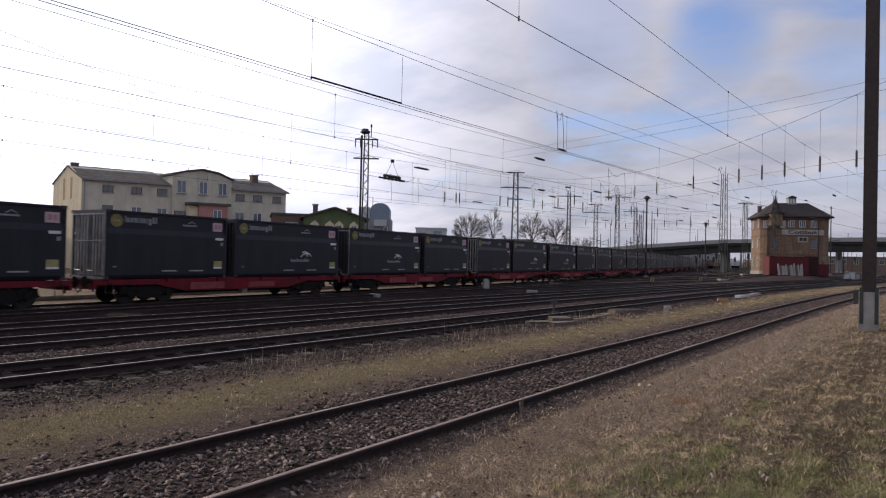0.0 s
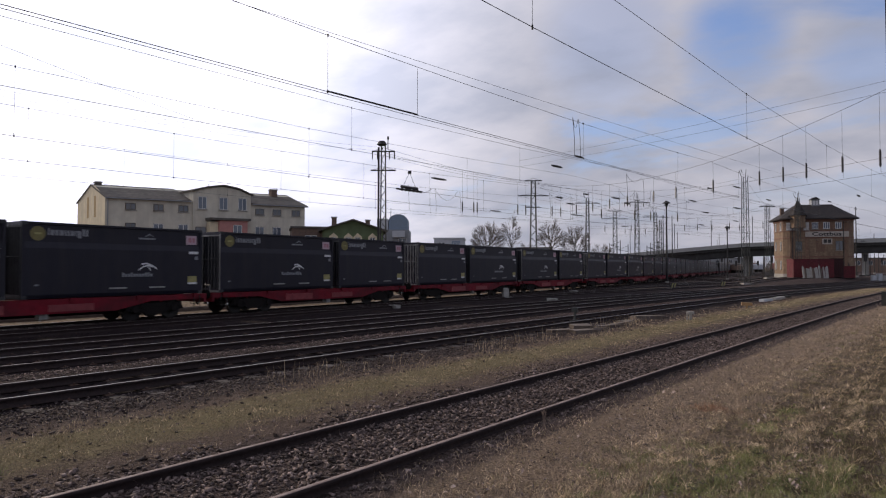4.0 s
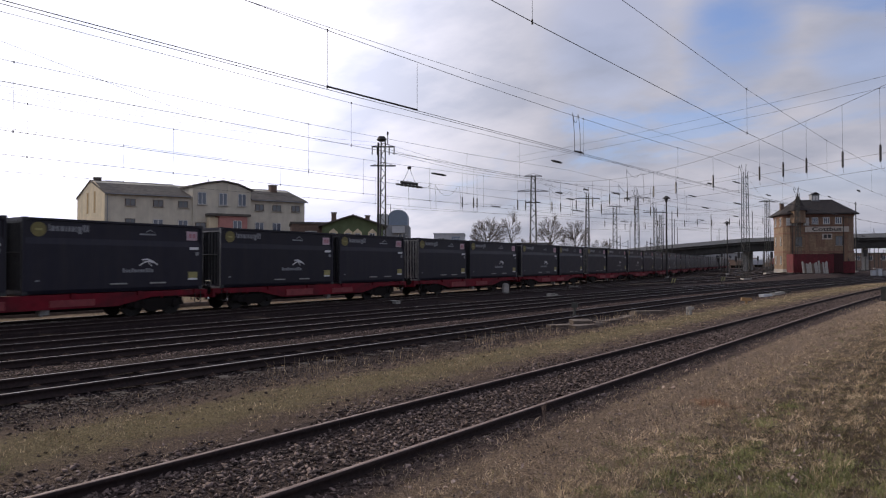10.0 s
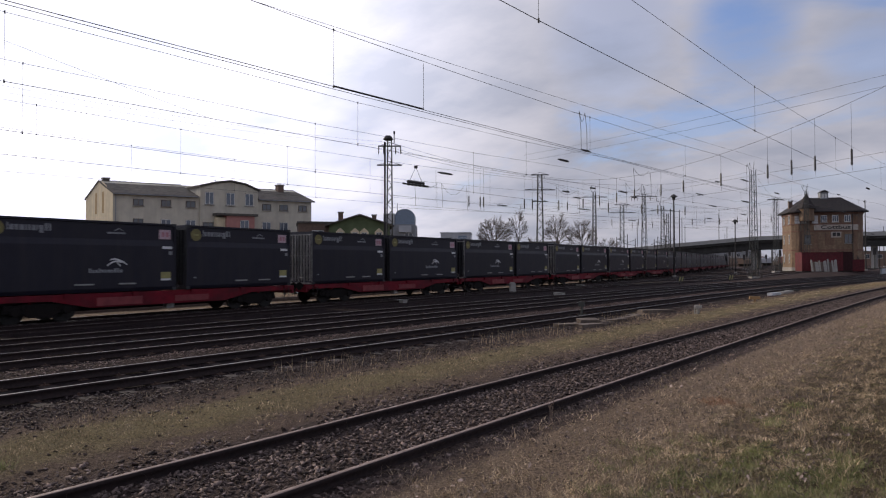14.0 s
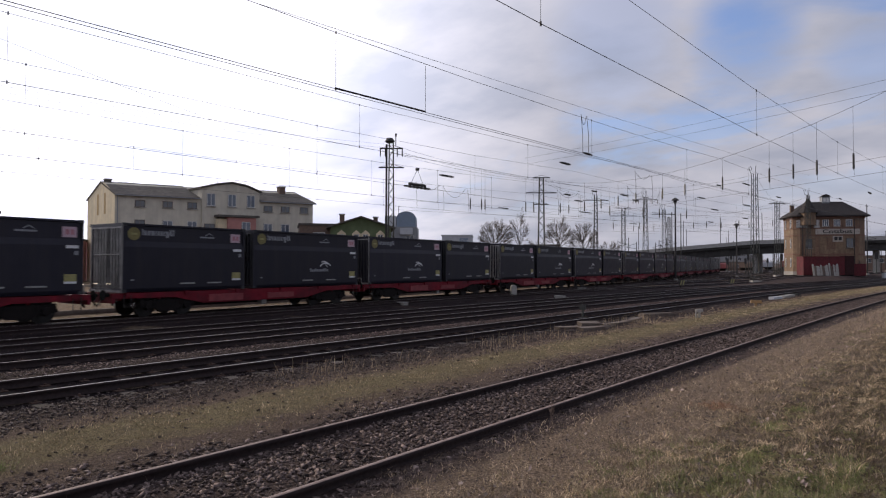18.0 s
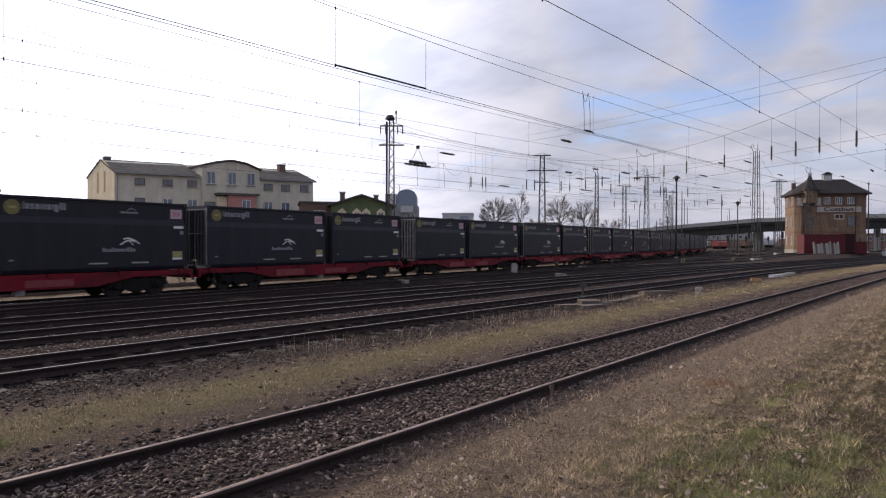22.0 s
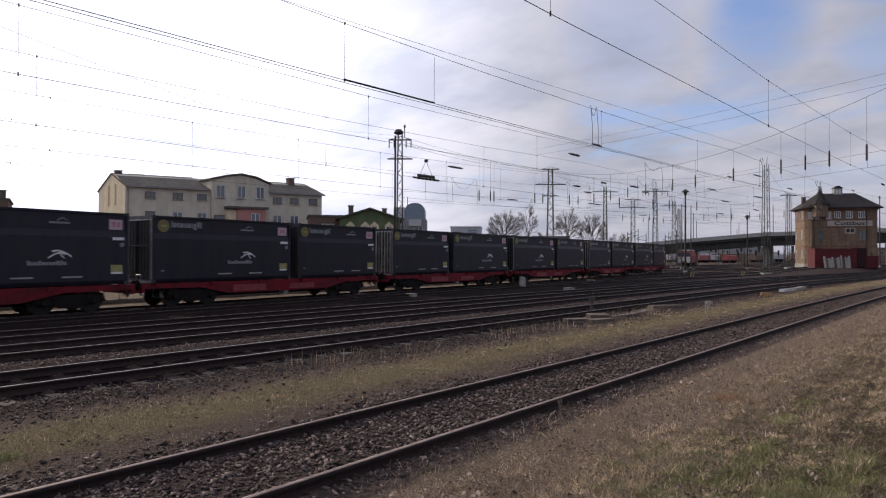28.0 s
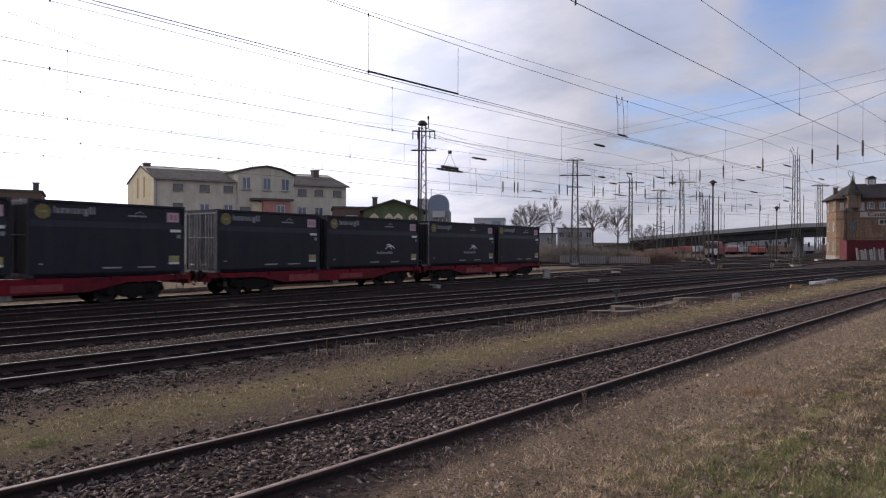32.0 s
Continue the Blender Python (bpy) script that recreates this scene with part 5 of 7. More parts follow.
    # windows of the three storeys
    for x in (-0.8, 1.0, 2.9):
        make_window(b, x, 9.2, 1.0, 1.15, -0.005, M_FRAMEWHITE, M_GLASSLIT, 2)
    for x in (-5.0, -4.0, -2.2):
        make_window(b, x, 9.1, 0.85, 1.3, -0.005, M_FRAMEWHITE, M_BLIND, 2)
    for x, z, w in ((-3.4, 5.6, 1.0), (3.0, 5.7, 1.15), (-4.3, 2.4, 0.8), (0.2, 2.4, 1.0)):
        make_window(b, x, z, w, 1.6, -0.005, M_FRAMEDARK, M_GLASS, 1)
    for z, w, fm in ((9.2, 1.1, M_FRAMEWHITE), (5.7, 0.8, M_FRAMEWHITE), (2.3, 0.8, M_FRAMEWHITE)):
        for x in (-1.6, 1.6):
            wdw = make_window(b, x, z, w * 0.75, 1.5, -0.005, fm, M_GLASSLIT, 1)
            m = Matrix.Translation((X0, D / 2, 0)) @ Matrix.Rotation(radians(-90), 4, "Z")
            for o in (wdw, *wdw.children):
                o.data.transform(m)
    # the name board
    bm = bmesh.new(); box(bm, -2.4, 4.5, -0.16, -0.07, 7.2, 8.15)
    sign = part("name_board", bm, M_SIGNWHITE, b, "weathered white board lettered Cottbus")
    cu_ = bpy.data.curves.new("name_lettering", "FONT")
    cu_.body, cu_.size, cu_.extrude, cu_.align_x, cu_.align_y = "Cottbus", 1.05, 0.012, "CENTER", "CENTER"
    cu_.offset = 0.018
    tmp = new("name_lettering", cu_)
    dg = bpy.context.evaluated_depsgraph_get()
    me = bpy.data.meshes.new_from_object(tmp.evaluated_get(dg))
    bpy.data.objects.remove(tmp)
    me.materials.clear(); me.materials.append(M_BLACKSIGN)
    me.transform(Matrix.Translation((1.0, -0.18, 7.68)) @ Matrix.Rotation(radians(90), 4, "X") @ Matrix.Diagonal((1.35, 0.85, 1, 1)))
    t = new("name_lettering", me); t.parent = sign
    bm = bmesh.new(); box(bm, 0.3, 1.9, -0.08, -0.02, 5.9, 6.9)
    pl = part("letter_plate", bm, M_SIGNWHITE, b)
    for x in (0.55, 1.2):
        bm = bmesh.new(); box(bm, x, x + 0.5, -0.1, -0.081, 6.15, 6.75)
        part("letter_bar", bm, M_BLACKSIGN, pl)
    # the arched gate at ground level
    bm = bmesh.new()
    prism(bm, [(2.4, 0.0), (4.6, 0.0)] + [(3.5 + 1.1 * math.cos(a), 2.2 + 0.8 * math.sin(a)) for a in np.linspace(0, math.pi, 9)], "y", -0.03, -0.004)
    part("gate", bm, M_FRAMEDARK, b)
    return b


make_signal_box()


def make_shed(x, y, w, d, h, turn, label, side, end, ribs=12):
    gz = float(ground_z(x, y))
    s = thing("storage_container", pose(x, y, gz, 0, 0, turn), label, "container", "red containers at the signal box")
    bm = bmesh.new(); box(bm, -w / 2, w / 2, 0, d, 0.12, h)
    part("body", bm, side, s)
    bm = bmesh.new(); box(bm, -w / 2 - 0.05, w / 2 + 0.05, -0.06, d + 0.06, h, h + 0.1)
    part("roof", bm, side, s)
    for i in range(ribs):
        xx = -w / 2 + w * (i + 0.5) / ribs
        bm = bmesh.new()
        box(bm, xx - w / ribs * 0.25, xx + w / ribs * 0.25, -0.035, 0, 0.2, h - 0.1)
        part("rib", bm, side, s)
    bm = bmesh.new(); box(bm, w / 2, w / 2 + 0.03, 0.1, d - 0.1, 0.15, h - 0.08)
    part("end_door", bm, end, s)
    for x0 in (-w / 2, w / 2 - 0.15):
        bm = bmesh.new(); box(bm, x0, x0 + 0.15, 0, d, 0, 0.12)
        part("skid", bm, M_STEELDARK, s)
    return s


make_shed(62.3, 107.5, 6.4, 2.6, 3.1, -6, "dull red storage container beside the signal box", M_SHED, M_SHEDDARK)
make_shed(66.6, 108.3, 2.2, 4.0, 3.2, -6, "dark red storage hut beside the signal box", M_SHEDDARK, M_SHEDDARK, 6)
make_shed(68.9, 108.8, 2.2, 2.2, 2.0, -6, "small red cabinet beside the signal box", M_SHED, M_SHEDDARK, 5)

# pale leaning slabs before the red container
rng = random.Random(77)
for i in range(13):
    x = 59.6 + i * 0.33
    bm = bmesh.new()
    k = rng.uniform(0.85, 1.1)
    prism(bm, ((-0.15, 0), (0.13, 0), (0.14, 1.6 * k), (0.11, 1.78 * k), (0.03, 1.9 * k), (-0.07, 1.88 * k), (-0.14, 1.74 * k)), "y", -0.05, 0.05)
    ob = new("leaning_slab", finish("leaning_slab", bm, M_OLDSLAB if i % 4 == 1 else M_CONCRETE, 0.01))
    ob.matrix_basis = pose(x, 105.6 + rng.uniform(-0.1, 0.1), float(ground_z(x, 105.6)), -8, rng.uniform(-3.5, 2), rng.uniform(-8, 8))
    tagged(ob, "weathered grey slab leaning before the red container", "slab", "leaning slabs")
for x, h, mt in ((74.6, 1.0, M_PALEGREY), (75.6, 1.25, M_PALEGREY), (76.4, 0.9, M_CONCRETE)):
    bm = bmesh.new()
    box(bm, -0.35, 0.35, -0.25, 0.25, 0, h); box(bm, -0.4, 0.4, -0.3, 0.3, h, h + 0.06)
    ob = new("switch_cabinet", finish("switch_cabinet", bm, mt, 0.02))
    ob.matrix_basis = pose(x, 111.0, float(ground_z(x, 111)))
    tagged(ob, "pale grey switch cabinet by the signal box", "cabinet", "switch cabinets")


def make_bridge():
    b = thing("road_bridge", Matrix(), "long road bridge over the railway with pale parapet and dark girders", "bridge")
    pts = [(45.0, 195.0, 4.3), (64.8, 180.0, 6.2), (80.3, 170.0, 7.6), (102.8, 155.0, 8.2), (140.0, 130.0, 8.6), (200.0, 92.0, 8.6)]
    for i, (p, q) in enumerate(zip(pts, pts[1:])):
        p, q = Vector(p), Vector(q)
        d = (q - p); f = Vector((d.x, d.y, 0)).normalized(); r = Vector((f.y, -f.x, 0))
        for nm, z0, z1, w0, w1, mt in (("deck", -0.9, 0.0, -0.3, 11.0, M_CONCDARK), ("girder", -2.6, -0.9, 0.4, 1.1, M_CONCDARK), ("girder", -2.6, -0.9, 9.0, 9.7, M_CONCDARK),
                                       ("edge_beam", -0.25, 0.2, -0.55, -0.3, M_RAILING), ("parapet", 0.2, 0.75, -0.5, -0.42, M_RAILING)):
            bm = bmesh.new()
            vs = []
            for e in (p, q):
                for w, z in ((w0, z0), (w1, z0), (w1, z1), (w0, z1)):
                    vs.append(bm.verts.new(e - r * w + Vector((0, 0, z))))
            for fc in ((0, 1, 2, 3), (7, 6, 5, 4), (0, 4, 5, 1), (1, 5, 6, 2), (2, 6, 7, 3), (3, 7, 4, 0)):
                bm.faces.new([vs[k] for k in fc])
            part(nm, bm, mt, b)
    for k, (x, y, z) in enumerate(((64.8, 182, 4.0), (81.5, 172, 5.4), (91.5, 165, 5.7), (103.5, 157, 6.0), (120.0, 146, 6.1), (141, 132, 6.2))):
        for o in (1.0, 8.6):
            bm = bmesh.new()
            xx, yy = x + 0.55 * o, y + 0.83 * o
            tube(bm, ((xx, yy, -0.6), (xx, yy, z)), 0.75, 10)
            part("pier", bm, M_CONCRETE, b)
    bm = bmesh.new()
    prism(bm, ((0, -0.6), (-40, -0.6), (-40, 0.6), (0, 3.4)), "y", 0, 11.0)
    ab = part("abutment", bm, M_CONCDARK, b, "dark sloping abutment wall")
    ab.matrix_basis = pose(45.0, 195.0, 0, 0, 0, -37)
    for k in range(0, 30):
        i = k / 29 * 4.999
        p, q = Vector(pts[int(i)]), Vector(pts[int(i) + 1])
        e = p.lerp(q, i - int(i))
        if k % 3 == 0:
            bm = bmesh.new()
            tube(bm, (e + Vector((0.5, 0.6, 0)), e + Vector((0.5, 0.6, 7.5)), e + Vector((0.9, 1.6, 7.9))), 0.08, 6)
            part("street_lamp", bm, M_STEELDARK, b)
    return b


make_bridge()


# ---- engines and coaches standing far off ----
def make_loco(x, y, turn, label):
    gz = float(ground_z(x, y))
    l = thing("locomotive", pose(x, y, gz + 0.1, 0, 0, turn), label, "locomotive", "parked engines beyond the bridge")
    bm = bmesh.new()
    prism(bm, ((-1.45, 1.0), (1.45, 1.0), (1.48, 2.6), (1.15, 3.75), (-1.15, 3.75), (-1.48, 2.6)), "y", 0.5, 18)
    part("body", bm, M_LOCORED, l)
    bm = bmesh.new()
    box(bm, -1.42, 1.42, 0.08, 0.5, 1.0, 2.35)
    part("cab_front", bm, M_LOCORED, l)
    bm = bmesh.new(); box(bm, -1.35, 1.35, 0.02, 0.075, 1.35, 2.34)
    part("white_band", bm, M_WHITE, l, "white warning band under the windscreen")
    bm = bmesh.new(); box(bm, -1.2, 1.2, 0.3, 0.5, 2.45, 3.3)
    part("windscreen", bm, M_GLASS, l)
    bm = bmesh.new(); box(bm, -1.3, 1.3, 0.6, 17.6, 0.35, 1.0)
    part("underframe", bm, M_BOGIE, l)
    for s in (-1, 1):
        bm = bmesh.new(); disc(bm, (s * 0.95, 0.02, 1.2), "y", 0.28, 0.28, 0.16, 12)
        part("buffer", bm, M_WHITE, l)
        bm = bmesh.new(); disc(bm, (s * 0.95, 0.05, 1.5), "y", 0.13, 0.13, 0.06, 10)
        part("headlight", bm, M_WHITE, l)
    bm = bmesh.new(); box(bm, -1.2, 1.2, 1.0, 17, 3.75, 4.0)
    part("roof", bm, M_PALEGREY, l)
    for yy in (2.5, 5.0, 12.5, 15.0):
        bm = bmesh.new(); disc(bm, (-0.75, yy, 0.5), "x", 0.6, 0.6, 0.14, 16); disc(bm, (0.75, yy, 0.5), "x", 0.6, 0.6, 0.14, 16)
        part("wheelset", bm, M_WHEEL, l)
    return l


make_loco(52.6, 150.0, -24, "red electric locomotive with white front band")
make_loco(150.0, 310.0, -30, "red electric locomotive parked beyond the bridge")
for x, y, turn, mt, lab in ((139.0, 330.0, -50, M_LOCORED, "red railway coach parked far beyond the bridge"), (104.0, 322.0, -35, M_MIDGREY, "grey railway coach parked far beyond the bridge"),
                            (238.0, 330.0, -64, M_LOCORED, "red railway coach parked far beyond the bridge"), (176.0, 240.0, -64, M_PALEGREY, "pale railway coach parked beyond the bridge"),
                            (118.0, 300.0, -40, M_PALEGREY, "pale railway coach parked far beyond the bridge"), (166.0, 320.0, -30, M_LOCORED, "red railway coach parked far beyond the bridge")):
    gz = float(ground_z(x, y))
    cch = thing("railway_coach", pose(x, y, gz, 0, 0, turn), lab, "coach", "parked coaches beyond the bridge")
    bm = bmesh.new(); prism(bm, ((-1.4, 1.1), (1.4, 1.1), (1.4, 3.2), (1.0, 3.9), (-1.0, 3.9), (-1.4, 3.2)), "y", -12, 12)
    part("body", bm, mt, cch)
    bm = bmesh.new(); box(bm, -1.42, 1.42, -11.2, 11.2, 2.2, 3.0)
    part("window_band", bm, M_GLASS, cch)
    bm = bmesh.new(); box(bm, -1.1, 1.1, -10.5, -7, 0.1, 1.1); box(bm, -1.1, 1.1, 7, 10.5, 0.1, 1.1)
    part("bogie", bm, M_BOGIE, cch)



# the far side of the yard, seen under the bridge
for x, y, turn, w, d, h, mt, lab in ((110, 300, -30, 60, 9, 3.6, M_BROWNBRICK, "long low brown goods shed far beyond the bridge"), (150, 235, -40, 46, 10, 5.2, M_BROWNBRICK, "long brick shed far beyond the bridge"),
                                     (70, 345, -20, 40, 12, 5.0, M_BROWNBRICK, "grey hall far beyond the bridge"), (205, 215, -46, 50, 10, 6.0, M_MIDGREY, "long grey hall far beyond the bridge"),
                                     (120, 330, -25, 70, 14, 7.0, M_MIDGREY, "grey hall on the horizon")):
    make_block("goods_shed", x, y, turn, w, d, h, mt, lab, 1, 12)
for i, (x, y, h) in enumerate(((71, 192, 12.5), (92, 212, 13), (128, 190, 12), (150, 176, 12), (112, 260, 13))):
    make_lamp_pole(x, y, h, "slim far mast beyond the bridge", 0.09, head=False)


def make_far_post(x, y, h, arm, kind_, label):
    """A slim far post: a signal with a head, or a mast with one bracket."""
    gz = float(ground_z(x, y))
    p = thing(kind_, pose(x, y, gz, 0, 0, -30), label, "post", "far posts of the yard")
    bm = bmesh.new()
    tube(bm, ((0, 0, -0.2), (0, 0, h)), 0.11, 6, 0.08)
    part("pole", bm, M_STEELDARK if arm else M_STEEL, p)
    bm = bmesh.new()
    if arm:
        bar(bm, (0, 0, h - 1.6), (arm, 0, h - 1.2), 0.07); bar(bm, (0, 0, h - 0.3), (arm, 0, h - 1.2), 0.05)
        part("bracket", bm, M_STEELDARK, p)
    else:
        box(bm, -0.28, 0.28, -0.16, -0.08, h - 1.5, h - 0.1)
        part("signal_head", bm, M_STEELDARK, p)


rng = random.Random(88)
for i in range(60):
    az, d = radians(rng.uniform(14.5, 37.5)), rng.uniform(150, 330)
    sig = i % 3 == 0
    make_far_post(d * math.sin(az), d * math.cos(az), rng.uniform(4.0, 5.5) if sig else rng.uniform(7, 9.5), 0 if sig else rng.choice((-2.4, 2.4)),
                  "signal_post" if sig else "bracket_mast", "small far signal on a grey post" if sig else "slim dark far mast with a bracket")


def make_far_wagon(x, y, turn, material, label):
    w = thing("goods_wagon", pose(x, y, float(ground_z(x, y)) - 0.1, 0, 0, turn), label, "wagon", "goods wagons far beyond the bridge")
    bm = bmesh.new(); prism(bm, ((-1.4, 1.2), (1.4, 1.2), (1.4, 3.0), (0.9, 3.4), (-0.9, 3.4), (-1.4, 3.0)), "y", -5.5, 5.5)
    part("body", bm, material, w)
    bm = bmesh.new(); box(bm, -1.3, 1.3, -5.8, 5.8, 0.95, 1.2)
    part("frame", bm, M_BOGIE, w)
    for yy in (-4, 4):
        bm = bmesh.new(); box(bm, -1.0, 1.0, yy - 1.2, yy + 1.2, 0.1, 0.95)
        part("bogie", bm, M_BOGIE, w)


rng = random.Random(31)
for i in range(20):
    az = radians(16.5 + i * 1.05 + (6 if i > 9 else 0))
    d = rng.uniform(285, 345)
    mt, lab = rng.choice(((M_LOCORED, "dull red goods wagon far off"), (M_PALEGREY, "pale grey goods wagon far off"), (M_BROWNBRICK, "brown goods wagon far off"), (M_MIDGREY, "grey goods wagon far off"), (M_REDDUST, "faded pinkish goods wagon far off")))
    make_far_wagon(d * math.sin(az), d * math.cos(az), rng.uniform(-70, -35), mt, lab)
# ---- the freight train: units of two wagons, each with a short and a long coal container ----
LA, LB, GAP, NARROW, WIDE = 6.036, 7.523, 0.505, 0.984, 1.542
UNIT = 2 * LA + 2 * LB + 2 * GAP + NARROW + WIDE
WAGON = LA + GAP + LB
DECK, BOX_H, BOX_W = 1.06, 2.84, 2.5


def make_container(length, big_mark, label, post=None, ribs=None):
    """Local y runs along the train, +x is the side that faces the yard, z = 0 at its feet."""
    c = thing("coal_container", Matrix(), label, "container", "coal containers on the freight train")
    L, W, H = length / 2, BOX_W / 2, BOX_H
    prof = [(-W + 0.06, 0.01), (W - 0.06, 0.01), (W - 0.02, 0.10), (W, 0.16), (W, H * 0.66), (W - 0.06, H * 0.745), (W - 0.06, H - 0.10), (W, H - 0.08), (W, H),
            (-W, H), (-W, H - 0.08), (-W + 0.06, H - 0.10), (-W + 0.06, H * 0.745), (-W, H * 0.66), (-W, 0.16), (-W + 0.02, 0.10)]
    bm = bmesh.new()
    prism(bm, prof, "y", -L + 0.10, L - 0.10)
    part("body", bm, M_BOX, c, "dark blue-black smooth side walls")
    for s, nm in ((-1, "front_end"), (1, "rear_end")):
        bm = bmesh.new()
        a, b = sorted((s * (L - 0.10), s * (L - 0.02)))
        for x in (-W, W - 0.12):
            box(bm, x, x + 0.12, a, b, 0.0, H + 0.01)
        box(bm, -W + 0.12, W - 0.12, a, b, 0.0, 0.16); box(bm, -W + 0.12, W - 0.12, a, b, H - 0.12, H + 0.005)
        pm, rm = (post or M_BOXDARK, ribs or M_BOXDARK) if s < 0 else (M_BOXDARK, M_BOXDARK)
        e = part(nm, bm, M_BOX, c, "steel end frame with upright ribs", 0.01)
        bm = bmesh.new()
        a, b = sorted((s * (L - 0.019), s * L))
        for x in (-W + 0.01, W - 0.075):
            box(bm, x, x + 0.065, a, b, 0.0, H - 0.03)
        box(bm, -W + 0.075, W - 0.075, a, b, 0.0, 0.09); box(bm, -W + 0.075, W - 0.075, a, b, H - 0.20, H - 0.14)
        part("edge_strip", bm, pm, e, "thin facing strip on the end frame")
        n = 10
        for i in range(n):
            x = -W + 0.12 + (2 * W - 0.24) * (i + 0.5) / n
            bm = bmesh.new()
            box(bm, x - 0.038, x + 0.038, s * (L - 0.10) if s > 0 else -L + 0.03, s * (L - 0.03) if s > 0 else -L + 0.10, 0.16, H - 0.12)
            part("rib", bm, rm, e)
        bm = bmesh.new()
        y0 = s * (L - 0.02)
        tube(bm, ((-W + 0.2, y0, H * 0.55), (W - 0.2, y0, H * 0.55)), 0.022, 6)
        tube(bm, ((0.1, y0, 0.2), (0.1, y0, H - 0.2)), 0.02, 6)
        part("locking_bar", bm, rm, e)
    for sy in (-1, 1):
        for sx in (-1, 1):
            bm = bmesh.new()
            box(bm, sx * W - 0.09, sx * W + 0.012, sy * (L - 0.09) - 0.09, sy * (L - 0.09) + 0.098, H - 0.11, H + 0.015)
            cc = part("corner_casting", bm, M_BOXDARK, c)
            repeat(cc, Matrix.Translation((0, 0, 0.11 - H)))
    X = W - 0.059

    def y_at(k):
        return -L + length * k
    bm = bmesh.new(); disc(bm, (X, y_at(0.04) + 0.27, H - 0.42), "x", 0.27, 0.27, 0.012, 22)
    r = part("roundel", bm, M_YELLOW, c, "round yellow sticker")
    bm = bmesh.new(); box(bm, X + 0.007, X + 0.011, y_at(0.04) + 0.14, y_at(0.04) + 0.40, H - 0.46, H - 0.38)
    part("roundel_bar", bm, M_PALEYELLOW, r)
    # plain bars where lettering stands
    y = y_at(0.04) + 0.62
    bm = bmesh.new()
    for i, w in enumerate((0.05, 0.13, 0.13, 0.15, 0.07, 0.08, 0.13, 0.05, 0.15, 0.12, 0.07)):
        lo = -0.08 if i in (8,) else 0.0
        box(bm, X, X + 0.005, y, y + w, H - 0.47 + lo, H - 0.47 + (0.2 if i not in (0, 9, 10) else 0.27))
        y += w + 0.035
    part("lettering", bm, M_FADED, c)
    bm = bmesh.new()
    y = y_at(0.60)
    box(bm, X, X + 0.005, y, y + 0.75, H - 0.50, H - 0.43)
    prism(bm, ((y + 0.30, H - 0.40), (y + 0.48, H - 0.30), (y + 0.7, H - 0.40), (y + 0.66, H - 0.36), (y + 0.48, H - 0.25), (y + 0.28, H - 0.36)), "x", X, X + 0.005)
    part("small_mark", bm, M_FADED, c)
    bm = bmesh.new(); box(bm, X, X + 0.008, L - 0.78, L - 0.24, H - 0.66, H - 0.26)
    pk = part("sign_plate", bm, M_PINK, c, "pale pink square plate")
    for a in (0.10, 0.29):
        bm = bmesh.new()
        box(bm, X + 0.009, X + 0.012, L - 0.76 + a, L - 0.76 + a + 0.13, H - 0.56, H - 0.36)
        part("plate_bar", bm, M_SIGNRED, pk)
    for a, b, z0, z1, mt in ((0.66, 0.20, 0.62, 0.66, M_WHITE), (0.36, 0.20, 0.53, 0.585, M_FADED)):
        bm = bmesh.new(); box(bm, W + 0.001, W + 0.006, L - a, L - b, H * z0, H * z1)
        part("notice", bm, mt, c)
    bm = bmesh.new(); box(bm, W + 0.001, W + 0.008, L - 0.72, L - 0.26, 0.42, 0.78)
    yp = part("yellow_plate", bm, M_PALEYELLOW, c, "pale yellow notice plate")
    bm = bmesh.new(); box(bm, W + 0.009, W + 0.012, L - 0.72, L - 0.26, 0.42, 0.50)
    part("plate_foot", bm, M_WHITE, yp)
    for k in (0.43, 0.66):
        bm = bmesh.new()
        box(bm, W - 0.10, W + 0.03, y_at(k), y_at(k) + 0.72, 0.30, 0.36)
        lip = part("fork_pocket", bm, M_LIP, c, "worn steel lip of the fork pocket")
        # dark block painted in for the shade of the pocket opening
        bm = bmesh.new(); box(bm, W - 0.12, W - 0.005, y_at(k) + 0.03, y_at(k) + 0.69, 0.16, 0.298)
        part("pocket_shade", bm, M_BOXDARK, lip)
    bm = bmesh.new(); box(bm, W + 0.001, W + 0.006, y_at(0.06), y_at(0.06) + 0.14, 0.48, 0.54)
    part("notice", bm, M_FADED, c)
    if big_mark:
        y = y_at(0.50)
        z = H * 0.30
        for i in range(11):
            bm = bmesh.new()
            box(bm, W + 0.001, W + 0.006, y + i * 0.125, y + i * 0.125 + 0.1, z - 0.07, z + (0.1 if i in (0, 3, 8, 9) else 0.05))
            part("mark_bar", bm, M_FADED, c)
        bm = bmesh.new()
        y += 0.72

        def arc(p, thick):
            o = [(a, b + thick) for a, b in p] + [(a, b) for a, b in p[::-1]]
            prism(bm, o, "x", W + 0.001, W + 0.007)
        arc([(y, z + 0.18), (y + 0.22, z + 0.32), (y + 0.42, z + 0.37), (y + 0.62, z + 0.31)], 0.06)
        arc([(y + 0.12, z + 0.42), (y + 0.36, z + 0.45), (y + 0.62, z + 0.36), (y + 0.82, z + 0.22)], 0.06)
        arc([(y + 0.36, z + 0.38), (y + 0.48, z + 0.24), (y + 0.56, z + 0.17)], 0.05)
        part("big_mark", bm, M_WHITE, c, "white arched mark")
    return c


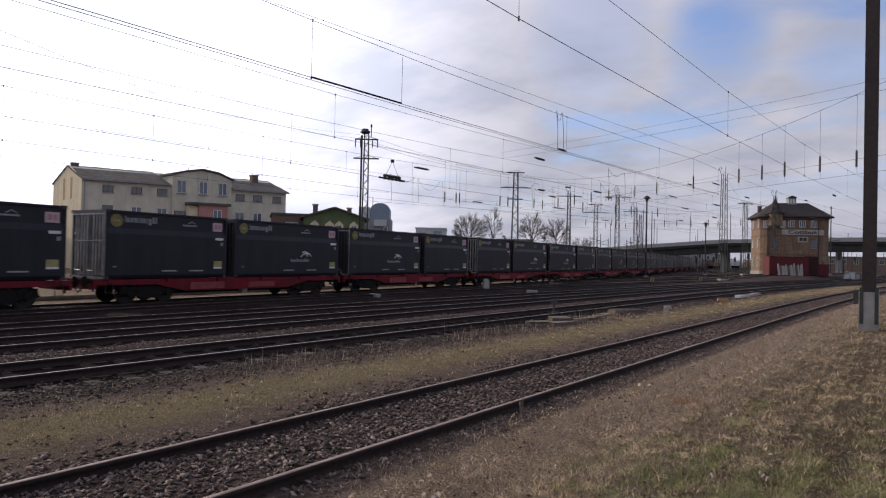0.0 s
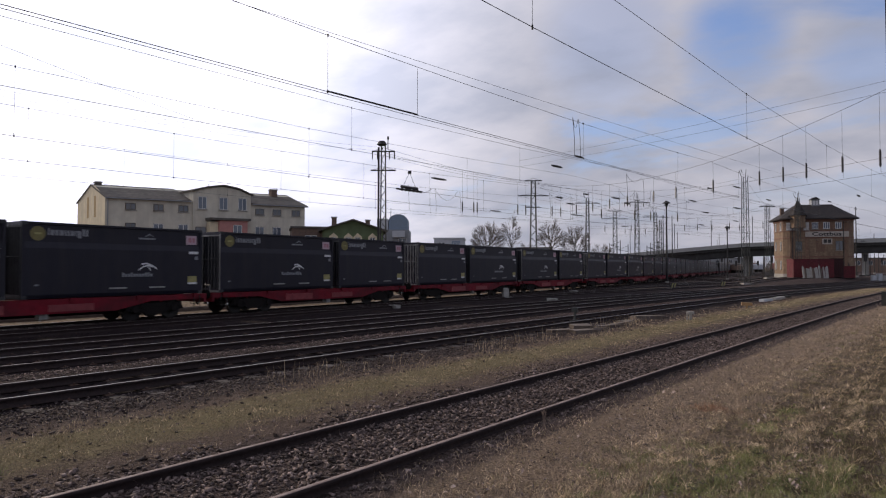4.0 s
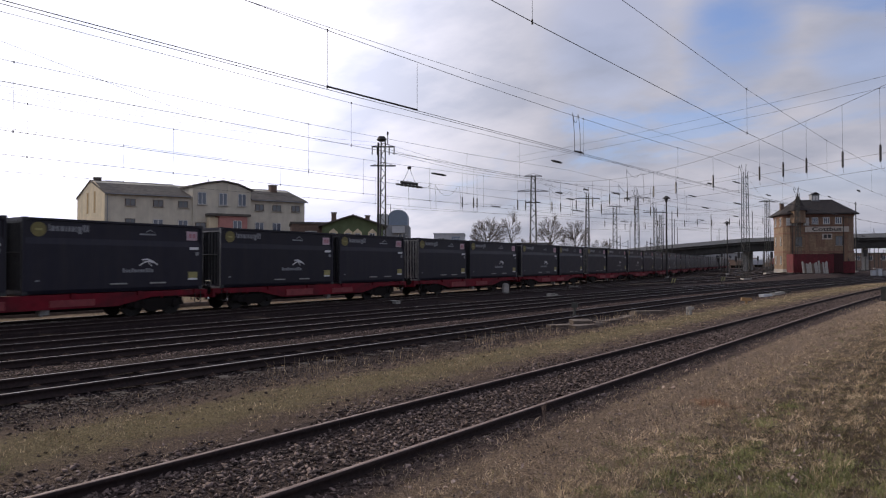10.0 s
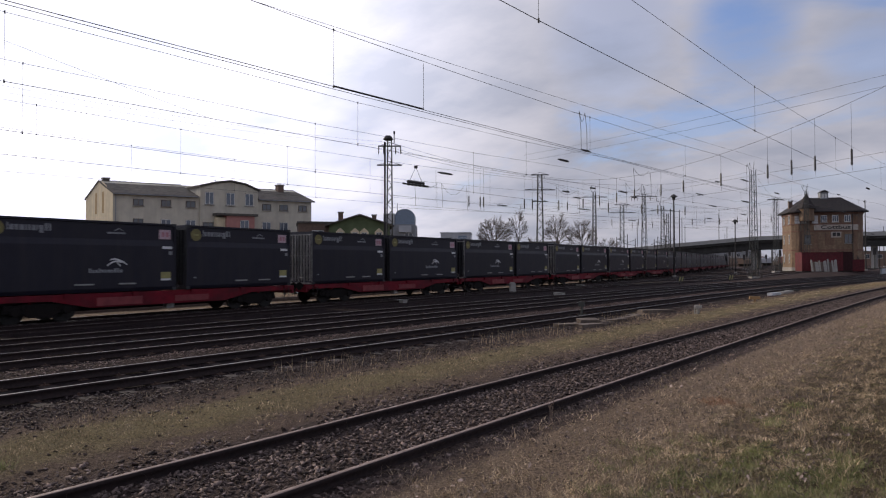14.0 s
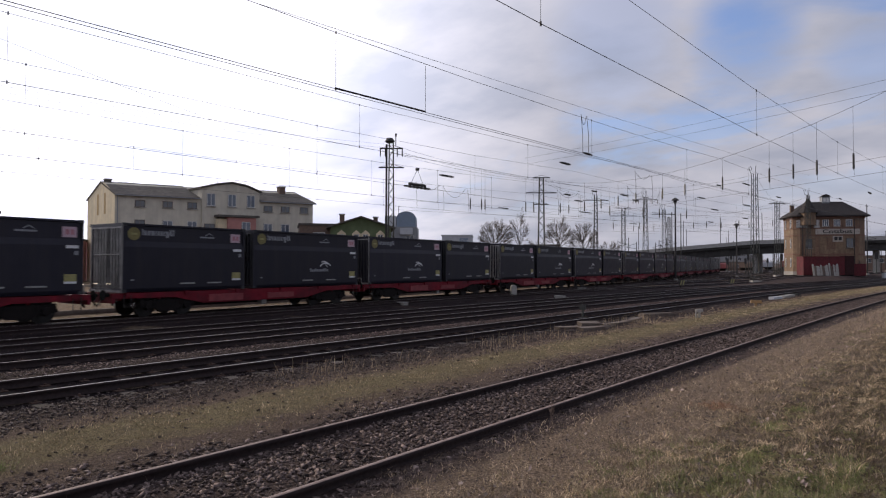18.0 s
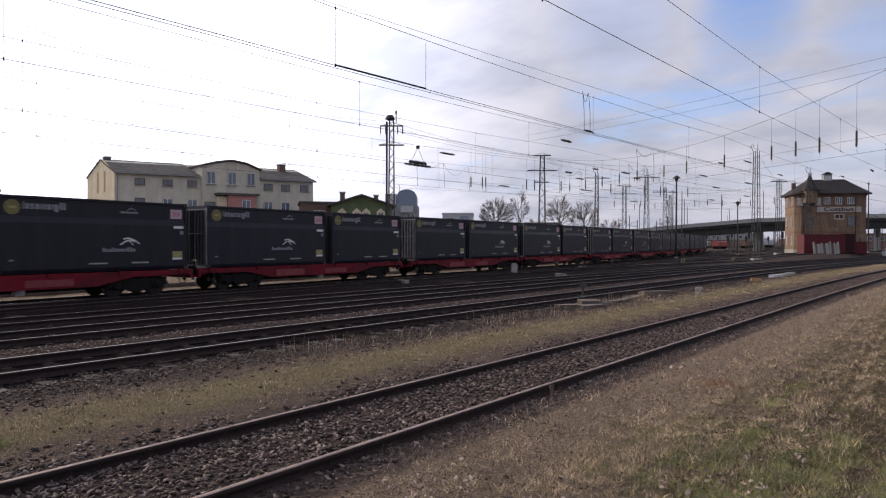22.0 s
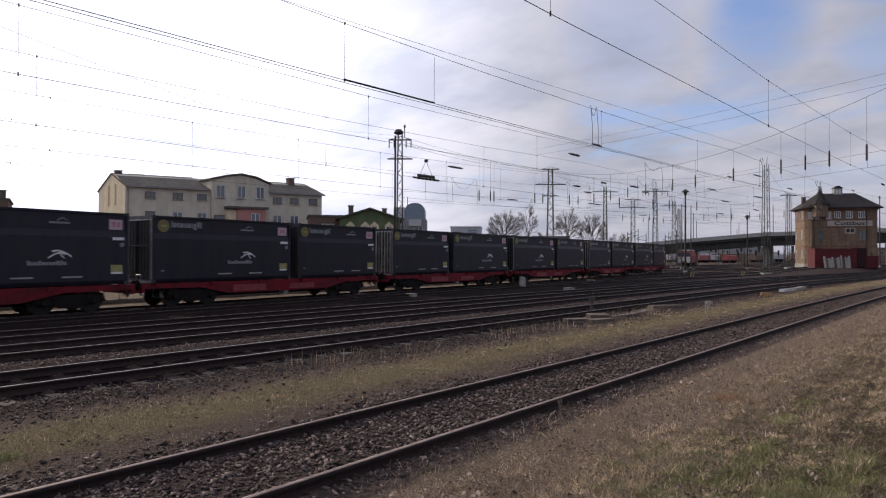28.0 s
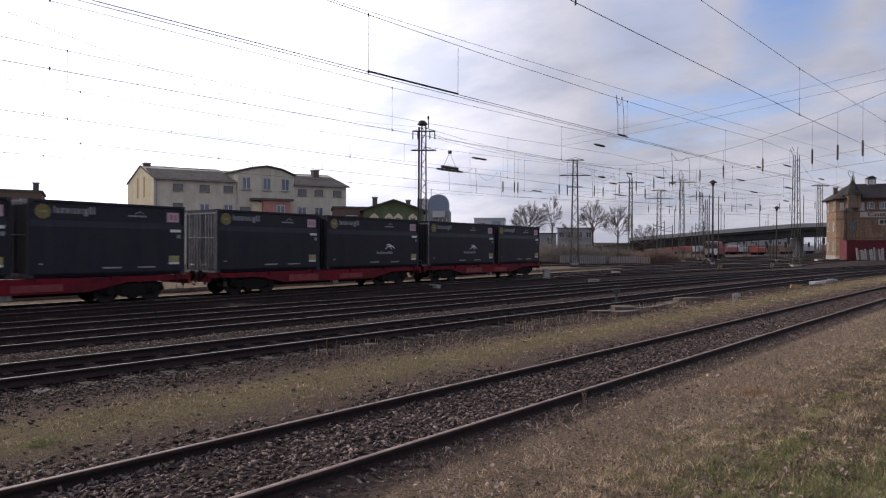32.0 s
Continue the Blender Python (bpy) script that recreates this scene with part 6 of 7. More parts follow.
def make_wheelset(parent, y):
    bm = bmesh.new()
    for s in (-1, 1):
        disc(bm, (s * 0.745, 0, 0), "x", 0.46, 0.46, 0.10, 24)
        disc(bm, (s * 0.69, 0, 0), "x", 0.49, 0.49, 0.03, 24)
        disc(bm, (s * 0.81, 0, 0), "x", 0.14, 0.12, 0.08, 12)
        for a in range(6):
            disc(bm, (s * 0.80, 0.25 * math.cos(a * 1.0472), 0.25 * math.sin(a * 1.0472)), "x", 0.05, 0.05, 0.02, 6)
    tube(bm, ((-0.69, 0, 0), (0.69, 0, 0)), 0.085, 10)
    for f in bm.faces:
        c = f.calc_center_median()
        f.normal_update()
        if math.hypot(c.y, c.z) > 0.43 and abs(f.normal.x) < 0.3:
            f.material_index = 1
    w = part("wheelset", bm, (M_WHEEL, M_TREAD), parent)
    w.matrix_basis = pose(0, y, 0.46)
    return w


def make_wagon():
    w = thing("flat_wagon", Matrix(), "red bogie flat wagon with deep middle sills", "wagon", "wagons of the freight train")
    L = WAGON / 2 + 0.22
    for s in (-1, 1):
        bm = bmesh.new()
        o = [(-L, DECK - 0.24), (-4.6, DECK - 0.26), (-3.1, DECK - 0.58), (3.1, DECK - 0.58), (4.6, DECK - 0.26), (L, DECK - 0.24), (L, DECK - 0.02), (-L, DECK - 0.02)]
        x0, x1 = (0.98, 1.16) if s > 0 else (-1.16, -0.98)
        prism(bm, o, "x", x0, x1)
        sill = part("side_sill", bm, M_RED, w, "grimy red fish-bellied side sill")
        bm = bmesh.new(); box(bm, min(s * 1.15, s * 1.19), max(s * 1.15, s * 1.19), -2.9, -1.0, DECK - 0.52, DECK - 0.2)
        part("panel", bm, M_REDPATCH, sill, "faded brighter red panel")
        bm = bmesh.new(); box(bm, min(s * 1.15, s * 1.185), max(s * 1.15, s * 1.185), 0.5, 2.2, DECK - 0.50, DECK - 0.24)
        part("panel", bm, M_REDPATCH, sill)
        for k in range(6):
            yy = -L + 0.5 + k * (2 * L - 1.0) / 5
            bm = bmesh.new()
            box(bm, min(s * 1.16, s * 1.24), max(s * 1.16, s * 1.24), yy - 0.1, yy + 0.1, DECK - 0.16, DECK)
            part("container_lock", bm, M_RED, sill)
        for yy in (-L + 0.35, L - 0.55):
            bm = bmesh.new()
            tube(bm, ((s * 1.18, yy, DECK - 0.1), (s * 1.18, yy, DECK - 0.6), (s * 1.18, yy + 0.3, DECK - 0.6), (s * 1.18, yy + 0.3, DECK - 0.1)), 0.02, 5)
            part("foot_step", bm, M_STEELDARK, sill)
    bm = bmesh.new()
    box(bm, -0.97, 0.97, -L, L, DECK - 0.2, DECK - 0.05)
    for k in range(9):
        yy = -L + 0.3 + k * (2 * L - 0.6) / 8
        box(bm, -0.97, 0.97, yy - 0.06, yy + 0.06, DECK - 0.34, DECK - 0.2)
    part("floor_frame", bm, M_RED, w)
    bm = bmesh.new()
    box(bm, -0.2, 0.2, -4.0, 4.0, DECK - 0.75, DECK - 0.34)
    tube(bm, ((-0.6, -0.9, 0.52), (-0.6, 0.9, 0.52)), 0.2, 10)
    part("centre_beam", bm, M_BOGIE, w)
    bm = bmesh.new()
    box(bm, 0.72, 0.95, 0.25, 0.6, 0.28, 0.6); tube(bm, ((0.98, 0.3, 0.22), (0.98, 0.3, 0.55)), 0.03, 6)
    part("brake_lever", bm, M_LIP, w, "pale brake lever box")
    for s in (-1, 1):
        bm = bmesh.new(); box(bm, -1.15, 1.15, min(s * L, s * (L + 0.12)), max(s * L, s * (L + 0.12)), DECK - 0.42, DECK - 0.02)
        hs = part("headstock", bm, M_RED, w)
        for sx in (-0.875, 0.875):
            bm = bmesh.new()
            tube(bm, ((sx, s * (L + 0.12), 0.98), (sx, s * (L + 0.34), 0.98)), 0.09, 10)
            disc(bm, (sx, s * (L + 0.36), 0.98), "y", 0.21, 0.21, 0.05, 16)
            part("buffer", bm, M_BOGIE, hs)
        bm = bmesh.new()
        tube(bm, ((0, s * (L + 0.1), 0.95), (0, s * (L + 0.45), 0.85)), 0.06, 6)
        tube(bm, ((0.3, s * (L + 0.1), 0.8), (0.3, s * (L + 0.3), 0.5), (0.2, s * (L + 0.42), 0.75)), 0.03, 6)
        part("coupling", bm, M_BOGIE, hs)
        for sx in (-0.5, 0.5):
            bm = bmesh.new()
            tube(bm, ((sx, s * (L + 0.02), DECK), (sx, s * (L + 0.02), DECK + 0.35), (sx + 0.35, s * (L + 0.02), DECK + 0.35), (sx + 0.35, s * (L + 0.02), DECK)), 0.018, 5)
            part("grab_iron", bm, M_LIP, hs)
    wheels = []
    for s in (-1, 1):
        yc = s * (WAGON / 2 - 2.15)
        bm = bmesh.new()
        for sx in (-1, 1):
            o = [(yc - 1.35, 0.42), (yc - 0.55, 0.34), (yc - 0.4, 0.22), (yc + 0.4, 0.22), (yc + 0.55, 0.34), (yc + 1.35, 0.42), (yc + 1.25, 0.66), (yc + 0.5, 0.72), (yc - 0.5, 0.72), (yc - 1.25, 0.66)]
            prism(bm, o, "x", sx * 1.0 - 0.07, sx * 1.0 + 0.07)
            for e in (-0.9, 0.9):
                disc(bm, (sx * 1.06, yc + e, 0.46), "x", 0.17, 0.15, 0.16, 12)
                disc(bm, (sx * 1.0, yc + e - 0.28, 0.62), "z", 0.11, 0.11, 0.24, 10); disc(bm, (sx * 1.0, yc + e + 0.28, 0.62), "z", 0.11, 0.11, 0.24, 10)
        box(bm, -1.0, 1.0, yc - 0.25, yc + 0.25, 0.45, 0.80)
        bg = part("bogie", bm, M_BOGIE, w, "black grimy two-axle bogie")
        bm = bmesh.new(); disc(bm, (1.08, yc - 0.45, 0.60), "x", 0.11, 0.11, 0.05, 12)
        part("brake_disc_mark", bm, M_BOGIE, bg)
        for e in (-0.9, 0.9):
            wheels.append(make_wheelset(w, yc + e))
    return w


def train_pose(s, dy=0.0, z=0.0):
    x, y, h = train_at(s)
    return pose(float(x), float(y), TRAIN_Z + z, 0, 0, -math.degrees(float(h))) @ Matrix.Translation((0, dy, 0))


def front(t):
    """Where the front of the last unit is at t seconds, in metres along the line."""
    d = t - 32.0
    return 1.03 * (5.919673 - 10.970535 * d - 0.046685 * d * d - 0.000679021 * d ** 3)


UNITS = 13
wagon_0 = make_wagon()
# light painted into the ends: pale at wide gaps, shaded dark at narrow ones
shorts = [make_container(LA, False, "dark blue-black coal container with a ribbed grey end", M_BOXEND, M_BOXEND),
          make_container(LA, False, "dark blue-black coal container without large mark")]
longs = [make_container(LB, True, "dark blue-black coal container with white arched mark"),
         make_container(LB, True, "dark blue-black coal container with white arched mark", M_BOXEND)]
rolling = []                                   # things of the train: object, offset of its wagon, place on the wagon, height
for k in range(UNITS):
    for half in (0, 1):
        mid = -k * UNIT + WAGON / 2 + half * (WAGON + NARROW)
        first = k == 0 and half == 0
        wg = wagon_0 if first else copy_thing(wagon_0, Matrix())
        sh = shorts[half] if k == 0 else copy_thing(shorts[half], Matrix())
        lg = longs[half] if k == 0 else copy_thing(longs[half], Matrix())
        ys, yl = -WAGON / 2 + LA / 2, WAGON / 2 - LB / 2
        if half:
            ys, yl = -ys, -yl
        rolling += [(wg, mid, 0.0, 0.0), (sh, mid, ys, DECK), (lg, mid, yl, DECK)]

# ---- trees, shrubs ----
def make_bare_tree(x, y, mid, wide, tall, seed, label, trunk_r=0.2, limbs=16):
    """A bare crown: limbs fan from the fork to an egg-shaped crown with its middle at height mid, half width wide and half height tall."""
    rng = random.Random(seed)
    gz = float(ground_z(x, y))
    tr = thing("bare_tree", pose(x, y, gz), label, "tree", "bare winter trees")
    c = Vector((0, 0, mid - gz))
    base = Vector((0, 0, max(0.8, mid - gz - tall * 0.95)))
    bm = bmesh.new()
    tube(bm, ((0, 0, -0.3), (0.04, 0, base.z * 0.5), base, base.lerp(c, 0.55) + Vector((0.08, 0.05, 0))), trunk_r, 8, trunk_r * 0.55)
    part("trunk", bm, M_BARK, tr)
    sticks = []

    def reach(p):
        """How far out in the crown a point lies: 1 at the edge."""
        q = p - c
        return math.sqrt((q.x / wide) ** 2 + (q.y / wide) ** 2 + (q.z / tall) ** 2)

    def bough(p, tip, r, level):
        n = (6, 4, 3, 2)[level]
        d = tip - p
        bow = Vector((0, 0, -0.10 * d.length)) + Vector((rng.uniform(-1, 1), rng.uniform(-1, 1), rng.uniform(-1, 1))) * d.length * 0.06
        pts = [p + d * (i / n) + bow * math.sin(math.pi * i / n) + Vector((rng.uniform(-1, 1), rng.uniform(-1, 1), rng.uniform(-1, 1))) * d.length * 0.03 * (0 < i < n) for i in range(n + 1)]
        if level == 0:
            b = bmesh.new()
            tube(b, pts, r, 5, r * 0.3, caps=False)
            part("limb", b, M_BARK, tr)
        else:
            sticks.append((pts, r))
        if level >= 3:
            return
        for i in range((8, 6, 3)[level]):
            k = rng.uniform(0.3, 1.0) ** 0.7
            j = min(n - 1, int(k * n))
            q = pts[j].lerp(pts[j + 1], k * n - j)
            radial = (q - c); radial.z *= wide / tall
            lean = Vector((rng.gauss(0, 1), rng.gauss(0, 1), rng.gauss(0.1, 1))).normalized()
            nd = (d.normalized() * 0.7 + radial.normalized() * 0.45 + lean * 0.62 + Vector((0, 0, 0.12))).normalized()
            ln = wide * (0.62, 0.34, 0.2)[level] * rng.uniform(0.6, 1.2)
            e = q + nd * ln
            over = reach(e)
            lim = rng.uniform(0.92, 1.06)
            if over > lim:
                e = q + nd * ln * max(0.25, 1 - (over - lim) * 1.6)
            bough(q, e, r * 0.45, level + 1)
    for i in range(limbs):
        a = i * 2.39996 + rng.uniform(-0.3, 0.3)
        cz = 1 - 1.35 * (i + 0.5) / limbs
        sz = math.sqrt(max(0, 1 - cz * cz))
        k = rng.uniform(0.6, 0.78)
        tip = c + Vector((math.cos(a) * sz * wide * k, math.sin(a) * sz * wide * k, cz * tall * k))
        bough(base.lerp(c, rng.uniform(0.0, 0.95) if cz > 0 else rng.uniform(0.0, 0.4)), tip, trunk_r * 0.34, 0)
    V, F = [], []
    for pts, r in sticks:
        w = max(0.0075, r)
        for a, b in zip(pts, pts[1:]):
            if (b - a).length < 1e-4:
                continue
            s = (b - a).orthogonal().normalized() * w
            s2 = (b - a).cross(s).normalized() * w
            n = len(V)
            V += [a + s, a - s * 0.5 + s2 * 0.87, a - s * 0.5 - s2 * 0.87, b + s * 0.8, b - s * 0.4 + s2 * 0.7, b - s * 0.4 - s2 * 0.7]
            F += [(n, n + 1, n + 4, n + 3), (n + 1, n + 2, n + 5, n + 4), (n + 2, n, n + 3, n + 5)]
    cr = bulk("crown", [tuple(v) for v in V], F, M_TWIG, tr)
    cr["kind"] = "stuff"
    return tr


make_bare_tree(8.75, 112.0, 6.4, 2.75, 3.2, 3, "broad bare tree with a round crown of fine twigs", 0.2, 18)
make_bare_tree(12.75, 112.0, 7.9, 1.6, 3.9, 8, "slim bare tree with upright branches", 0.13, 11)
make_bare_tree(19.6, 112.0, 6.9, 2.2, 3.2, 21, "bare tree with an open rounded crown", 0.18, 14)
make_bare_tree(23.8, 112.0, 6.3, 2.2, 2.9, 34, "bare tree with a dense rounded crown", 0.18, 14)
make_bare_tree(43.0, 170.0, 5.0, 2.8, 3.0, 55, "distant bare tree before the bridge", 0.2, 12)
make_bare_tree(16.6, 118.0, 4.4, 1.7, 2.4, 71, "small bare tree in the brush", 0.1, 9)


def make_thicket(x, y, w, d, h, n, seed, material, label, name="thicket"):
    """A brush of many thin stems that fork."""
    thick = 0.02 if w < 100 else 0.09
    rng = random.Random(seed)
    V, F = [], []

    def stick(a, b, r):
        s = (b - a).orthogonal().normalized() * r
        s2 = (b - a).cross(s).normalized() * r
        k = len(V)
        V.extend([a + s, a - s * 0.5 + s2 * 0.87, a - s * 0.5 - s2 * 0.87, b])
        F.extend([(k, k + 1, k + 3), (k + 1, k + 2, k + 3), (k + 2, k, k + 3)])
    for i in range(n):
        px, py = rng.uniform(-w / 2, w / 2), rng.uniform(-d / 2, d / 2)
        hh = h * rng.uniform(0.45, 1.0) * (1 - 0.5 * abs(2 * px / w) ** 3)
        a = Vector((px, py, float(ground_z(x + px, y + py)) - 0.05))
        d0 = Vector((rng.gauss(0, 0.2), rng.gauss(0, 0.2), 1)).normalized()
        b = a + d0 * hh * 0.6
        stick(a, b, thick)
        for j in range(4):
            e = b.lerp(a, rng.uniform(0, 0.6))
            stick(e, e + Vector((rng.gauss(0, 0.35), rng.gauss(0, 0.35), rng.uniform(0.3, 0.9))).normalized() * hh * rng.uniform(0.25, 0.5), thick * 0.6)
    ob = bulk(name, [tuple(v) for v in V], F, material)
    ob.matrix_basis = pose(x, y, 0)
    return tagged(ob, label, "shrubs", kind="stuff")


make_thicket(14.0, 108.0, 14, 5, 5.2, 1500, 1, M_BRUSH, "grey leafless brush behind the far track")
make_thicket(22.0, 113.0, 13, 4, 4.0, 1200, 2, M_BRUSH, "grey leafless brush behind the far track")
make_thicket(29.5, 108.0, 7, 3, 3.3, 900, 3, M_REDTWIG, "reddish leafless shrub by the pale fence")
make_thicket(38.0, 150.0, 18, 3, 3.0, 500, 4, M_REDTWIG, "far reddish shrubs under the bridge")
make_thicket(120.0, 300.0, 260, 30, 7.0, 2600, 7, M_TWIG, "far leafless woods on the horizon", "far_woods")
make_thicket(-10.0, 260.0, 200, 20, 7.0, 1200, 8, M_TWIG, "far leafless woods on the horizon", "far_woods")
make_thicket(-22.0, 66.0, 30, 2, 1.0, 900, 5, M_TWIG, "low withered brush beyond the train")


def make_fence(x0, y0, x1, y1, h, label, material, gap=0.16):
    f = thing("board_fence", Matrix(), label, "fence")
    n = int(math.hypot(x1 - x0, y1 - y0) / gap)
    bm = bmesh.new()
    box(bm, -0.055, 0.055, -0.015, 0.015, 0.05, h)
    me = finish("slat", bm, material, 0.004)
    rng = random.Random(5)
    a = math.degrees(math.atan2(y1 - y0, x1 - x0))
    for i in range(n):
        k = i / n
        x, y = x0 + (x1 - x0) * k, y0 + (y1 - y0) * k
        o = new("slat", me); o.parent = f
        o.matrix_basis = pose(x, y, float(ground_z(x, y)), 0, rng.uniform(-3, 3), a)
    bm = bmesh.new()
    z = float(ground_z(x0, y0))
    for zz in (0.3, h - 0.25):
        bar(bm, (x0, y0 + 0.04, z + zz), (x1, y1 + 0.04, z + zz), 0.04)
    part("rail_beam", bm, material, f)
    return f


make_fence(20.2, 100.5, 26.2, 100.0, 1.15, "pale weathered board fence beyond the tracks", M_CONCRETE, 0.24)
make_fence(12.5, 98.5, 19.5, 99.5, 1.3, "grey weathered board fence beyond the tracks", M_MIDGREY, 0.3)

# the far edge of the yard: a low kerb wall and gravel path beyond the train
def edge_strip():
    s = np.arange(-60, 70, 2.0)
    x, y, h = train_at(s)
    off0, off1 = 4.2, 4.5
    V, F = [], []
    for i in range(len(s)):
        for o, z in ((off0, -0.62), (off0, -0.22), (off1, -0.22), (off1, -0.62)):
            V.append((x[i] - math.cos(h[i]) * o, y[i] + math.sin(h[i]) * o, z))
    for i in range(len(s) - 1):
        for k in range(4):
            a, b = i * 4 + k, i * 4 + (k + 1) % 4
            F.append((a, b, b + 4, a + 4))
    ob = bulk("platform_edge", V, F, M_OLDSLAB)
    return tagged(ob, "low brown stained kerb beyond the freight train", "kerb", kind="structure")


edge_strip()


# ---- small things of the yard ----
def lay(name, x, y, bm, material, label, category, turn=0.0, bevel=0.0, group=""):
    ob = new(name, finish(name, bm, material, bevel))
    ob.matrix_basis = pose(x, y, float(ground_z(x, y)), 0, 0, turn)
    return tagged(ob, label, category, group)


bm = bmesh.new(); prism(bm, ((-0.22, 0), (0.22, 0), (0.2, 0.72), (0.1, 0.82), (-0.1, 0.82), (-0.2, 0.72)), "y", -0.18, 0.18)
lay("concrete_stub", 5.2, 49.3, bm, M_CONCRETE, "short pale concrete post beside the train's track", "post", 10, 0.02)


def make_dwarf_signal(x, y):
    s = thing("dwarf_signal", pose(x, y, float(ground_z(x, y)), 0, 0, -30), "small dark dwarf signal with a pale disc between tracks", "signal")
    bm = bmesh.new(); tube(bm, ((0, 0, 0), (0, 0, 0.42)), 0.05, 8); box(bm, -0.12, 0.12, -0.1, 0.1, -0.05, 0.08)
    part("stem", bm, M_STEEL, s)
    bm = bmesh.new(); box(bm, -0.12, 0.12, -0.07, 0.07, 0.40, 0.60)
    part("case", bm, M_STEEL, s, "grey metal case", 0.015)
    bm = bmesh.new(); tube(bm, ((0, 0, 0.6), (0, 0, 0.78)), 0.02, 6)
    part("rod", bm, M_STEELDARK, s)
    return s


make_dwarf_signal(5.74, 27.2)

# old cable-duct slabs and broken concrete by the second track
rng = random.Random(11)
for x, y, w, d, h, turn, tilt in ((4.9, 21.8, 1.0, 0.5, 0.16, 25, 5), (5.4, 22.3, 0.9, 0.55, 0.14, 40, -7), (4.4, 22.6, 1.3, 0.4, 0.12, 20, 3), (6.1, 23.6, 1.5, 0.35, 0.12, 38, 2),
                                  (6.9, 24.6, 1.6, 0.3, 0.10, 42, -3), (5.0, 22.6, 0.8, 0.5, 0.3, 10, 8), (7.6, 26.0, 1.1, 0.35, 0.12, 50, 0)):
    bm = bmesh.new()
    vs = box(bm, -w * 0.45, w * 0.45, -d * 0.4, d * 0.4, -0.05, h * 0.7)
    for v in vs:
        v.co += Vector((rng.uniform(-0.05, 0.05), rng.uniform(-0.04, 0.04), rng.uniform(-0.02, 0.02)))
    ob = lay("broken_slab", x, y, bm, M_OLDSLAB, "broken concrete slab lying in the grass by the rails", "slab", turn, 0.015, "broken slabs by the rails")
    ob.rotation_euler.x = radians(tilt)
bm = bmesh.new(); box(bm, -0.75, 0.75, -0.22, 0.22, -0.02, 0.11); box(bm, -0.7, 0.7, -0.18, 0.18, 0.11, 0.15)
lay("cable_duct_cover", 8.9, 27.5, bm, M_OLDSLAB, "long pale concrete cable duct cover in the grass", "duct cover", 15, 0.02)
bm = bmesh.new(); tube(bm, ((0, 0, 0), (0, 0, 0.34)), 0.06, 8); box(bm, -0.13, 0.13, -0.07, 0.07, 0.22, 0.33); tube(bm, ((-0.14, 0, 0), (-0.14, 0, 0.3)), 0.025, 6)
lay("cable_marker", 10.1, 26.0, bm, M_CONCRETE, "small grey cable marker post in the grass", "marker", 10, 0.012)
bm = bmesh.new(); tube(bm, ((0, 0, 0), (0, 0, 0.28)), 0.05, 8); prism(bm, ((-0.26, 0.16), (0.26, 0.16), (0.24, 0.3), (-0.23, 0.32)), "y", -0.08, 0.08)
lay("track_marker", 15.4, 32.4, bm, M_ORANGE, "small orange marker on a short stem in the grass", "marker", -10, 0.01)
for i, (x, y, w, mt) in enumerate(((20.2, 40.0, 1.1, M_PALEGREY), (21.6, 41.5, 1.0, M_CONCRETE), (22.9, 43.4, 0.7, M_CONCRETE), (24.2, 45.0, 0.4, M_CONCDARK))):
    bm = bmesh.new(); box(bm, -w / 2, w / 2, -0.16, 0.16, -0.04, 0.17)
    lay("concrete_block", x, y, bm, mt, "pale concrete block lying beside the track", "block", 38, 0.03, "concrete blocks beside the track")
for x, y, w in ((7.95, 45.0, 0.75), (-2.43, 38.1, 0.7), (13.0, 62.0, 0.8)):
    bm = bmesh.new(); box(bm, -w / 2, w / 2, -0.14, 0.14, -0.02, 0.15); box(bm, -w / 2 - 0.03, w / 2 + 0.03, -0.16, 0.16, 0.15, 0.18)
    lay("point_motor_box", x, y, bm, M_CONCRETE, "low pale box of a point machine between tracks", "box", -52, 0.015, "point machine boxes")
for x, y in ((24.0, 66.5), (31.5, 72.0)):
    s = thing("striped_board", pose(x, y, float(ground_z(x, y)), 0, 0, 25), "small board with black and yellow stripes at the track", "board", "striped boards")
    bm = bmesh.new(); tube(bm, ((0, 0, 0), (0, 0, 0.5)), 0.04, 6)
    part("stem", bm, M_STEELDARK, s)
    for i in range(4):
        bm = bmesh.new()
        prism(bm, ((-0.35 + i * 0.17, 0.35), (-0.18 + i * 0.17, 0.35), (0.0 + i * 0.17, 0.8), (-0.17 + i * 0.17, 0.8)), "y", -0.05, -0.02)
        part("stripe", bm, M_PALEYELLOW if i % 2 else M_BLACKSIGN, s)

# ---- loose stones, grass and leaves ----
def stone_shapes(n, rng):
    bm = bmesh.new()
    bmesh.ops.create_cube(bm, size=1.5)
    bmesh.ops.triangulate(bm, faces=bm.faces)
    bm.verts.index_update()
    V = np.array([v.co[:] for v in bm.verts]); F = np.array([[v.index for v in f.verts] for f in bm.faces])
    bm.free()
    out = []
    for i in range(n):
        W = V * rng.uniform(0.45, 1.4, (len(V), 1)) + rng.uniform(-0.3, 0.3, V.shape)
        W = W * np.array([1.15, rng.uniform(0.5, 0.95), rng.uniform(0.25, 0.7)])
        out.append(W)
    return out, F


